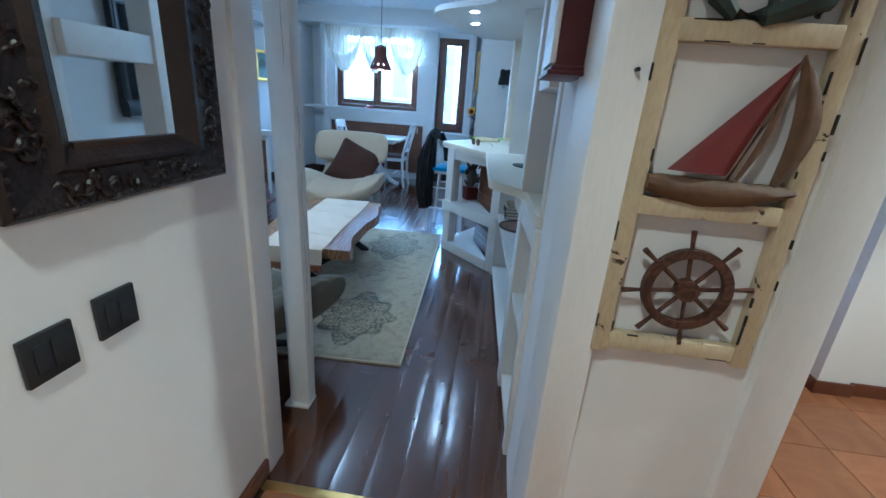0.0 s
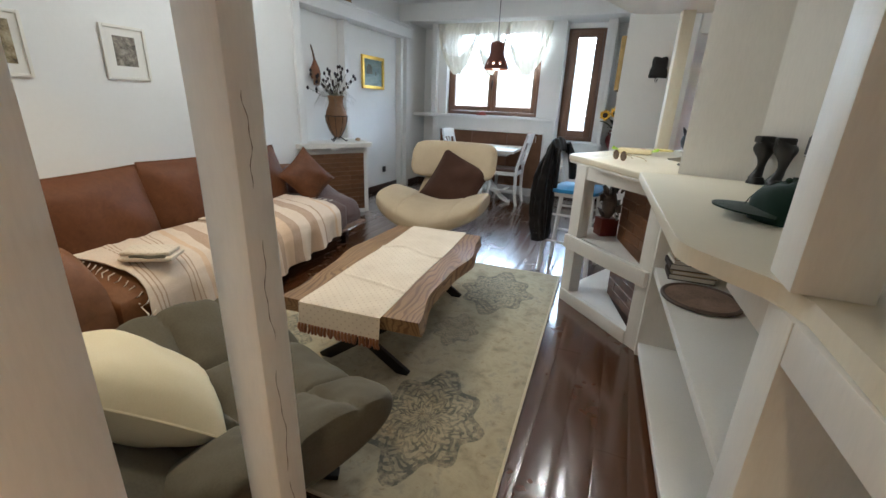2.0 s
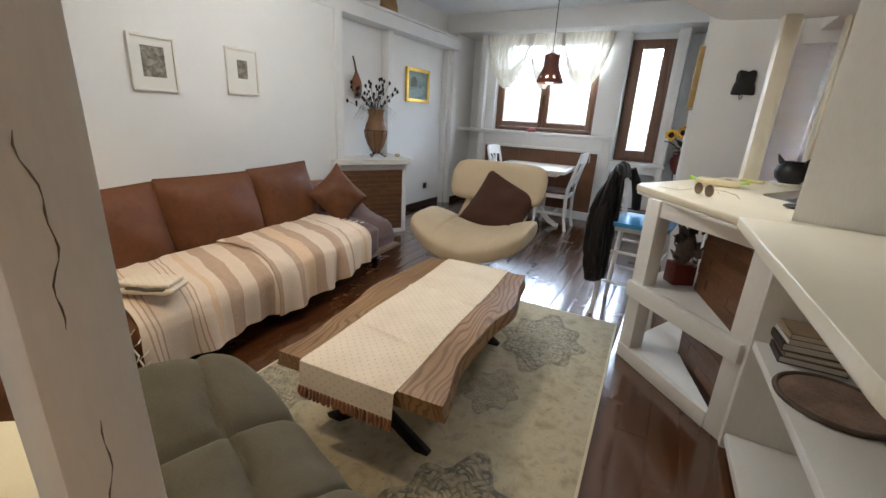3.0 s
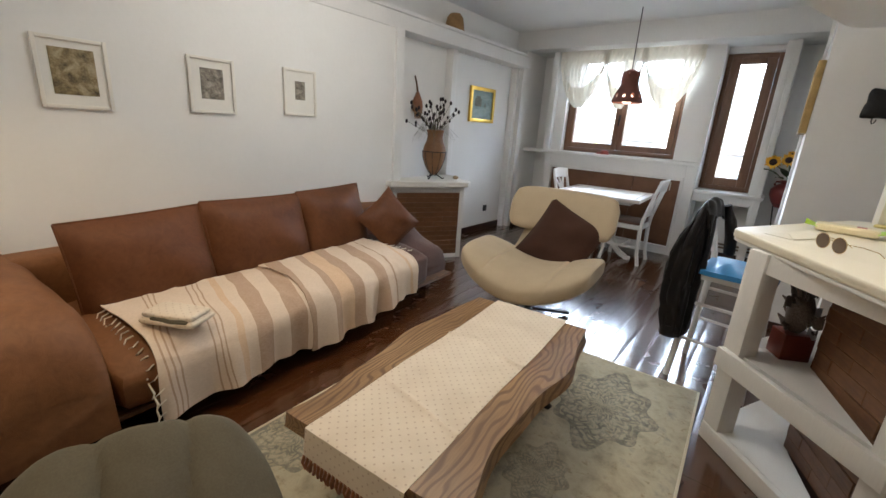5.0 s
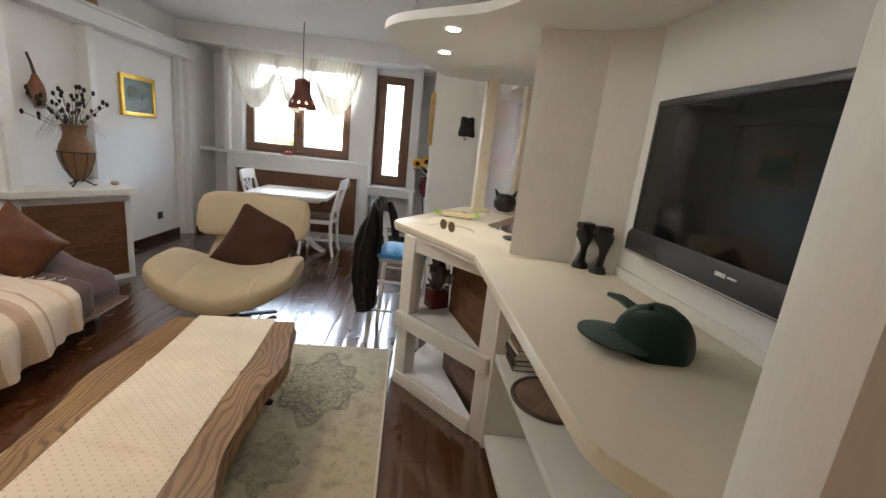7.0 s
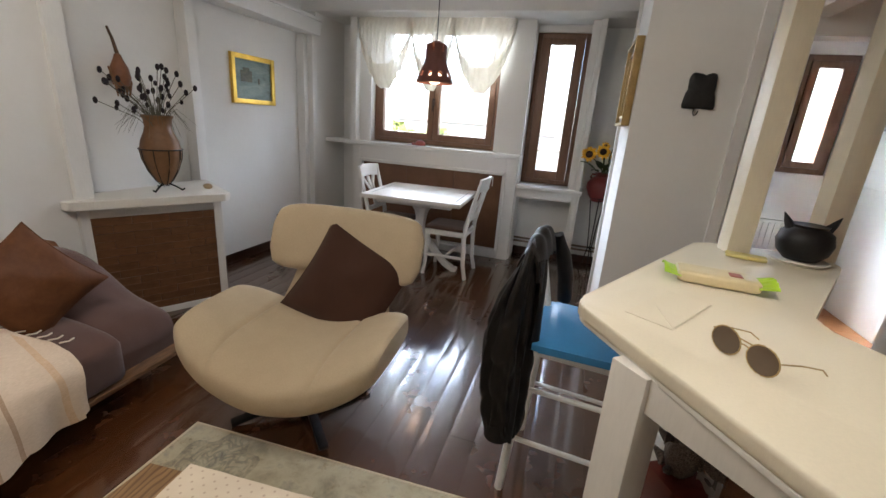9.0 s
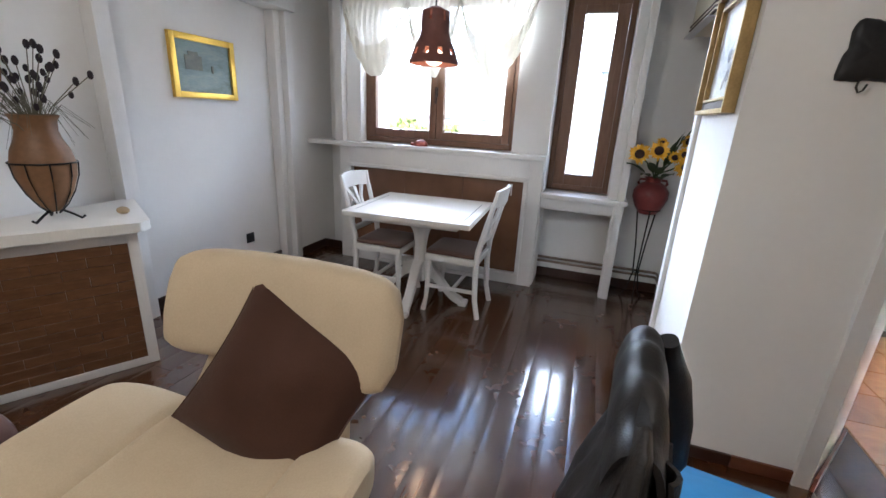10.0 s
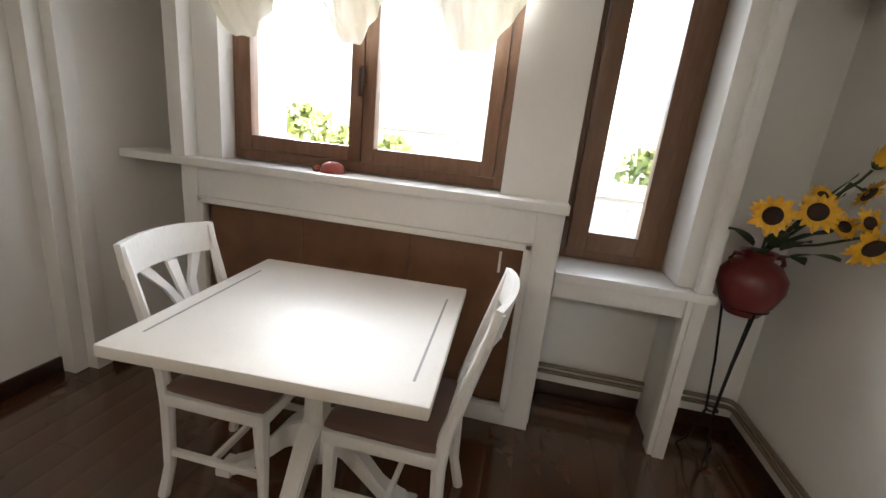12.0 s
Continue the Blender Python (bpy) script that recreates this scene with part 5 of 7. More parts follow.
bm = B()
outline = live_edge()
rings = []
for z, grow in ((0.0, -0.018), (0.012, -0.010), (0.048, 0.004), (0.060, 0.0), (0.064, -0.006)):
    rings.append([(x + math.copysign(grow, x), y, 0.356 + z) for x, y in outline])
loft(bm, rings)
part("tabletop", bm, SLABWOOD, table)
for y in (-0.48, 0.48):
    leg = B()
    bar(leg, (-0.26, y, 0.36), (0.24, y, 0.006), 0.055, 0.022, (0, 1, 0), 0.003)
    part("leg", leg, BLACKMETAL, table, "flat black metal leg")
    leg = B()
    bar(leg, (0.26, y + 0.001, 0.36), (-0.24, y + 0.001, 0.006), 0.055, 0.021, (0, 1, 0), 0.003)
    part("leg", leg, BLACKMETAL, table, "flat black metal leg")


def runner():
    r = thing("table_runner", "cream dotted table runner with rust fringe", "table runner", (-0.49, 3.255, 0), 4.2)
    bm = B()

    def f(u, v):
        y = -0.80 + 1.49 * v
        x = -0.205 + 0.41 * u
        z = 0.4225
        lip = -0.668
        if y < lip:
            over = lip - y
            y, z = lip - 0.014 - 0.06 * over, 0.4225 - over * 0.85
        z += 0.0035 * max(0, noise.noise(Vector((x * 14, y * 9, 2.0)))) + 0.010 * math.exp(-((y + 0.31 + 0.10 * u) / 0.010) ** 2) * max(0, math.sin(2.6 * u)) + 0.004 * math.exp(-((x - 0.06 + 0.2 * (y - 0.3)) / 0.009) ** 2 - ((y - 0.35) / 0.15) ** 2) + 0.009 * math.exp(-((y - 0.16 - 0.05 * math.sin(5 * u)) / 0.009) ** 2)
        return (x + 0.004 * math.sin(11 * v), y, z)

    sheet(bm, f, 24, 220, 0.003)
    part("cloth", bm, RUNNER, r)
    random.seed(8)
    for k in range(24):
        x = -0.20 + 0.40 * k / 23
        part("tassel", tube(B(), [(x, -0.688, 0.318), (x + random.uniform(-0.006, 0.006), -0.692, 0.295), (x + random.uniform(-0.01, 0.01), -0.692, 0.272)], [0.007, 0.009, 0.006], 6), RUSTFRINGE, r, "rust coloured tassel")


runner()

# ---- dining corner ----
dining = thing("dining_table", "white lacquered square dining table on a pedestal with splayed feet", "dining table", (-1.192, 7.055, 0), 3)
part("tabletop", boxes((-0.468, 0.468, -0.43, 0.43, 0.715, 0.755), bevel=0.008), TABLETOP, dining)
part("frame", boxes((-0.36, 0.36, -0.33, 0.33, 0.672, 0.715), bevel=0.004), FURN, dining)
for s in (-1, 1):
    part("groove", boxes((s * 0.405 - 0.004, s * 0.405 + 0.004, -0.33, 0.27, 0.752, 0.7556)), plain("grey_groove", (0.30, 0.29, 0.28), 0.5), dining, "thin grey inlaid line")
col = B()
lathe(col, [(0.055, 0.16), (0.075, 0.20), (0.072, 0.28), (0.052, 0.34), (0.048, 0.44), (0.062, 0.54), (0.075, 0.58), (0.095, 0.61), (0.085, 0.645), (0.10, 0.672)], 8, (0, -0.03, 0))
part("pedestal", col, FURN, dining, "turned octagonal pedestal")
for k in range(4):
    a = -90 + 90 * k
    bm = B()
    pts = [(0.04, 0.30), (0.11, 0.265), (0.195, 0.165), (0.265, 0.085), (0.32, 0.05), (0.362, 0.032)]
    rings = []
    for (r, z), w, h in zip(pts, (0.040, 0.036, 0.033, 0.033, 0.038, 0.042), (0.075, 0.07, 0.055, 0.045, 0.036, 0.03)):
        rings.append([(r, -w, z - h), (r, w, z - h), (r, w, z + h * 0.5), (r, -w, z + h * 0.5)])
    for ring in rings:
        for i, p in enumerate(ring):
            ring[i] = (p[0], p[1], max(0.0, p[2]))
    loft(bm, rings)
    bmesh.ops.bevel(bm, geom=bm.edges[:], offset=0.006, segments=2, affect="EDGES")
    bmesh.ops.transform(bm, matrix=pose(0, -0.03, 0, 0, 0, a), verts=bm.verts[:])
    foot = part("splayed_foot", bm, FURN, dining)
    bm = boxes((0.338, 0.402, -0.046, 0.046, 0.0, 0.034), bevel=0.006)
    bmesh.ops.transform(bm, matrix=pose(0, -0.03, 0, 0, 0, a), verts=bm.verts[:])
    part("foot_block", bm, FURN, foot)


def dining_chair():
    c = thing("dining_chair", "white wooden dining chair with a brown padded seat", "chair", (-1.475, 7.02, 0), -90, "dining chairs")
    part("seat_frame", boxes((-0.20, 0.20, -0.195, 0.20, 0.405, 0.452), bevel=0.006), FURN, c)
    part("seat", rounded_block(-0.195, 0.195, -0.18, 0.20, 0.452, 0.487, 0.016, puff=0.012), MAROONPAD, c, "brown padded seat")
    for x in (-0.18, 0.18):
        fl = [(x * 0.97, 0.175, 0.41), (x * 0.98, 0.18, 0.22), (x * 1.02, 0.185, 0.10), (x * 1.10, 0.20, 0.0)]
        part("front_leg", tube(B(), fl, [0.027, 0.021, 0.017, 0.021], 8), FURN, c)
        bl = [(x * 1.05, -0.225, 0.0), (x, -0.195, 0.14), (x, -0.185, 0.40), (x, -0.195, 0.52), (x * 1.02, -0.245, 0.72), (x * 1.04, -0.305, 0.95)]
        part("back_post", tube(B(), bl, [0.021, 0.020, 0.023, 0.022, 0.020, 0.016], 8), FURN, c)
        part("stretcher", bar(B(), (x, -0.19, 0.20), (x, 0.18, 0.20), 0.018, 0.026, bevel=0.003), FURN, c)
    part("stretcher", bar(B(), (-0.18, -0.02, 0.20), (0.18, -0.02, 0.20), 0.018, 0.026, bevel=0.003), FURN, c)

    def crest(u, v):
        x = -0.205 + 0.41 * u
        return (x, -0.290 - 0.02 * v - 0.035 * (1 - (2 * u - 1) ** 2) * 1.0, 0.845 + 0.115 * v + 0.012 * (1 - (2 * u - 1) ** 2))

    part("crest_rail", sheet(B(), crest, 16, 4, 0.02), FURN, c)
    part("back_rail", bar(B(), (-0.18, -0.20, 0.565), (0.18, -0.20, 0.565), 0.02, 0.04, bevel=0.004), FURN, c)
    for s in (-1, 0, 1):
        pts = [(0.0 if s == 0 else s * 0.02, -0.205, 0.585), (s * 0.02, -0.225, 0.67), (s * 0.055, -0.275, 0.77), (s * 0.115, -0.308, 0.855)]
        bm = B()
        loft(bm, [[(p[0] - w, p[1] - 0.008, p[2]), (p[0] + w, p[1] - 0.008, p[2]), (p[0] + w, p[1] + 0.008, p[2]), (p[0] - w, p[1] + 0.008, p[2])] for p, w in zip(pts, (0.020, 0.016, 0.015, 0.022))])
        part("splat", bm, FURN, c)
    return c


chair = dining_chair()
copy_thing(chair, pose(-0.876, 7.03, 0, 0, 0, 90))

pendant = thing("pendant_lamp", "brown clay bell pendant lamp with pierced holes", "pendant lamp", (-1.07, 6.84, 0))
shade = B()
prof = [(0.058, 2.050), (0.085, 2.044), (0.090, 1.985), (0.088, 1.935), (0.102, 1.885), (0.130, 1.83), (0.146, 1.79), (0.152, 1.768), (0.160, 1.758), (0.158, 1.738)]
seg = 30
rows = [[shade.verts.new((r * math.cos(2 * math.pi * k / seg), r * math.sin(2 * math.pi * k / seg), z)) for k in range(seg)] for r, z in prof]
for i in range(len(rows) - 1):
    for k in range(seg):
        if i == 5 and k % 3 == 1 or i == 1 and k % 5 == 2:
            continue
        shade.faces.new((rows[i][k], rows[i][(k + 1) % seg], rows[i + 1][(k + 1) % seg], rows[i + 1][k]))
bmesh.ops.recalc_face_normals(shade, faces=shade.faces)
bmesh.ops.solidify(shade, geom=shade.faces[:], thickness=0.008)
part("shade", shade, TERRA, pendant, "pierced clay shade", 60)
part("cap", lathe(B(), [(0.004, 2.075), (0.030, 2.070), (0.062, 2.053), (0.060, 2.040), (0.004, 2.040)], 24), TERRA, pendant)
part("cord", tube(B(), [(0, 0, 2.07), (0, 0, CEIL_Z)], 0.005), BLACKPLASTIC, pendant, "black cord")
part("bulb", ball(B(), (0, 0, 1.782), 0.062, 0.062, 0.052, 18, 12), glow("opal_globe", (1.0, 0.70, 0.46), 0.5), pendant, "white globe bulb")
part("filament", ball(B(), (0, 0, 1.86), 0.022), BULB, pendant, "glowing bulb")


def valance():
    v = thing("sheer_valance", "white sheer gathered valance with three hanging swags", "curtain", (0, 0, 0))
    cuts = (-2.235, -1.63, -1.17, -0.56)
    part("rod", tube(B(), [(-2.26, 7.69, 2.405), (-0.54, 7.69, 2.405)], 0.010), TRIM, v)

    def head(s, t):
        return (-2.24 + 1.685 * s, 7.688 + 0.008 * math.sin(150 * s) + 0.006 * math.sin(63 * s + 1), 2.426 - 0.145 * t + 0.006 * math.sin(40 * s) * t)

    part("heading", sheet(B(), head, 120, 4), HEADING, v, "cream gathered heading")
    for k in range(3):
        a, w = cuts[k], cuts[k + 1] - cuts[k]

        def f(s, t, a=a, w=w):
            pull = max(0.0, 1 - (2 * s - 1) ** 2) ** 0.7
            drop = 0.15 + 0.55 * pull
            x = a + w * 0.5 + w * (s - 0.5) * (1 - 0.13 * t * pull)
            ray = 0.012 * math.sin(30 * t * (1.2 - pull) + 9 * abs(s - 0.5)) * t
            fold = 0.008 * math.sin(70 * s + 2 * math.sin(4 * t)) * (1 - 0.6 * t) + ray
            belly = 0.10 * math.sin(math.pi * min(1.0, 0.08 + t * 0.92)) * pull + 0.02
            return (x, 7.672 - belly + fold, 2.425 - drop * t + 0.008 * math.sin(math.pi * 9 * s) * t * t)

        part("swag", sheet(B(), f, 48, 26), SHEER, v)

        def rim(s, t, f=f):
            p = Vector(f(s, 1.0 - 0.34 * t))
            puff = math.sin(math.pi * t)
            return (p.x, p.y - 0.004 - 0.022 * puff + 0.007 * math.sin(34 * s + 5 * t), p.z - 0.012 * puff)

        part("gathered_hem", sheet(B(), rim, 48, 6), HEADING, v, "folded cream hem")
        for j, s0 in ((0, 0.0), (1, 1.0)):
            side = 1 if s0 == 0 else -1
            pts = [(cuts[k + j] + side * dx, 7.655, z) for dx, z in ((0.004, 2.42), (0.018, 2.36), (0.022, 2.30), (0.014, 2.26))]
            part("gather", tube(B(), pts, [0.020, 0.026, 0.024, 0.012], 8), HEADING, v, "bunched gather")


valance()


def turtle():
    t = thing("turtle_figure", "small red glazed tortoise figure on the window ledge", "figurine", (-1.50, 7.72, 1.137), 15)
    part("shell", ball(B(), (0, 0, 0.028), 0.062, 0.05, 0.045), RED, t)
    part("base", boxes((-0.065, 0.06, -0.05, 0.05, 0, 0.016), bevel=0.006), RED, t)
    part("head", ball(B(), (-0.078, 0, 0.03), 0.02, 0.016, 0.016), RED, t)


turtle()

# ---- sunflowers, wall things by the window ----
stand = thing("plant_stand", "slim black iron plant stand", "plant stand", (0.47, 7.79, 0))
for k in range(3):
    a = 0.6 + 2.094 * k
    cx, sx = math.cos(a), math.sin(a)
    part("leg", tube(B(), [(0.085 * cx, 0.085 * sx, 0.80), (0.045 * cx, 0.045 * sx, 0.5), (0.022 * cx, 0.022 * sx, 0.24), (0.06 * cx, 0.06 * sx, 0.06), (0.10 * cx, 0.10 * sx, 0.0)], 0.006), BLACKMETAL, stand)
for r, z in ((0.025, 0.25), (0.088, 0.79)):
    part("ring", tube(B(), [(r * math.cos(q), r * math.sin(q), z) for q in [k * math.pi / 9 for k in range(19)]], 0.005), BLACKMETAL, stand)
pot = thing("sunflower_vase", "round maroon glazed jar with two small handles", "vase", (0.465, 7.79, 0.775))
part("jar", lathe(B(), [(0.03, -0.03), (0.066, -0.02), (0.105, 0.04), (0.132, 0.11), (0.130, 0.165), (0.095, 0.215), (0.058, 0.235), (0.062, 0.26), (0.072, 0.27), (0.056, 0.265), (0.05, 0.22)], 28), POT, pot)
for s in (-1, 1):
    part("handle", tube(B(), [(s * 0.06, 0, 0.25), (s * 0.095, 0, 0.25), (s * 0.105, 0, 0.225), (s * 0.09, 0, 0.20)], 0.010), POT, pot)


def petal_ring(bm, m, n, r0, length, width, rise, shift=0.0):
    for q in range(n):
        a = 2 * math.pi * (q + shift) / n + random.uniform(-0.12, 0.12)
        ln, tip = length * random.uniform(0.82, 1.12), rise + random.uniform(-0.22, 0.12)
        u, w = Vector((math.cos(a), math.sin(a), 0)), Vector((-math.sin(a), math.cos(a), 0))
        up = Vector((0, 0, 1))
        mid, end = r0 + (ln - r0) * 0.5, ln
        pts = [u * r0 - w * width * 0.4, u * r0 + w * width * 0.4, u * mid + w * width + up * (mid * tip * 0.6 + 0.003), u * (end * 0.88) + w * width * 0.45 + up * end * tip * 0.9,
               u * end + up * end * tip, u * (end * 0.88) - w * width * 0.45 + up * end * tip * 0.9, u * mid - w * width + up * (mid * tip * 0.6 + 0.003)]
        vs = [bm.verts.new(m @ p) for p in pts]
        spine = bm.verts.new(m @ (u * mid + up * mid * tip * 0.6))
        for i in range(7):
            bm.faces.new((vs[i], vs[(i + 1) % 7], spine))


def leaf_blade(bm, p, tip, width, droop=0.02):
    """A pointed leaf from p to tip, folded a little along its rib."""
    d = tip - p
    side = d.cross(Vector((0, 0, 1))).normalized() * width
    last = None
    for k in range(7):
        t = k / 6
        c = p + d * t + Vector((0, 0, droop * math.sin(math.pi * t)))
        s = side * (math.sin(math.pi * t ** 0.75) ** 0.8)
        row = [bm.verts.new(q) for q in (c - s + Vector((0, 0, 0.012 * t)), c, c + s)]
        if last:
            for i in range(2):
                bm.faces.new((last[i], last[i + 1], row[i + 1], row[i]))
        last = row


def sunflower(k, base, head, size, face, closed=0.0, leaves=()):
    s = thing("sunflower", "yellow sunflower with a dark centre in the jar" if not closed else "closed yellow sunflower bud in the jar", "flower", base, 0, "sunflowers")
    h = Vector(head) - Vector(base)
    f = Vector(face).normalized()
    root = h - f * 0.012
    part("stalk", tube(B(), [(0, 0, 0), (h.x * 0.12, h.y * 0.12, 0.06), h * 0.55 + Vector((0, 0, 0.03)), root - f * 0.05, root], 0.0055, 6), LEAF, s)
    m = Matrix.Translation(h) @ f.to_track_quat("Z", "Y").to_matrix().to_4x4()
    random.seed(20 + k)
    bm = B()
    if closed:
        petal_ring(bm, m, 10, size * 0.18, size * 0.55, size * 0.16, closed)
        petal_ring(bm, m, 8, size * 0.12, size * 0.45, size * 0.16, closed * 1.4, 0.5)
    else:
        petal_ring(bm, m, 17, size * 0.36, size, size * 0.15, 0.05)
        petal_ring(bm, m, 14, size * 0.34, size * 0.86, size * 0.15, 0.22, 0.5)
    part("petals", bm, PETAL, s)
    bm = ball(B(), (0, 0, 0.004), size * (0.2 if closed else 0.43), size * (0.2 if closed else 0.43), size * 0.16, 16, 8)
    bmesh.ops.transform(bm, matrix=m, verts=bm.verts[:])
    part("flower_head", bm, SEEDS, s, "dark seed head")
    bm = B()
    petal_ring(bm, Matrix.Translation(f * -0.006) @ m, 9, size * 0.1, size * (0.35 if closed else 0.55), size * 0.10, 0.6 if closed else -0.1)
    part("sepals", bm, LEAF, s)
    for tip, width in leaves:
        bm = B()
        tip = Vector(tip) - Vector(base)
        leaf_blade(bm, tip * 0.25 + h * 0.12, tip, width)
        part("leaf", bm, LEAF, s)


for k, (place, sz, face, closed, leaves) in enumerate((
        ((0.30, 7.46, 1.235), 0.078, (-0.10, -1, 0.12), 0, (((0.235, 7.60, 1.148), 0.026), ((0.345, 7.58, 1.07), 0.032))),
        ((0.42, 7.44, 1.268), 0.074, (-0.18, -1, 0.18), 0, (((0.375, 7.50, 1.17), 0.034),)),
        ((0.61, 7.43, 1.172), 0.080, (0.02, -1, -0.42), 0, (((0.485, 7.52, 1.062), 0.036), ((0.545, 7.45, 1.105), 0.034))),
        ((0.610, 7.54, 1.345), 0.070, (0.45, -0.62, -0.38), 0, (((0.52, 7.50, 1.33), 0.016),)),
        ((0.630, 7.58, 1.435), 0.075, (0.42, -0.1, 0.8), 1.6, (((0.575, 7.56, 1.40), 0.014),)),
        ((0.53, 7.47, 1.225), 0.052, (0.1, -0.75, 0.45), 0, (((0.47, 7.50, 1.15), 0.030),)),
        ((0.585, 7.45, 1.25), 0.056, (0.2, -0.8, 0.3), 0, ()),
        ((0.435, 7.47, 1.32), 0.045, (0.1, -0.8, 0.6), 0, ()))):
    sunflower(k, (0.47, 7.79, 1.02), place, sz, face, closed, leaves)


def framed(name, label, centre, facing, w, h, rim, depth, frame_mat, inner, mount=0.0, group=""):
    """A flat framed picture on a wall; facing is the turn about z, 0 looks to -y."""
    p = thing(name, label, "picture", centre, facing, group)
    for s in ((-w / 2, -w / 2 + rim, 0), (w / 2 - rim, w / 2, 0)):
        part("side_bar", boxes((s[0], s[1], -depth, 0, -h / 2, h / 2), bevel=0.003), frame_mat, p)
    for z0, z1 in ((-h / 2, -h / 2 + rim), (h / 2 - rim, h / 2)):
        part("cross_bar", boxes((-w / 2 + rim, w / 2 - rim, -depth, 0, z0, z1), bevel=0.003), frame_mat, p)
    if mount:
        part("mount", boxes((-w / 2 + rim, w / 2 - rim, -depth * 0.35, -0.002, -h / 2 + rim, h / 2 - rim)), MATBOARD, p, "pale card mount")
        part("picture_sheet", boxes((-w / 2 + rim + mount, w / 2 - rim - mount, -depth * 0.35 - 0.003, -depth * 0.34, -h / 2 + rim + mount * 1.25, h / 2 - rim - mount * 0.85)), inner, p)
    else:
        part("picture_sheet", boxes((-w / 2 + rim, w / 2 - rim, -depth * 0.4, -0.002, -h / 2 + rim, h / 2 - rim)), inner, p)
    return p


framed("picture_sepia", "small sepia print in a pale frame", (-2.598, 2.545, 1.52), 90, 0.30, 0.345, 0.018, 0.02, WHITEFRAME, SEPIA, 0.040, "prints over the sofa")
framed("picture_grey", "small grey print in a white frame", (-2.598, 3.232, 1.535), 90, 0.285, 0.335, 0.018, 0.02, WHITEFRAME, GREYPRINT, 0.055, "prints over the sofa")
framed("picture_tower", "small grey print in a white frame with a wide mount", (-2.598, 3.87, 1.552), 90, 0.275, 0.33, 0.018, 0.02, WHITEFRAME, GREYPRINT, 0.078, "prints over the sofa")
gp = framed("gilt_painting", "small harbour seascape in a gilt frame", (-2.788, 6.63, 1.668), 90, 0.55, 0.42, 0.042, 0.03, GOLD, SEASCAPE)
for s in ((-0.16, -0.02, -0.015, -0.013, -0.02, 0.075), (-0.13, -0.05, -0.016, -0.013, 0.075, 0.10), (0.06, 0.075, -0.016, -0.013, -0.03, 0.02)):
    part("painted_house", boxes(s), DARKPRINT, gp, "dark painted building")
def deep_frame():
    """A stepped frame: gold outside, a dark hollow, a thin gold lip, and a pale flower print."""
    w, h = 0.49, 0.49
    pg = thing("picture_gold", "pale flower print in a stepped gold and dark frame", "picture", (0.458, 6.245, 1.735), -90)
    for nm, inset, rim, back, front, mat in (("outer_bar", 0.0, 0.018, 0.0, 0.045, OLDGOLD), ("hollow_bar", 0.018, 0.034, 0.0, 0.022, BOARDRIM), ("lip_bar", 0.052, 0.012, 0.0, 0.030, OLDGOLD)):
        a, b = w / 2 - inset, h / 2 - inset
        for x0, x1, z0, z1 in ((-a, -a + rim, -b, b), (a - rim, a, -b, b), (-a + rim, a - rim, -b, -b + rim), (-a + rim, a - rim, b - rim, b)):
            part(nm, boxes((x0, x1, -front, -back, z0, z1), bevel=0.002), mat, pg)
    a, b = w / 2 - 0.064, h / 2 - 0.064
    sheet_part = part("picture_sheet", boxes((-a, a, -0.010, -0.002, -b, b)), PALEPRINT, pg)
    random.seed(15)
    for k in range(9):
        x, z = random.uniform(-0.08, 0.10), random.uniform(-0.13, -0.01)
        part("painted_petal", ball(B(), (x, -0.0105, z), random.uniform(0.018, 0.032), 0.0015, random.uniform(0.02, 0.04), 10, 6), GREYPETAL if k % 2 else MATBOARD, sheet_part, "grey painted petal")


GREYPETAL = plain("grey_paint", (0.30, 0.29, 0.31), 0.6, grain=60, vary=0.3)
deep_frame()
tw = thing("picture_box", "deep white box frame with brown motifs on linen panels", "picture frame", (0.703, 7.135, 1.695), -90)
tw.scale = (0.86, 1.0, 0.9)
for s in ((-0.35, 0.35, 0.107, 0.143), (-0.35, 0.35, -0.143, -0.105), (-0.35, -0.312, -0.105, 0.107), (0.312, 0.35, -0.105, 0.107)):
    part("frame_bar", boxes((s[0], s[1], -0.052, 0.0, s[2], s[3]), bevel=0.004), WHITEFRAME, tw)
for x in (-0.115, 0.095):
    part("middle_bar", boxes((x - 0.022, x + 0.022, -0.046, -0.002, -0.105, 0.107), bevel=0.003), WHITEFRAME, tw)
for x0, x1 in ((-0.312, -0.137), (-0.093, 0.073), (0.117, 0.312)):
    panel = part("panel", boxes((x0, x1, -0.010, -0.003, -0.105, 0.107)), LINEN, tw, "tan linen panel")
    c = (x0 + x1) / 2
    bm = ball(B(), (c, -0.011, 0.01), 0.034, 0.004, 0.034, 10, 6)
    for k in range(5):
        a = 1.257 * k + 0.4
        ball(bm, (c + 0.032 * math.cos(a), -0.011, 0.01 + 0.036 * math.sin(a)), 0.014, 0.004, 0.016, 8, 5)
    part("motif", bm, WHEELWOOD, panel, "brown embroidered motif")

ac = thing("air_conditioner", "cream wall air conditioner high on the wall", "air conditioner", (0.705, 7.45, 2.03))
part("body", rounded_block(-0.19, 0.0, -0.40, 0.42, 0.02, 0.27, 0.04), ACWHITE, ac)
for z in (0.035, 0.06, 0.085):
    part("louvre", boxes((-0.197, -0.18, -0.37, 0.39, z, z + 0.006)), BOARDRIM, ac, "dark louvre line")
part("flap", bar(B(), (-0.20, -0.36, 0.012), (-0.20, 0.38, 0.012), 0.05, 0.006), SILVER, ac)

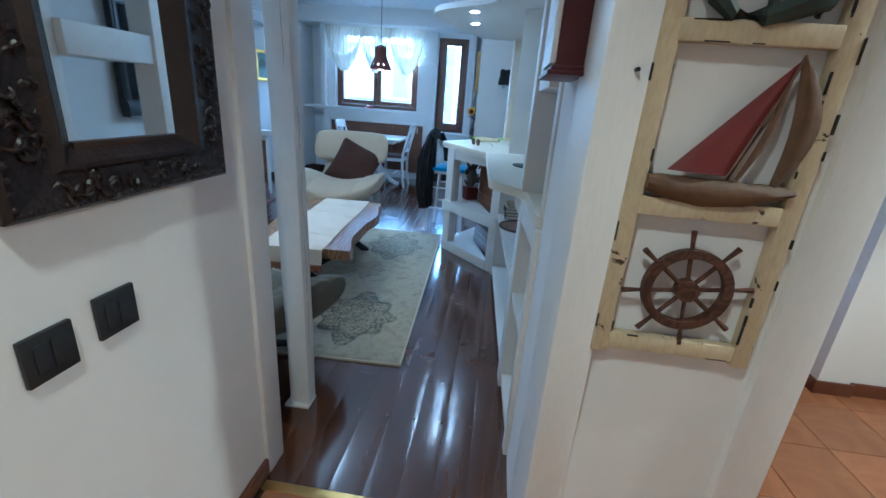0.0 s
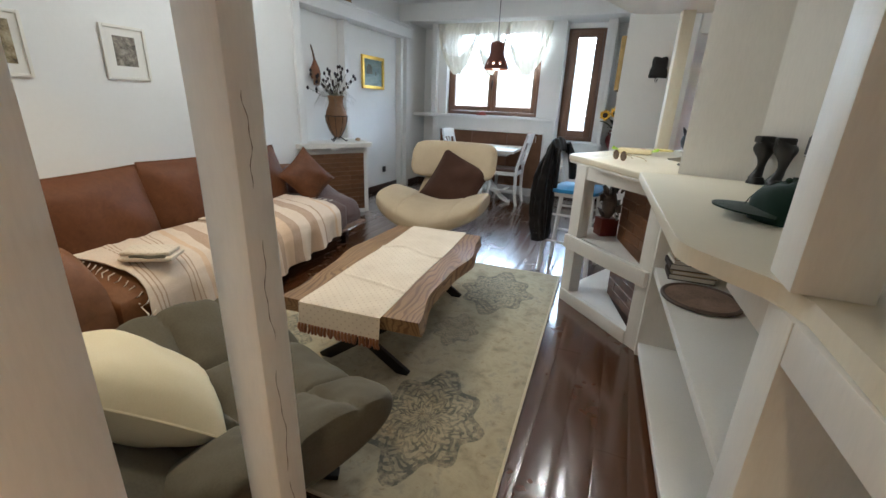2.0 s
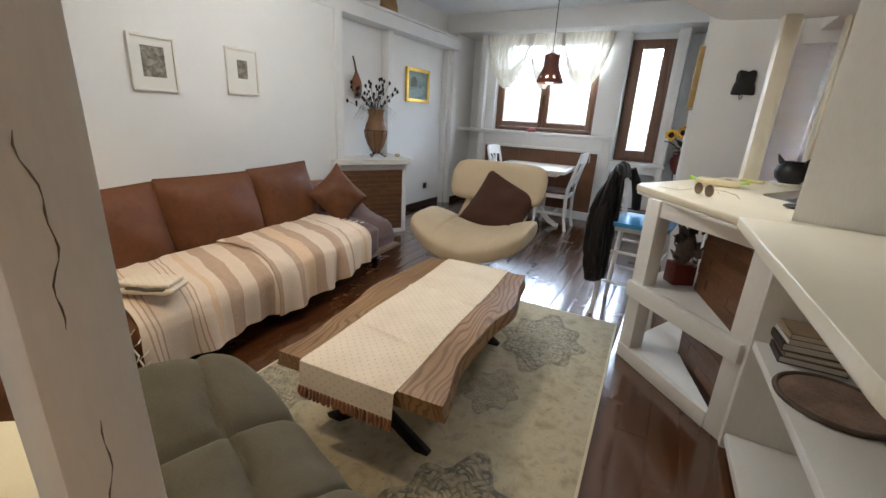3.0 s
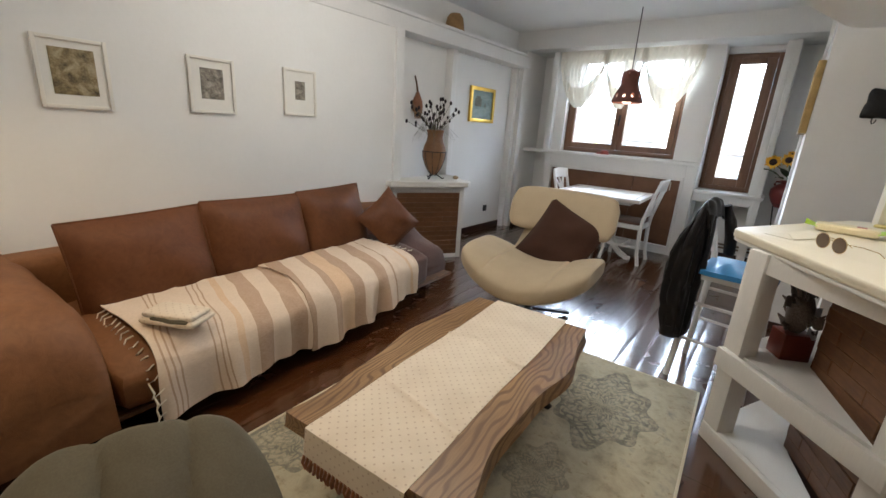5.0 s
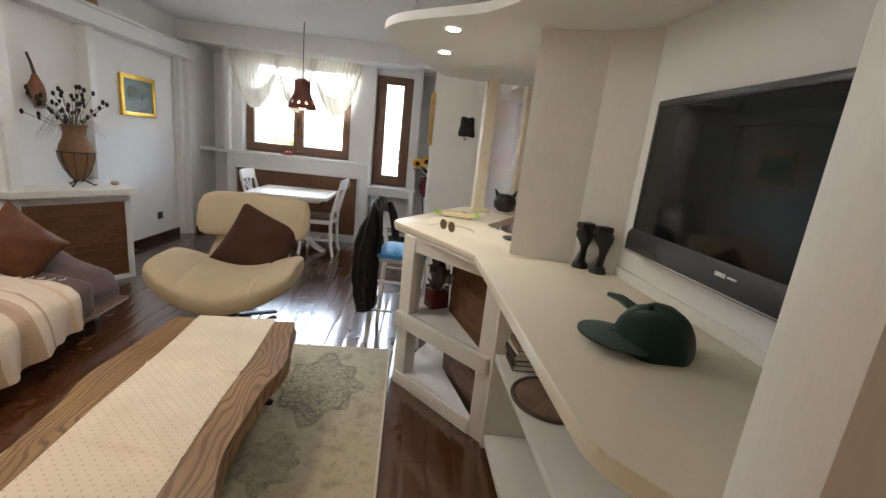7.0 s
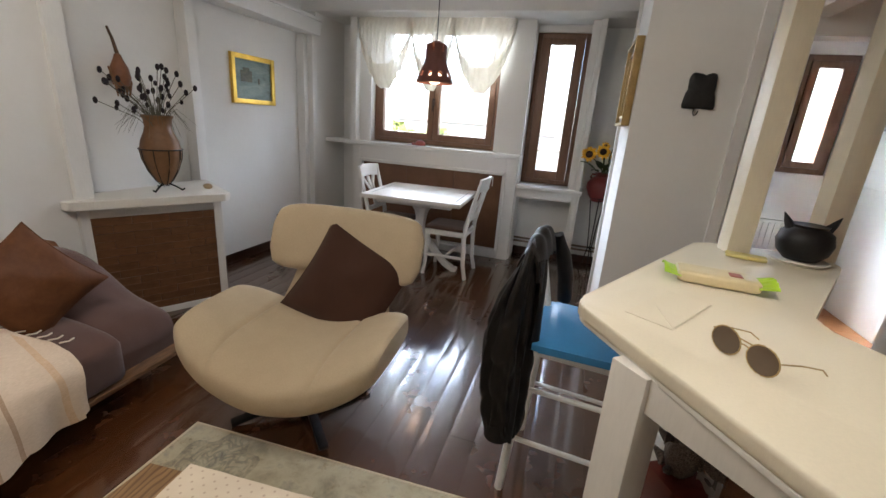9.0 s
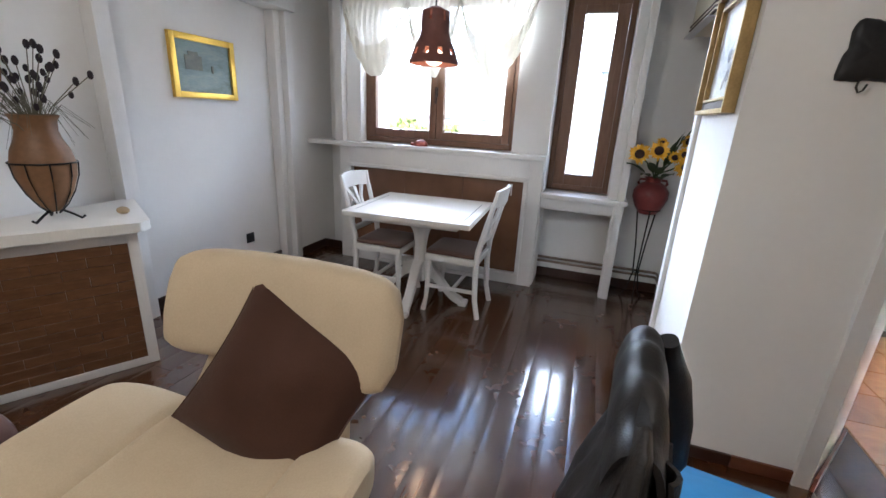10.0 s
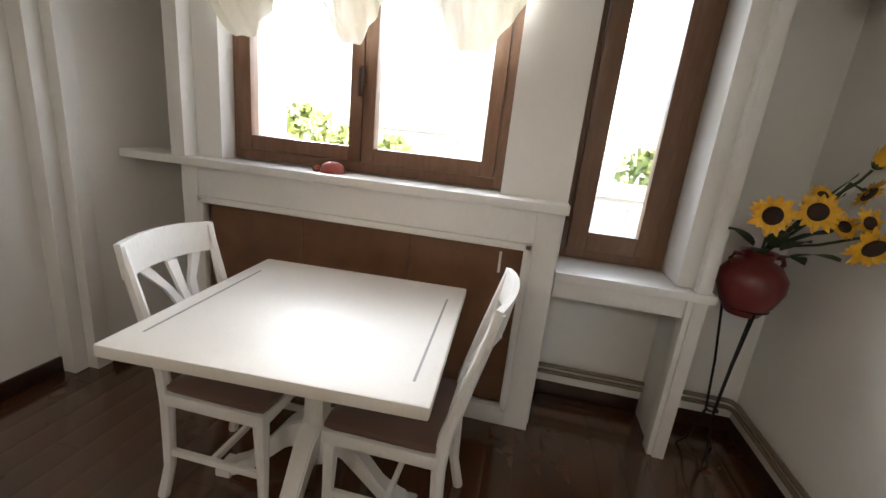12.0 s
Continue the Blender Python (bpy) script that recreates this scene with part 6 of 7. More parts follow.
plaque = thing("wall_plaque", "rough black metal plaque with a hook hung on the pillar", "wall decoration", (0.785, 5.948, 1.695))
rings = []
for h, grow in ((0.0, 1.0), (0.010, 1.0), (0.019, 0.93), (0.024, 0.72), (0.026, 0.40), (0.024, 0.10)):
    ring = []
    for k in range(48):
        a = 2 * math.pi * k / 48
        c, s = math.cos(a), math.sin(a)
        r = (abs(c / 0.072) ** 7 + abs(s / 0.094) ** 7) ** (-1 / 7) * (1 - 0.05 * math.cos(4 * a) + 0.07 * noise.noise(Vector((c * 3, s * 3, 4.0))) - 0.07 * math.exp(-((a - 1.45) / 0.16) ** 2)) * grow
        ring.append((r * c * (1 - 0.16 * s), -h - 0.004 * noise.noise(Vector((r * c * 60, h * 40, r * s * 60))), r * s))
    rings.append(ring)
part("plate", loft(B(), rings), IRON, plaque)
part("hook", tube(B(), [(-0.014, -0.010, -0.085), (-0.018, -0.014, -0.112), (-0.012, -0.020, -0.128), (-0.002, -0.024, -0.122), (0.004, -0.026, -0.102)], 0.0035, 8), IRON, plaque)


def socket(name, at, facing):
    s = thing(name, "square black wall socket", "socket", at, facing)
    part("plate", boxes((-0.042, 0.042, -0.010, 0, -0.042, 0.042), bevel=0.003), BLACKPLASTIC, s)
    part("insert", boxes((-0.026, 0.026, -0.014, -0.009, -0.026, 0.026), bevel=0.003), BLACKPLASTIC, s)


socket("wall_socket", (-2.79, 6.925, 0.305), 90)

# ---- mantel things ----
vase = thing("clay_vase", "tall brown clay amphora in an iron cradle", "vase", (-2.49, 5.38, 0.836), 20)
part("body", lathe(B(), [(0.018, 0.045), (0.05, 0.075), (0.088, 0.14), (0.115, 0.22), (0.122, 0.28), (0.110, 0.34), (0.088, 0.39), (0.078, 0.43), (0.082, 0.475), (0.095, 0.50), (0.088, 0.503), (0.072, 0.46), (0.05, 0.40)], 32), CLAY, vase)
for k in range(9):
    a = 2 * math.pi * k / 9
    pts = [(r * math.cos(a), r * math.sin(a), z) for r, z in ((0.02, 0.035), (0.055, 0.075), (0.092, 0.14), (0.119, 0.22), (0.126, 0.285))]
    part("cradle_rib", tube(B(), pts, 0.003, 6), BLACKMETAL, vase, "thin iron rib")
part("cradle_ring", tube(B(), [(0.127 * math.cos(q), 0.127 * math.sin(q), 0.285) for q in [k * math.pi / 12 for k in range(25)]], 0.004), BLACKMETAL, vase, "iron ring")
for k in range(3):
    a = 0.4 + 2.094 * k
    part("scroll_foot", tube(B(), [(0.02 * math.cos(a), 0.02 * math.sin(a), 0.055), (0.065 * math.cos(a), 0.065 * math.sin(a), 0.03), (0.10 * math.cos(a), 0.10 * math.sin(a), 0.006), (0.115 * math.cos(a), 0.115 * math.sin(a), 0.018)], 0.006), BLACKMETAL, vase, "curled iron foot")

random.seed(31)
bunch = thing("dried_thistles", "bunch of dark dried thistles standing in the clay vase", "dried flowers", (-2.49, 5.38, 1.20))
for k in range(34):
    a, lean = random.uniform(0, 6.283), random.uniform(0.03, 0.30) ** 1.0
    hgt = random.uniform(0.24, 0.46) - lean * 0.25
    top = Vector((min(lean * math.cos(a), 0.28), lean * 1.05 * math.sin(a), hgt))
    if -2.49 + top.x < -2.76:
        top.x = -0.26
    stem = part("stem", tube(B(), [(0, 0, 0), (top.x * 0.35, top.y * 0.35, hgt * 0.55), tuple(top)], 0.0022, 5), STALK, bunch)
    bud = ball(B(), tuple(top), 0.013, 0.013, 0.021, 8, 6)
    part("thistle_head", bud, THISTLE, stem, "dark dried head")
    if k % 2:
        q = top * 0.72 + Vector((random.uniform(-0.03, 0.03), random.uniform(-0.03, 0.03), 0.02))
        part("thistle_head", ball(B(), tuple(q), 0.011, 0.011, 0.017, 8, 6), THISTLE, stem, "dark dried head")
blades = B()
for k in range(46):
    a, r = random.uniform(0, 6.283), random.uniform(0.12, 0.26)
    c, s = math.cos(a), math.sin(a)
    up = random.uniform(0.10, 0.20)
    x1 = max(c * r, -0.25)
    pts = [(0, 0, 0.06), (x1 * 0.5, s * r * 0.5, 0.06 + up), (x1, s * r, 0.02 + up * random.uniform(-0.2, 0.7))]
    tube(blades, pts, [0.0018, 0.0014, 0.0006], 4)
tagged(part("grass_blade", blades, STALK, bunch, "fine dry grass"), kind="stuff")

pouch = thing("gourd_hanging", "brown gourd bottle with a neck hung on the wall", "wall decoration", (-2.74, 5.36, 1.50))
part("body", lathe(B(), [(0.004, 0.0), (0.045, 0.01), (0.060, 0.06), (0.050, 0.12), (0.028, 0.17), (0.018, 0.20), (0.004, 0.205)], 18), plain("rust_leather", (0.22, 0.085, 0.035), 0.5, grain=40, vary=0.3), pouch)
part("neck", tube(B(), [(0, 0, 0.20), (-0.01, -0.012, 0.29), (-0.02, -0.03, 0.36)], [0.012, 0.009, 0.007]), DRIFT, pouch)
for k in range(5):
    part("wrap", tube(B(), [(-0.02 + 0.01 * k, -0.055 + 0.02 * k, 0.12), (0.02, -0.05 + 0.024 * k, 0.03), (0.01, -0.04 + 0.02 * k, -0.06)], [0.006, 0.014, 0.004], 6), CLAY, pouch, "rust leather strap")
solid("stone", ball(B(), (0, 0, 0.018), 0.035, 0.028, 0.02), TANSTONE, "small tan stone on the mantel", "stone", at=(-2.37, 5.62, 0.835))
hat = thing("straw_hat", "brown straw hat lying on the beam ledge", "hat", (-2.675, 5.83, 2.362))
part("crown", lathe(B(), [(0.105, 0.0), (0.100, 0.06), (0.085, 0.13), (0.055, 0.165), (0.004, 0.172)], 24), STRAW, hat)
part("brim", lathe(B(), [(0.100, 0.004), (0.112, 0.006), (0.115, 0.0), (0.100, 0.0)], 24), STRAW, hat)

# ---- bar stool with jacket ----
def bar_stool():
    s = thing("bar_stool", "white wooden bar stool with a blue seat", "bar stool", (0.32, 4.775, 0), -6)
    bm = prism(B(), soft_outline([(-0.175, -0.225), (0.185, -0.205), (0.185, 0.205), (-0.175, 0.225)], 0.05, 5), 0.672, 0.700, 0.008)
    part("seat", bm, BLUE, s, "bright blue painted seat")
    part("seat_frame", boxes((-0.15, 0.15, -0.185, 0.185, 0.635, 0.672), bevel=0.004), FURN, s)
    for x, y in ((0.14, -0.165), (0.14, 0.165)):
        part("leg", bar(B(), (x, y, 0.64), (x * 1.32, y * 1.25, 0.0), 0.034, 0.034, (0, 1, 0), 0.004), FURN, s)
    for y in (-0.165, 0.165):
        part("back_leg", tube(B(), [(-0.205, y * 1.2, 0), (-0.165, y, 0.64), (-0.172, y, 0.72), (-0.225, y * 0.95, 1.0)], [0.018, 0.019, 0.018, 0.014], 8), FURN, s)
    for z, k in ((0.24, 1.22), (0.46, 1.10)):
        part("rung", tube(B(), [(0.14 * k + 0.01, -0.165 * k, z), (0.14 * k + 0.01, 0.165 * k, z)], 0.010), FURN, s)
        for y in (-0.165, 0.165):
            part("rung", tube(B(), [(-0.155 * k, y * k * 1.02, z + 0.03), (0.14 * k + 0.01, y * k, z + 0.03)], 0.010), FURN, s)
    for z in (0.80, 0.98):
        part("back_rail", bar(B(), (-0.185 - 0.13 * (z - 0.72), -0.155, z), (-0.185 - 0.13 * (z - 0.72), 0.155, z), 0.016, 0.055, bevel=0.004), FURN, s)


bar_stool()


def jacket():
    j = thing("leather_jacket", "black leather jacket hung over the stool back", "jacket", (0.115, 4.775, 0), -6)
    levels = ((1.055, 0.0, -0.09, 0.012, 0.095), (1.035, 0.0, -0.10, 0.022, 0.118), (0.97, -0.010, -0.125, 0.036, 0.122), (0.88, -0.026, -0.145, 0.058, 0.118), (0.76, -0.038, -0.155, 0.078, 0.112), (0.62, -0.042, -0.16, 0.088, 0.106),
              (0.50, -0.036, -0.16, 0.086, 0.100), (0.40, -0.028, -0.16, 0.078, 0.094), (0.32, -0.020, -0.16, 0.068, 0.086), (0.278, -0.015, -0.16, 0.058, 0.078))
    rings = []
    for k in range(73):
        u = k / 72 * (len(levels) - 1)
        i = min(int(u), len(levels) - 2)
        f = u - i
        z, cx, cy, hx, hy = (a * (1 - f) + b * f for a, b in zip(levels[i], levels[i + 1]))
        ring = []
        for q in range(88):
            a = 2 * math.pi * q / 88
            c, s = math.cos(a), math.sin(a)
            deep = min(1.0, (1.045 - z) / 0.12)
            crease = 1 - min(1.0, abs(noise.noise(Vector((c * 1.7 + 3, s * 1.7 + z * 2.2, z * 5)))) * 4)
            pleat = math.sin(5 * a + 2.2 * z)
            fold = 1 + deep * (0.10 * math.copysign(abs(pleat) ** 0.7, pleat) + 0.05 * math.sin(11 * a - 7 * z) - 0.11 * crease ** 2 + 0.06 * noise.noise(Vector((c * 4, s * 4, z * 14))))
            ring.append((cx + hx * fold * math.copysign(abs(c) ** 0.8, c), cy + hy * fold * math.copysign(abs(s) ** 0.8, s), z + 0.012 * math.sin(3 * a) * (1 - deep * 0.4)))
        rings.append(ring)
    part("body", loft(B(), rings), JACKET, j)

    def arch(u, v):
        y = -0.20 + 0.40 * u
        a = math.pi * v
        return (-0.034 + 0.034 * (1 - math.cos(a)), y, 1.035 + 0.034 * math.sin(a) - 0.05 * (2 * u - 1) ** 2 + 0.007 * math.sin(24 * u + 3 * v) - 0.055 * (abs(math.cos(a)) ** 3))

    part("collar", sheet(B(), arch, 36, 14, 0.010), JACKET, j, "worn leather collar folded over the rail")

    def lapel(u, v):
        return (0.034 + 0.020 * v + 0.012 * math.sin(7 * u + 4 * v), -0.205 + 0.11 * u * (1 - 0.35 * v), 1.01 - 0.33 * v - 0.02 * u)

    part("lapel", sheet(B(), lapel, 10, 20, 0.007), JACKET, j)
    pts = [(0.045, 0.16, 1.03), (0.075, 0.185, 0.94), (0.095, 0.190, 0.84), (0.100, 0.186, 0.745), (0.100, 0.185, 0.73)]
    bm = tube(B(), pts, [0.022, 0.034, 0.036, 0.032, 0.026], 20)
    for v in bm.verts:
        n = noise.noise(Vector((v.co.x * 16, v.co.y * 16, v.co.z * 22)))
        v.co += Vector((n, n, 0)) * 0.014
    part("sleeve", bm, JACKET, j)
    part("cuff", tube(B(), [(-0.035, -0.19, 0.33), (-0.032, -0.19, 0.262)], [0.056, 0.053], 18), JACKET, j, "folded sleeve cuff")


jacket()

# ---- television and counter things ----
def prism_side(half):
    """Lower lip of the television: a bar with a sloping face."""
    bm = B()
    loft(bm, [[(-0.056, y, 0.0), (-0.070, y, 0.003), (-0.072, y, 0.014), (-0.071, y, 0.072), (-0.060, y, 0.090), (-0.056, y, 0.090)] for y in (-half + 0.004, half - 0.004)])
    return bm


tv = thing("television", "flat black television on the counter wall", "television", (1.353, 2.81, 1.15), 3.2)
part("bezel", rounded_block(-0.058, -0.01, -0.50, 0.50, 0.0, 0.575, 0.012), TVPLASTIC, tv)
part("bezel_step", boxes((-0.062, -0.056, -0.486, 0.486, 0.547, 0.564), (-0.062, -0.056, -0.486, -0.466, 0.092, 0.547), (-0.062, -0.056, 0.466, 0.486, 0.092, 0.547), bevel=0.002), TVPLASTIC, tv)
part("screen", boxes((-0.0605, -0.056, -0.465, 0.465, 0.094, 0.546)), SCREEN, tv, "dark glossy screen")
part("lower_strip", prism_side(0.50), TVPLASTIC, tv)
part("silver_line", boxes((-0.0725, -0.067, -0.495, 0.495, 0.006, 0.011)), SILVER, tv, "thin silver edge")
part("badge", boxes((-0.0735, -0.069, -0.035, 0.005, 0.052, 0.064), (-0.0735, -0.069, -0.075, -0.042, 0.055, 0.061), bevel=0.001), SILVER, tv, "small silver badge")
part("wall_plate", boxes((-0.012, 0.001, -0.15, 0.15, 0.15, 0.42)), BLACKMETAL, tv)

for x, y, turn, lean in ((1.180, 3.535, 20, 0.012), (1.235, 3.462, 2, 0.020)):
    fig = thing("black_figure", "small black carved wooden figure, narrow in the waist", "figurine", (x, y, 1.004), turn, "carved figures")
    part("base", lathe(B(), [(0.004, 0), (0.037, 0), (0.036, 0.010), (0.027, 0.030), (0.004, 0.032)], 14), BLACKFIG, fig)
    rings = []
    for k in range(15):
        t = k / 14
        r = 0.016 + 0.013 * max(0.0, 1 - t / 0.3) + 0.028 * math.exp(-((t - 0.80) / 0.24) ** 2)
        rings.append([((r * (1 + 0.10 * math.sin(3 * a + 9 * t))) * math.cos(a) + lean * math.sin(math.pi * t) - lean * 0.5, 0.75 * r * math.sin(a), 0.024 + 0.172 * t + 0.005 * math.sin(2 * a) * t) for a in [2 * math.pi * q / 14 for q in range(14)]])
    part("body", loft(B(), rings), BLACKFIG, fig)
    part("top", boxes((-0.040, 0.030, -0.024, 0.024, 0.180, 0.210), bevel=0.009), BLACKFIG, fig)

cap = thing("green_cap", "dark green cloth cap lying on the counter", "cap", (1.085, 2.71, 1.004), 176)
crown = B()
rings = []
for k in range(12):
    t = k / 11
    r = math.cos(t * math.pi / 2) ** 0.62
    ring = []
    for a in [2 * math.pi * q / 32 for q in range(32)]:
        lean = 0.020 * t
        crease = 0.004 * math.sin(3 * a + 1) * math.sin(math.pi * t) + 0.003 * math.sin(7 * a + 4 * t)
        ring.append(((0.104 * r + crease) * math.cos(a) + lean, (0.094 * r + crease) * math.sin(a), 0.118 * math.sin(t * math.pi / 2) ** 0.95 * (1 - 0.10 * math.cos(a)) + 0.003 * math.sin(5 * a) * (1 - t)))
    rings.append(ring)
loft(crown, rings)
part("crown", crown, GREENCLOTH, cap)


def visor(u, v):
    a = -1.15 + 2.3 * u
    r0, r1 = 0.092, 0.098 + 0.086 * math.cos(a * 1.34)
    r = r0 + (r1 - r0) * v
    return (0.01 + r * math.cos(a) * 1.04, 0.98 * r * math.sin(a), 0.022 - 0.006 * v + 0.014 * (1 - (2 * u - 1) ** 2))


part("visor", sheet(B(), visor, 20, 6, 0.005), GREENCLOTH, cap)
part("strap", tube(B(), [(-0.02, -0.088, 0.045), (0.0, -0.14, 0.062), (0.015, -0.20, 0.068), (0.03, -0.27, 0.058)], [0.014, 0.015, 0.014, 0.008], 8), GREENCLOTH, cap)
part("seam", tube(B(), [(0.112 * math.cos(0.25 * k) + 0.012, 0.0, 0.118 * math.sin(0.25 * k) + 0.001) for k in range(1, 12)], 0.0015, 5), GREENCLOTH, cap)
part("button", ball(B(), (0.028, 0, 0.118), 0.009), GREENCLOTH, cap)

board = thing("round_board", "round mosaic board with a dark rim on the shelf", "serving board", (1.015, 3.17, 0.537))
part("disc", lathe(B(), [(0.004, 0), (0.150, 0), (0.150, 0.010), (0.004, 0.010)], 36), BOARD, board)
part("rim", tube(B(), [(0.150 * math.cos(q), 0.150 * math.sin(q), 0.008) for q in [k * math.pi / 18 for k in range(37)]], 0.009), BOARDRIM, board)
random.seed(5)
for k, (dx, hgt, mat) in enumerate(((0.0, 0.028, BOOKDARK), (0.008, 0.022, BOOKTAN), (-0.006, 0.030, BOOKDARK), (0.004, 0.018, PAPER), (0.01, 0.024, BOOKTAN))):
    z = 0.536 + sum((0.028, 0.022, 0.030, 0.018, 0.024)[:k])
    bk = thing("book", "book in a stack on the shelf", "book", (1.0 + dx, 3.45, z), random.uniform(-8, 8), "stacked books")
    part("cover", boxes((-0.10, 0.10, -0.07, 0.07, 0.0, 0.003), (-0.10, 0.10, -0.07, 0.07, hgt - 0.004, hgt - 0.001), (-0.10, -0.097, -0.07, 0.07, 0, hgt - 0.001)), mat, bk)
    part("page_block", boxes((-0.096, 0.096, -0.066, 0.066, 0.003, hgt - 0.004)), PAPER, bk)

# ---- things on and under the bar ----
pack = thing("snack_pack", "clear and lime green snack wrapper on the bar", "packet", (0.682, 4.668, 1.001), -6)
part("tray", rounded_block(-0.115, 0.115, -0.055, 0.055, 0.002, 0.040, 0.012), CREAMFOIL, pack, "cream wafer tray")
for s in (-1, 1):
    def wing(u, v, s=s):
        return (s * (0.105 + 0.05 * v), -0.065 + 0.13 * u, 0.024 + 0.022 * v * math.sin(2.6 * u + 0.3) + 0.004 * math.sin(30 * u) * v)
    part("wrapper_end", sheet(B(), wing, 14, 5, 0.0015), LIME, pack, "crimped lime green end")
part("band", rounded_block(0.03, 0.07, -0.030, 0.020, 0.030, 0.0415, 0.006), RED, pack, "red printed patch")

glasses = thing("sunglasses", "thin gold framed sunglasses with brown lenses", "sunglasses", (0.588, 4.12, 1.001), -58)
LENS = plain("brown_lens", (0.11, 0.075, 0.05), 0.08, grain=30, vary=0.1, bump=0)
for s in (-1, 1):
    part("lens", ball(B(), (s * 0.042, 0, 0.031), 0.034, 0.003, 0.030, 18, 8), LENS, glasses, "brown tinted lens")
    part("rim", tube(B(), [(s * 0.042 + 0.0345 * math.cos(q), 0, 0.031 + 0.0305 * math.sin(q)) for q in [k * math.pi / 9 for k in range(19)]], 0.0015, 6), OLDGOLD, glasses)
    part("temple", tube(B(), [(s * 0.077, 0, 0.044), (s * 0.080, 0.05, 0.038), (s * 0.078, 0.115, 0.022), (s * 0.074, 0.142, 0.003)], 0.0016, 6), OLDGOLD, glasses)
part("bridge", tube(B(), [(-0.010, 0, 0.040), (0, -0.002, 0.043), (0.010, 0, 0.040)], 0.0015, 6), OLDGOLD, glasses)
part("brow_bar", tube(B(), [(-0.014, 0, 0.050), (0.014, 0, 0.050)], 0.0015, 6), OLDGOLD, glasses)
slip = thing("paper_slip", "folded cream paper slip on the bar", "paper", (0.50, 4.37, 1.001), 58)
part("sheet", boxes((-0.135, 0.135, -0.06, 0.06, 0, 0.0012)), CREAM, slip)
part("folded_flap", prism(B(), [(-0.130, -0.058), (0.120, -0.058), (-0.020, 0.030)], 0.0016, 0.0030), CREAM, slip, "folded over corner")
solid("yellow_sponge", rounded_block(-0.07, 0.07, -0.03, 0.03, 0, 0.016, 0.006), plain("pale_yellow_box", (0.70, 0.60, 0.24), 0.6, grain=60), "pale yellow flat packet beside the post", "packet", at=(0.90, 5.085, 1.001), turn=-15)
solid("black_pouch", ball(B(), (0, 0, 0.012), 0.065, 0.036, 0.013, 18, 8), BLACKPLASTIC, "small black pouch on the bar", "pouch", at=(0.965, 4.02, 1.001), turn=-20)
cat = thing("iron_pot", "black cast pot with pointed ears on a pale saucer", "pot", (1.105, 5.15, 1.0))
part("saucer", lathe(B(), [(0.004, 0), (0.085, 0), (0.10, 0.012), (0.096, 0.016), (0.004, 0.006)], 28), WHITEFRAME, cat, "pale round saucer")
part("pot", lathe(B(), [(0.004, 0.012), (0.055, 0.014), (0.085, 0.045), (0.095, 0.085), (0.085, 0.125), (0.06, 0.145), (0.064, 0.155), (0.004, 0.152)], 28), IRON, cat)
for s in (-1, 1):
    part("ear", tube(B(), [(s * 0.055, 0, 0.13), (s * 0.078, 0, 0.165), (s * 0.095, 0, 0.195)], [0.022, 0.013, 0.002], 8), IRON, cat)

ship = thing("carved_twig_ship", "dark carved wooden ship ornament with foil sails under the bar", "ornament", (0.575, 4.225, 0.484), 30)
part("red_box", boxes((-0.06, 0.06, -0.05, 0.05, 0, 0.12), bevel=0.003), plain("dark_red_box", (0.13, 0.022, 0.014), 0.3), ship, "dark red glossy box")
random.seed(77)
FOIL = plain("dull_foil", (0.42, 0.40, 0.38), 0.28, 0.7, grain=60, vary=0.4, bump=0.5, dist=0.004)
for k in range(26):
    p = Vector((random.uniform(-0.05, 0.05), random.uniform(-0.05, 0.05), random.uniform(0.11, 0.30)))
    q = p + Vector((random.uniform(-0.05, 0.05), random.uniform(-0.05, 0.05), random.uniform(0.04, 0.11)))
    part("twig", tube(B(), [p, (p + q) / 2 + Vector((random.uniform(-0.015, 0.015), 0, 0)), q], [0.007, 0.013, 0.003], 6), BASKET, ship)
for k in range(9):
    c = Vector((random.uniform(-0.05, 0.05), random.uniform(-0.055, 0.03), 0.14 + 0.028 * k))
    a, w, h = random.uniform(0, 6.28), random.uniform(0.025, 0.045), random.uniform(0.03, 0.055)

    def foil(u, v, c=c, a=a, w=w, h=h):
        x = (u - 0.5) * 2 * w
        return (c.x + x * math.cos(a), c.y + x * math.sin(a) + 0.02 * math.sin(3 * u) * v, c.z + h * (v - 0.5) + 0.008 * math.sin(7 * u))
    part("sail", sheet(B(), foil, 6, 5, 0.002), FOIL if k % 3 == 0 else BASKET, ship, "curled dull sail")
part("hull", ball(B(), (0, 0, 0.21), 0.050, 0.045, 0.10, 12, 8), BASKET, ship)

# ---- hall things ----
OLDWOOD = plain("dark_bead", (0.045, 0.024, 0.013), 0.35, 0.3, grain=90, vary=0.4)
mirror = thing("wall_mirror", "large wall mirror in a carved dark wooden frame", "mirror", (0.069, 0.975, 1.508), 90)
OUTER, INNER = (-0.255, 0.262, -0.375, 0.37), (-0.122, 0.122, -0.270, 0.250)
PROFILE = ((0.0, 0.0), (0.0, 0.026), (0.07, 0.034), (0.14, 0.030), (0.60, 0.033), (0.66, 0.040), (0.74, 0.041), (0.80, 0.034), (1.0, 0.014), (1.0, 0.0))


def corner(b, k):
    return Vector((b[0] if k in (0, 3) else b[1], 0, b[2] if k in (0, 1) else b[3]))


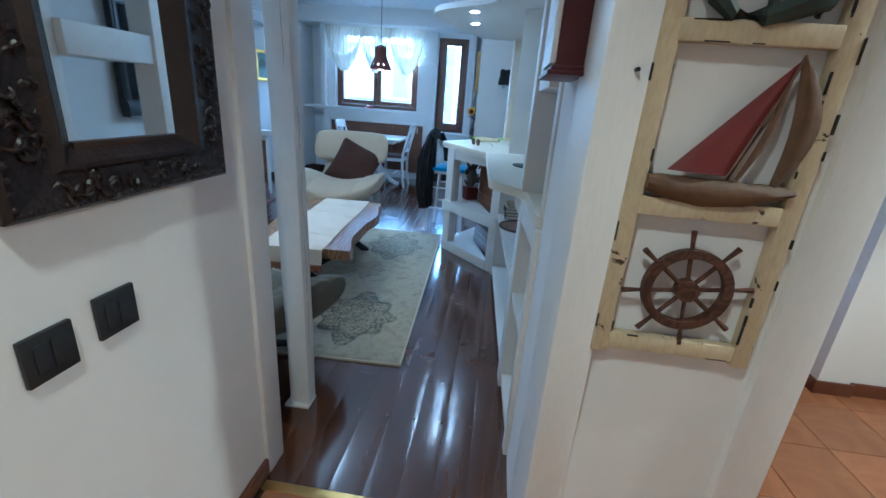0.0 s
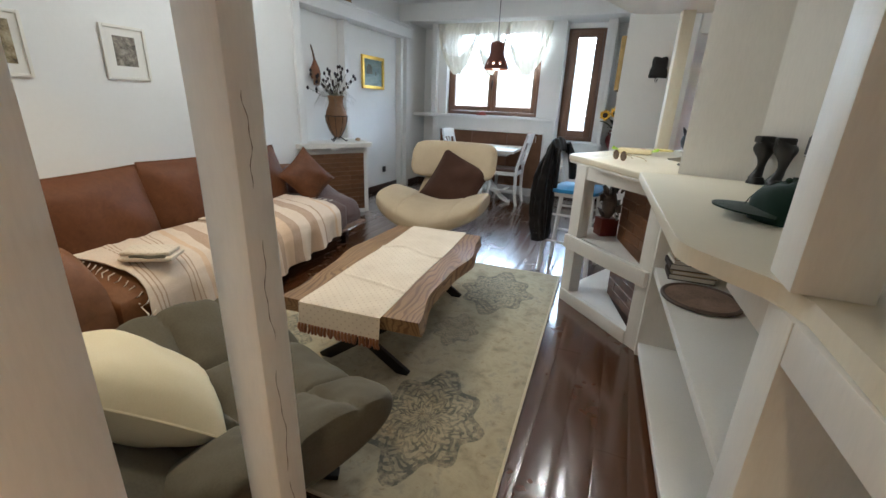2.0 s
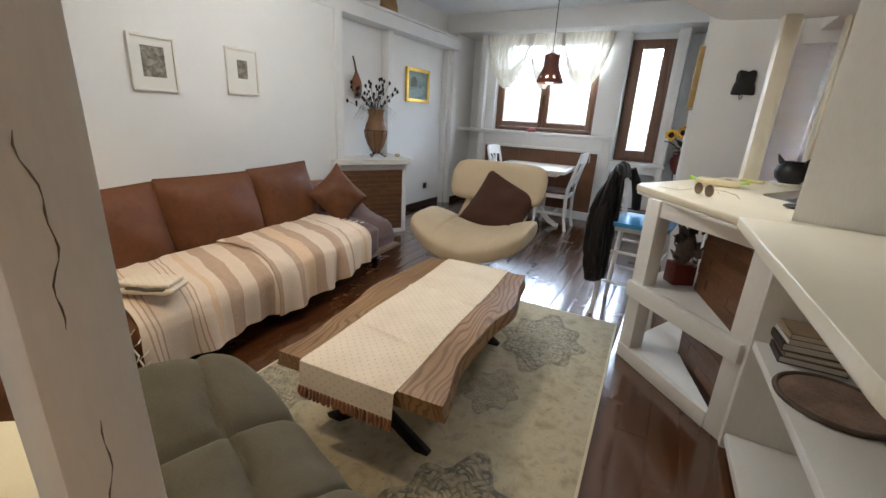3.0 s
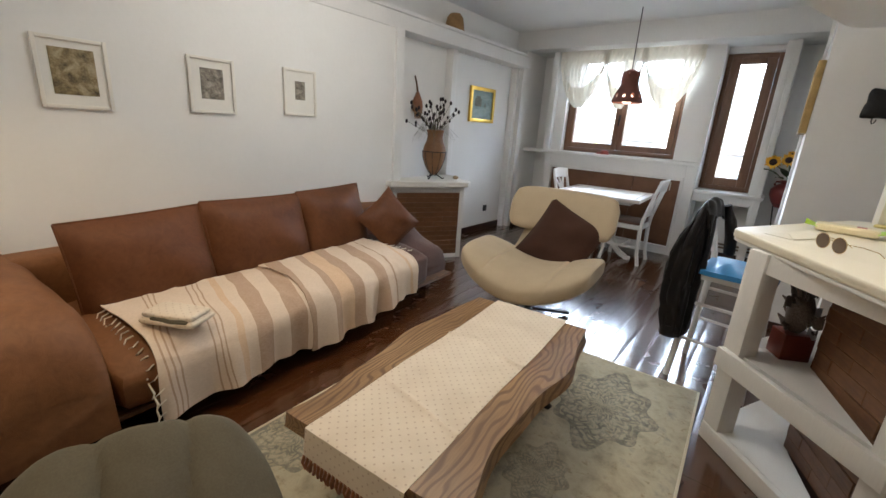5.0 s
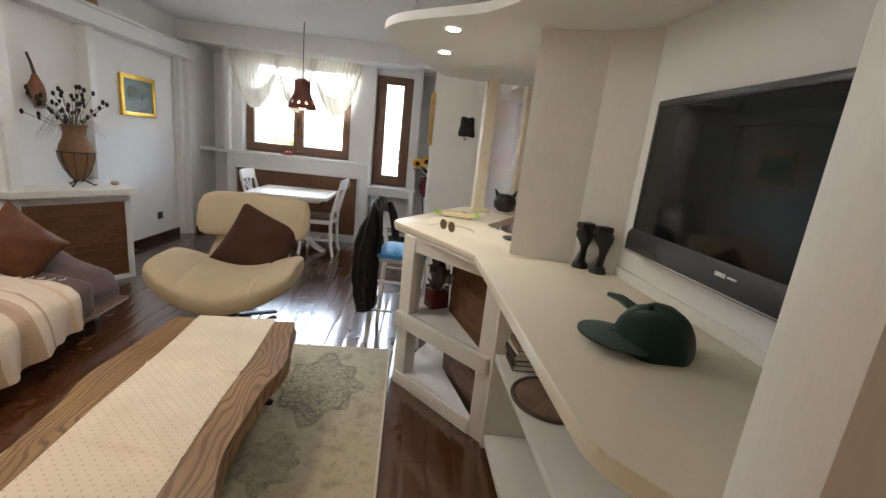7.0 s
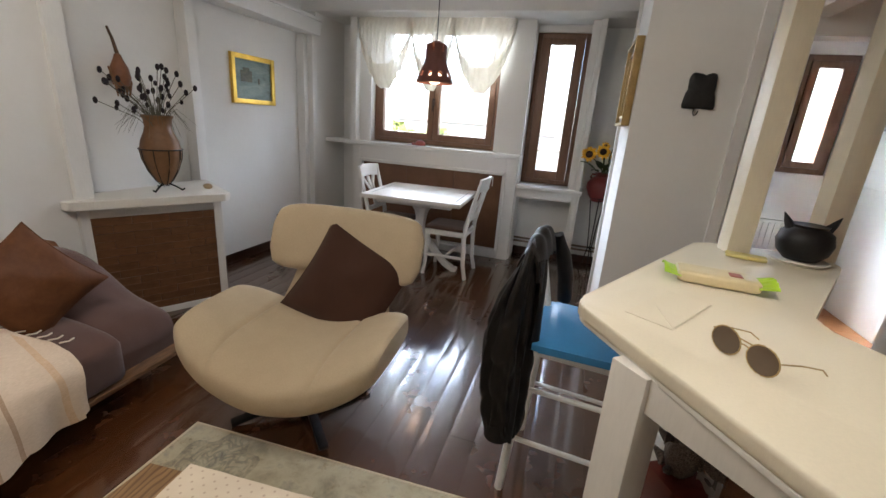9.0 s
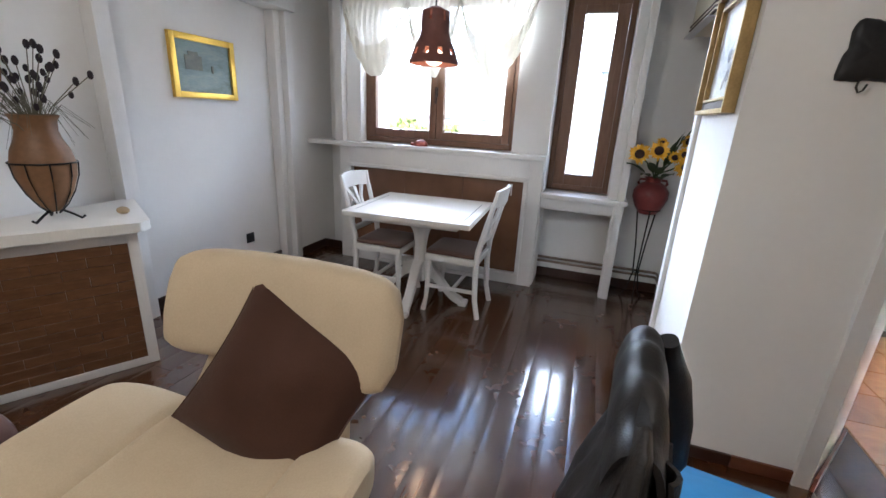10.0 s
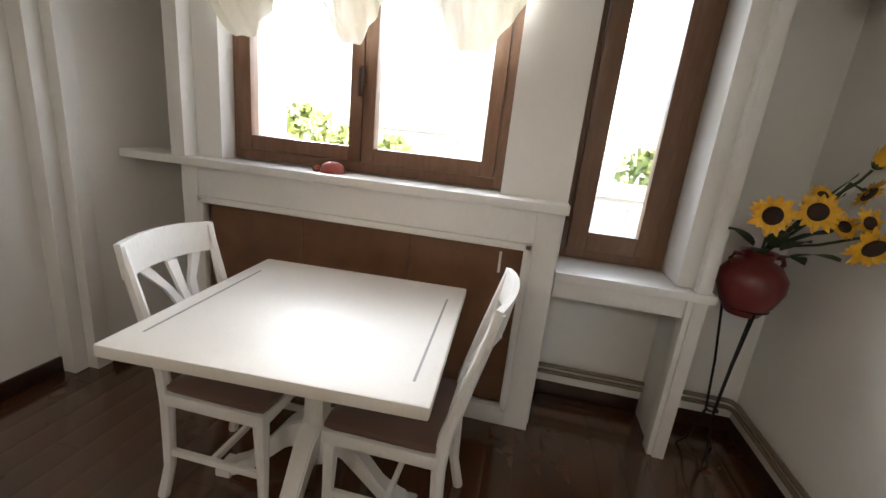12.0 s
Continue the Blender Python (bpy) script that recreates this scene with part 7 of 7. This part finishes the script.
for k, nm in enumerate(("bottom_frame", "side_frame", "top_frame", "side_frame")):
    po, pi, qo, qi = corner(OUTER, k), corner(INNER, k), corner(OUTER, (k + 1) % 4), corner(INNER, (k + 1) % 4)
    bm = B()
    loft(bm, [[(u + (v - u) * f) - Vector((0, h, 0)) for f, h in PROFILE] for u, v in ((po, pi), (qo, qi))])
    random.seed(61 + k)
    for _ in range(60 if nm == "side_frame" else 40):
        along_f, f = random.uniform(0.08, 0.92), random.uniform(0.20, 0.56)
        c = (po + (pi - po) * f) * (1 - along_f) + (qo + (qi - qo) * f) * along_f
        a, r, w = random.uniform(0, 6.28), random.uniform(0.010, 0.022), random.choice((-1, 1))
        pts = [(c.x + r * math.cos(a + w * t) * (1 - 0.16 * t), -0.031 - 0.003 * math.sin(t), c.z + r * math.sin(a + w * t) * (1 - 0.16 * t)) for t in (0, 0.5, 1.0, 1.5, 2.0, 2.5, 3.0, 3.6)]
        tube(bm, pts, [0.001, 0.003, 0.0048, 0.0058, 0.005, 0.0042, 0.0034, 0.002], 7)
    for t in range(34):
        c = po * (1 - (t + 0.5) / 34) + qo * (t + 0.5) / 34
        c = c + ((pi - po) * (1 - (t + 0.5) / 34) + (qi - qo) * (t + 0.5) / 34) * 0.11
        ball(bm, (c.x, -0.031, c.z), 0.006, 0.0045, 0.006, 8, 5)
    part(nm, bm, MIRRORWOOD, mirror)
part("inner_bead", boxes((INNER[0], INNER[1], -0.022, -0.013, INNER[2] - 0.012, INNER[2] + 0.004), bevel=0.003), OLDWOOD, mirror, "worn brown inner bead")
part("glass", boxes((INNER[0] - 0.004, INNER[1] + 0.004, -0.0125, -0.004, INNER[2] - 0.004, INNER[3] + 0.004)), MIRROR, mirror, "silvered mirror glass")

for k, (y, z) in enumerate(((0.748, 0.90), (0.882, 0.912))):
    sw = thing("light_switch", "square black light switch on the hall wall", "light switch", (0.069, y, z), 90, "hall switches")
    part("plate", boxes((-0.044, 0.044, -0.010, 0, -0.044, 0.044), bevel=0.003), BLACKPLASTIC, sw)
    for s in (-1, 1):
        part("rocker", boxes((s * 0.0145 - 0.013, s * 0.0145 + 0.013, -0.013, -0.009, -0.027, 0.027), bevel=0.002), BLACKPLASTIC, sw)

ladder = thing("decor_ladder", "short chipped cream ladder frame hung as decoration", "ladder", (1.192, 1.073, 0.868))
for s in (-1, 1):
    bm = B()
    bar(bm, (s * 0.142, -0.012, 0.0), (s * 0.138, -0.012, 1.02), 0.034, 0.024, (0, 1, 0), 0.004)
    part("side_rail", bm, CHIPPED, ladder)
for z in (0.012, 0.305, 0.605, 0.905):
    part("rung", boxes((-0.128, 0.124, -0.026, -0.002, z, z + 0.036), bevel=0.004), CHIPPED, ladder)

random.seed(53)
for k in range(34):
    side = random.choice((-1, 1))
    if k % 3:
        x, z = side * (0.141 + random.choice((-0.0165, 0.0165))), random.uniform(0.02, 1.0)
        w, h = random.uniform(0.001, 0.0028), random.uniform(0.004, 0.024)
    else:
        x, z = random.uniform(-0.12, 0.12), random.choice((0.012, 0.305, 0.605, 0.905)) + random.choice((0.002, 0.034))
        w, h = random.uniform(0.004, 0.022), random.uniform(0.001, 0.0026)
    part("paint_chip", boxes((x - w, x + w, -0.0268, -0.022, z - h, z + h), bevel=0.0008), BLACKFIG, ladder, "dark chip in the paint")
wheel = thing("ship_wheel", "small dark wooden ship wheel ornament", "ornament", (1.191, 1.052, 1.029))
part("rim", (lambda bm: loft(bm, [[(r * math.cos(a), y, r * math.sin(a)) for r, y in ((0.068, -0.010), (0.085, -0.010), (0.085, 0.008), (0.068, 0.008))] for a in [2 * math.pi * k / 36 for k in range(37)]], cap=False))(B()), WHEELWOOD, wheel)
part("hub", tube(B(), [(0, -0.014, 0), (0, 0.010, 0)], 0.022, 16), WHEELWOOD, wheel)
for k in range(8):
    a = 2 * math.pi * k / 8 + 0.12
    c, s = math.cos(a), math.sin(a)
    part("spoke", tube(B(), [(0.02 * c, -0.002, 0.02 * s), (0.068 * c, -0.002, 0.068 * s), (0.09 * c, -0.002, 0.09 * s), (0.122 * c, -0.002, 0.122 * s)], [0.0045, 0.0045, 0.004, 0.006], 8), WHEELWOOD, wheel)

boat = thing("driftwood_boat", "driftwood sailing boat ornament with a red sail", "ornament", (1.192, 1.050, 1.217))
hull = B()
rings = []
for k in range(11):
    t = k / 10
    x = -0.125 + 0.25 * t
    w = 0.025 * math.sin(math.pi * min(1, 0.12 + 0.88 * t) * 0.98) ** 0.6 + 0.003
    rings.append([(x, 0.020 * math.cos(a), 0.008 + w * math.sin(a) * 0.95 + 0.012 * (2 * t - 1) ** 2) for a in [2 * math.pi * q / 10 for q in range(10)]])
loft(hull, rings)
for v in hull.verts:
    v.co.z += 0.004 * noise.noise(v.co * 40)
part("hull", hull, DRIFT, boat)
part("mast", tube(B(), [(0.01, -0.004, 0.03), (0.045, -0.004, 0.13), (0.078, -0.004, 0.245)], 0.003, 6), DRIFT, boat)


def sail(u, v):
    top = Vector((0.076, -0.004, 0.24))
    b0, b1 = Vector((-0.095, -0.006, 0.045)), Vector((0.008, -0.006, 0.042))
    p = (b0 * (1 - u) + b1 * u) * (1 - v) + top * v
    return p + Vector((0, -0.012 * math.sin(math.pi * u) * (1 - v), 0))


part("red_sail", sheet(B(), sail, 8, 10, 0.002), REDSAIL, boat, "dark red metal sail")
bm = B()
rings = []
for k in range(12):
    t = k / 11
    p = Vector((0.078 + 0.030 * math.sin(math.pi * t) + 0.010 * t, -0.002, 0.242 - 0.225 * t))
    w = 0.003 + 0.020 * math.sin(math.pi * t) ** 0.8
    rings.append([(p.x + w * math.cos(a), 0.006 * math.sin(a) - 0.002, p.z + 0.2 * w * math.cos(a)) for a in [2 * math.pi * q / 8 for q in range(8)]])
loft(bm, rings)
part("driftwood_sail", bm, DRIFT, boat, "curved driftwood sail")
slat = [(0.066, -0.006, 0.205), (0.060, -0.008, 0.15), (0.046, -0.008, 0.09), (0.026, -0.006, 0.035)]
part("driftwood_sail", tube(B(), slat, [0.0025, 0.006, 0.0065, 0.004], 8), DRIFT, boat, "thin driftwood slat")

anchor = thing("anchor_ornament", "dark green metal anchor ornament", "ornament", (1.198, 1.050, 1.525))
part("curved_arm", tube(B(), [(-0.088, 0, 0.050), (-0.082, 0, 0.016), (-0.055, 0, -0.010), (-0.01, 0, -0.012), (0.03, 0, 0.006), (0.07, 0, 0.022), (0.092, 0, 0.060)], [0.014, 0.020, 0.012, 0.015, 0.021, 0.026, 0.010], 8), DARKGREEN, anchor)
part("shank", tube(B(), [(0.005, 0, -0.02), (0.0, 0, 0.14), (0.0, 0, 0.24)], 0.012, 8), DARKGREEN, anchor)
for s in (-1, 1):
    part("fluke", tube(B(), [(s * 0.070, 0, 0.004 - 0.012 * s), (s * 0.088, 0, 0.035), (s * 0.088, 0, 0.085)], [0.005, 0.024, 0.003], 6), DARKGREEN, anchor)
solid("nail", tube(B(), [(1.011, 1.056, 1.425), (1.011, 1.042, 1.425)], 0.004), IRON, "small dark nail in the wall post", "nail")

cabinet = thing("key_cabinet", "small maroon wall cabinet with a white door", "cabinet", (0.963, 1.35, 1.426))
part("body", boxes((-0.070, 0.0, -0.105, 0.11, 0.012, 0.55), bevel=0.002), MAROON, cabinet)
part("base_moulding", boxes((-0.080, 0.0, -0.112, 0.118, 0.006, 0.016), (-0.088, 0.0, -0.12, 0.125, -0.004, 0.006), bevel=0.003), MAROON, cabinet)
part("door", boxes((-0.083, -0.070, -0.098, 0.104, 0.02, 0.54), bevel=0.004), FURN, cabinet, "white cabinet door")

# ---- far room and kitchen passage ----
GREYFRAME = plain("thin_grey_frame", (0.38, 0.37, 0.35), 0.5, grain=60)
framed("picture_small", "small pale print on the far wall", (2.638, 7.92, 1.74), -90, 0.34, 0.24, 0.013, 0.02, GREYFRAME, PALEPRINT, 0.0, "prints in the far room")
framed("picture_small", "small pale print on the far wall", (2.638, 7.43, 1.76), -90, 0.30, 0.29, 0.013, 0.02, GREYFRAME, PALEPRINT, 0.0, "prints in the far room")
framed("picture_dark", "dark painting in an old gold frame", (2.05, 5.948, 1.72), 0, 0.22, 0.285, 0.035, 0.03, OLDGOLD, DARKPRINT)
framed("mosaic_picture", "dark red mosaic picture on the hall wall", (2.93, 2.418, 1.42), 0, 0.50, 0.55, 0.02, 0.02, BOARDRIM, MOSAIC)
solid("chair_rail", boxes((2.60, 2.64, 6.08, 8.1, 1.10, 1.15), bevel=0.004), TRIM, "white wall ledge in the far room", "ledge", "structure")
rad = thing("radiator", "white panel radiator under the far window", "radiator", (2.05, 8.02, 0.15))
part("panel", boxes((-0.30, 0.30, -0.07, -0.02, 0.0, 0.60), bevel=0.008), RADIATOR, rad)
for k in range(12):
    part("fin", boxes((-0.285 + 0.05 * k, -0.265 + 0.05 * k, -0.082, -0.07, 0.03, 0.57), bevel=0.003), RADIATOR, rad)
part("bracket", boxes((-0.2, -0.17, -0.02, 0.02, 0.1, 0.5), (0.17, 0.2, -0.02, 0.02, 0.1, 0.5)), RADIATOR, rad)

# Made-up glowing fixture, out of view, to go with the fill lamp.
dome = thing("ceiling_light", "unseen opal ceiling light added with the fill lamp", "ceiling light", (-1.05, 4.0, 2.66))
part("rim", lathe(B(), [(0.004, -0.03), (0.15, -0.03), (0.15, 0.0), (0.004, 0.0)], 28), CHROME, dome)
part("shade", lathe(B(), [(0.004, -0.085), (0.07, -0.075), (0.12, -0.05), (0.138, -0.03), (0.004, -0.03)], 28), glow("added_lamp_glass", (1.0, 0.84, 0.66), 0.5), dome, "glowing shade of the added ceiling light")

spot = thing("ceiling_downlight", "small round chrome downlight in the ceiling", "ceiling light", (-1.35, 1.92, 2.66))
part("rim", loft(B(), [[(r * math.cos(q), r * math.sin(q), h) for q in [math.pi * k / 12 for k in range(24)]] for r, h in ((0.036, -0.006), (0.048, -0.008), (0.052, 0.0), (0.036, 0.0), (0.036, -0.006))], cap=False), CHROME, spot)
part("lens", lathe(B(), [(0.001, -0.003), (0.035, -0.003), (0.035, 0.0)], 20), SPOTGLOW, spot, "lit lens")

# ---- outside ----
ground = solid("ground", boxes((-1500, 1500, 8.6, 3000, -16.2, -16.0)), plain("far_ground", (0.22, 0.23, 0.18), 0.9, grain=0.6, vary=0.3, bump=0), "distant city ground far below the windows", "ground", "structure")
FACADE = plain("pale_facade", (0.40, 0.37, 0.33), 0.8, grain=2.0, vary=0.08, bump=0)
PANEWALL = plain("blue_grey_glass", (0.22, 0.25, 0.255), 0.25, grain=2.0, vary=0.15, bump=0)
ROOF = plain("roof_tile", (0.32, 0.26, 0.22), 0.8, grain=2.0, vary=0.2, bump=0)


def city_block(x, y, w, d, h, rows, cols, turn=0.0, wallmat=FACADE):
    b = thing("apartment_building", "pale apartment building in the distance", "building", (x, y, -16), turn, "distant buildings")
    part("wall", boxes((-w / 2, w / 2, -d / 2, d / 2, 0, h)), wallmat, b)
    part("roof", boxes((-w / 2 - 0.3, w / 2 + 0.3, -d / 2 - 0.3, d / 2 + 0.3, h, h + 0.6)), ROOF if wallmat is FACADE else FACADE, b)
    for r in range(rows):
        z = h * (r + 0.3) / rows
        for c in range(cols):
            x0 = -w / 2 + w * (c + 0.25) / cols
            part("window", boxes((x0, x0 + 0.5 * w / cols, -d / 2 - 0.08, -d / 2 + 0.1, z, z + 0.5 * h / rows)), PANEWALL, b)


city_block(-34, 110, 26, 14, 17.0, 5, 9)
city_block(-66, 130, 26, 14, 18.5, 5, 8, 8)
city_block(-18, 140, 24, 14, 15.0, 4, 8, -6)
city_block(-8.6, 66, 4.2, 6, 31, 10, 3, 4, PANEWALL)
city_block(2.6, 70, 5.5, 6, 24, 8, 3, -3, PANEWALL)
city_block(-45, 200, 7, 8, 54, 12, 3, 0, PANEWALL)
city_block(-6, 120, 30, 14, 12, 4, 9)
city_block(26, 110, 26, 14, 16, 5, 8)
city_block(11.5, 44, 15, 8, 13.9, 4, 6)


def tree(x, y, h, seed):
    random.seed(seed)
    t = thing("tree", "leafy green street tree below the windows", "tree", (x, y, -16), 0, "street trees")
    part("trunk", tube(B(), [(0, 0, 0), (0.1, 0, h * 0.3), (0, 0.1, h * 0.7)], [0.35, 0.25, 0.1]), DRIFT, t)
    bm = B()
    for _ in range(900):
        a, r, z = random.uniform(0, 6.28), random.uniform(0, 1) ** 0.5, random.uniform(-1, 1)
        rad = h * 0.36 * r * math.sqrt(max(0.05, 1 - z * z)) * (0.75 + 0.5 * noise.noise(Vector((a, z * 2, seed))))
        p = Vector((rad * math.cos(a), rad * math.sin(a), h * 0.66 + z * h * 0.34))
        s = random.uniform(0.35, 0.8)
        m = Matrix.Translation(p) @ Euler((random.uniform(0, 6), random.uniform(0, 6), random.uniform(0, 6))).to_matrix().to_4x4()
        vs = [bm.verts.new(m @ Vector(q)) for q in ((-s, -s * 0.5, 0), (s, -s * 0.4, 0.1), (s * 0.7, s * 0.6, 0), (-s * 0.6, s * 0.5, 0.15))]
        bm.faces.new(vs)
    part("crown", bm, plain("tree_leaf", (0.24, 0.28, 0.085), 0.6, grain=3, vary=0.25, bump=0), t)


for k, (x, y, h) in enumerate(((-41, 60, 23.5), (-37, 57, 21), (-31.5, 60, 19), (-26, 62, 16.5), (-21, 66, 16), (-46, 66, 20), (-14, 50, 10), (14.5, 62, 18.0), (8, 36, 4.5))):
    tree(x, y, h, k + 1)

# ---- floor planks, tiles and bricks ----
def plank_mesh(length, width):
    """A board with a slightly crowned top and eased edges."""
    bm = B()
    half = width / 2 - 0.0004
    top = [(half * k / 4, -0.0009 * (k / 4) ** 2 - (0.0007 if abs(k) == 4 else 0)) for k in range(-4, 5)]
    section = top + [(half, -0.012), (-half, -0.012)]
    loft(bm, [[(x, y, z) for x, z in section] for y in (0.0006, length - 0.0006)])
    bmesh.ops.recalc_face_normals(bm, faces=bm.faces[:])
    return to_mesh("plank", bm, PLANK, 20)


PW = 0.125
random.seed(11)
lengths = {n: plank_mesh(n * 0.35, PW) for n in range(2, 8)}
x, row = -2.809 + PW / 2, 0
while x < 1.18:
    y, first = 1.31, True
    while y < 8.0:
        n = random.randint(3, 7)
        if first:
            n = 2 + row * 2 % 6
        first = False
        n = max(2, min(n, int((8.10 - y) / 0.35 + 0.02)))
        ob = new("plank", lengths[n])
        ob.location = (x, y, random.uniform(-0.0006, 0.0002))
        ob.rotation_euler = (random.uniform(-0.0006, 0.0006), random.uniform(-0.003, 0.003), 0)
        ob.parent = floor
        y += n * 0.35
    x += PW
    row += 1

tile = B()
box(tile, 0.0015, 0.3285, 0.0015, 0.3285, -0.012, 0.0)
bmesh.ops.bevel(tile, geom=[e for e in tile.edges if all(v.co.z > -0.001 for v in e.verts)], offset=0.002, segments=1, affect="EDGES")
tile_mesh = to_mesh("tile", tile, TILE, 20)
for i in range(12):
    for j in range(28):
        x, y = 0.10 + 0.33 * i, -1.36 + 0.33 * j
        if y + 0.33 < 1.31 or 1.2 < x < 2.6 and y > 1.2 or x > 2.5 and y + 0.33 < 2.65:
            ob = new("tile", tile_mesh)
            ob.location = (x, y, 0)
            ob.parent = hall_floor


def brick_mesh(w, h):
    bm = B()
    box(bm, 0.0005, w - 0.0005, -0.016, 0.0, 0.0008, h - 0.0008)
    bmesh.ops.bevel(bm, geom=[e for e in bm.edges if all(v.co.y < -0.01 for v in e.verts)], offset=0.002, segments=1, affect="EDGES")
    return to_mesh("brick", bm, BRICK, 30)


def brick_face(owner, p, q, z0, z1, bh, bw, seed):
    """Thin brick slips in running bond on the upright face from p to q; they stand out to the right of the way from p to q."""
    random.seed(seed)
    p, q = Vector(p), Vector(q)
    d = (q - p).normalized()
    turn = math.degrees(math.atan2(d.y, d.x))
    length, rows = (q - p).length, int((z1 - z0) / bh)
    meshes = {}
    for r in range(rows):
        s = 0.0
        first = bw * (0.5 if r % 2 else 1.0)
        while s < length - 0.01:
            w = round(min(first, length - s), 3)
            first = bw
            if w > 0.015:
                me = meshes.setdefault(w, None) or brick_mesh(w, bh)
                meshes[w] = me
                ob = new("brick", me)
                spot = p + d * s + Vector((d.y, -d.x)) * random.uniform(-0.003, 0.004)
                ob.matrix_basis = pose(spot.x, spot.y, z0 + r * bh, 0, 0, turn)
                ob.parent = owner
            s += w


brick_face(hearth, FL + hd * 0.05 + hn * 0.02, FR - hd * 0.05 + hn * 0.02, 0.045, 0.715, 0.0515, 0.205, 3)
part("brick_core", prism(B(), [(0.875, 3.66), (1.10, 3.66), (1.08, 4.11), (0.93, 4.24), (0.82, 4.45), (1.03, 4.86), (0.80, 4.90), (0.672, 4.165)], 0.0, 0.95), MORTAR, bar_base, "dark joints of the brick bar front")
brick_face(bar_base, (0.672, 4.165), (0.875, 3.66), 0.085, 0.945, 0.062, 0.21, 5)
brick_face(bar_base, (0.80, 4.90), (0.672, 4.165), 0.085, 0.945, 0.062, 0.21, 6)
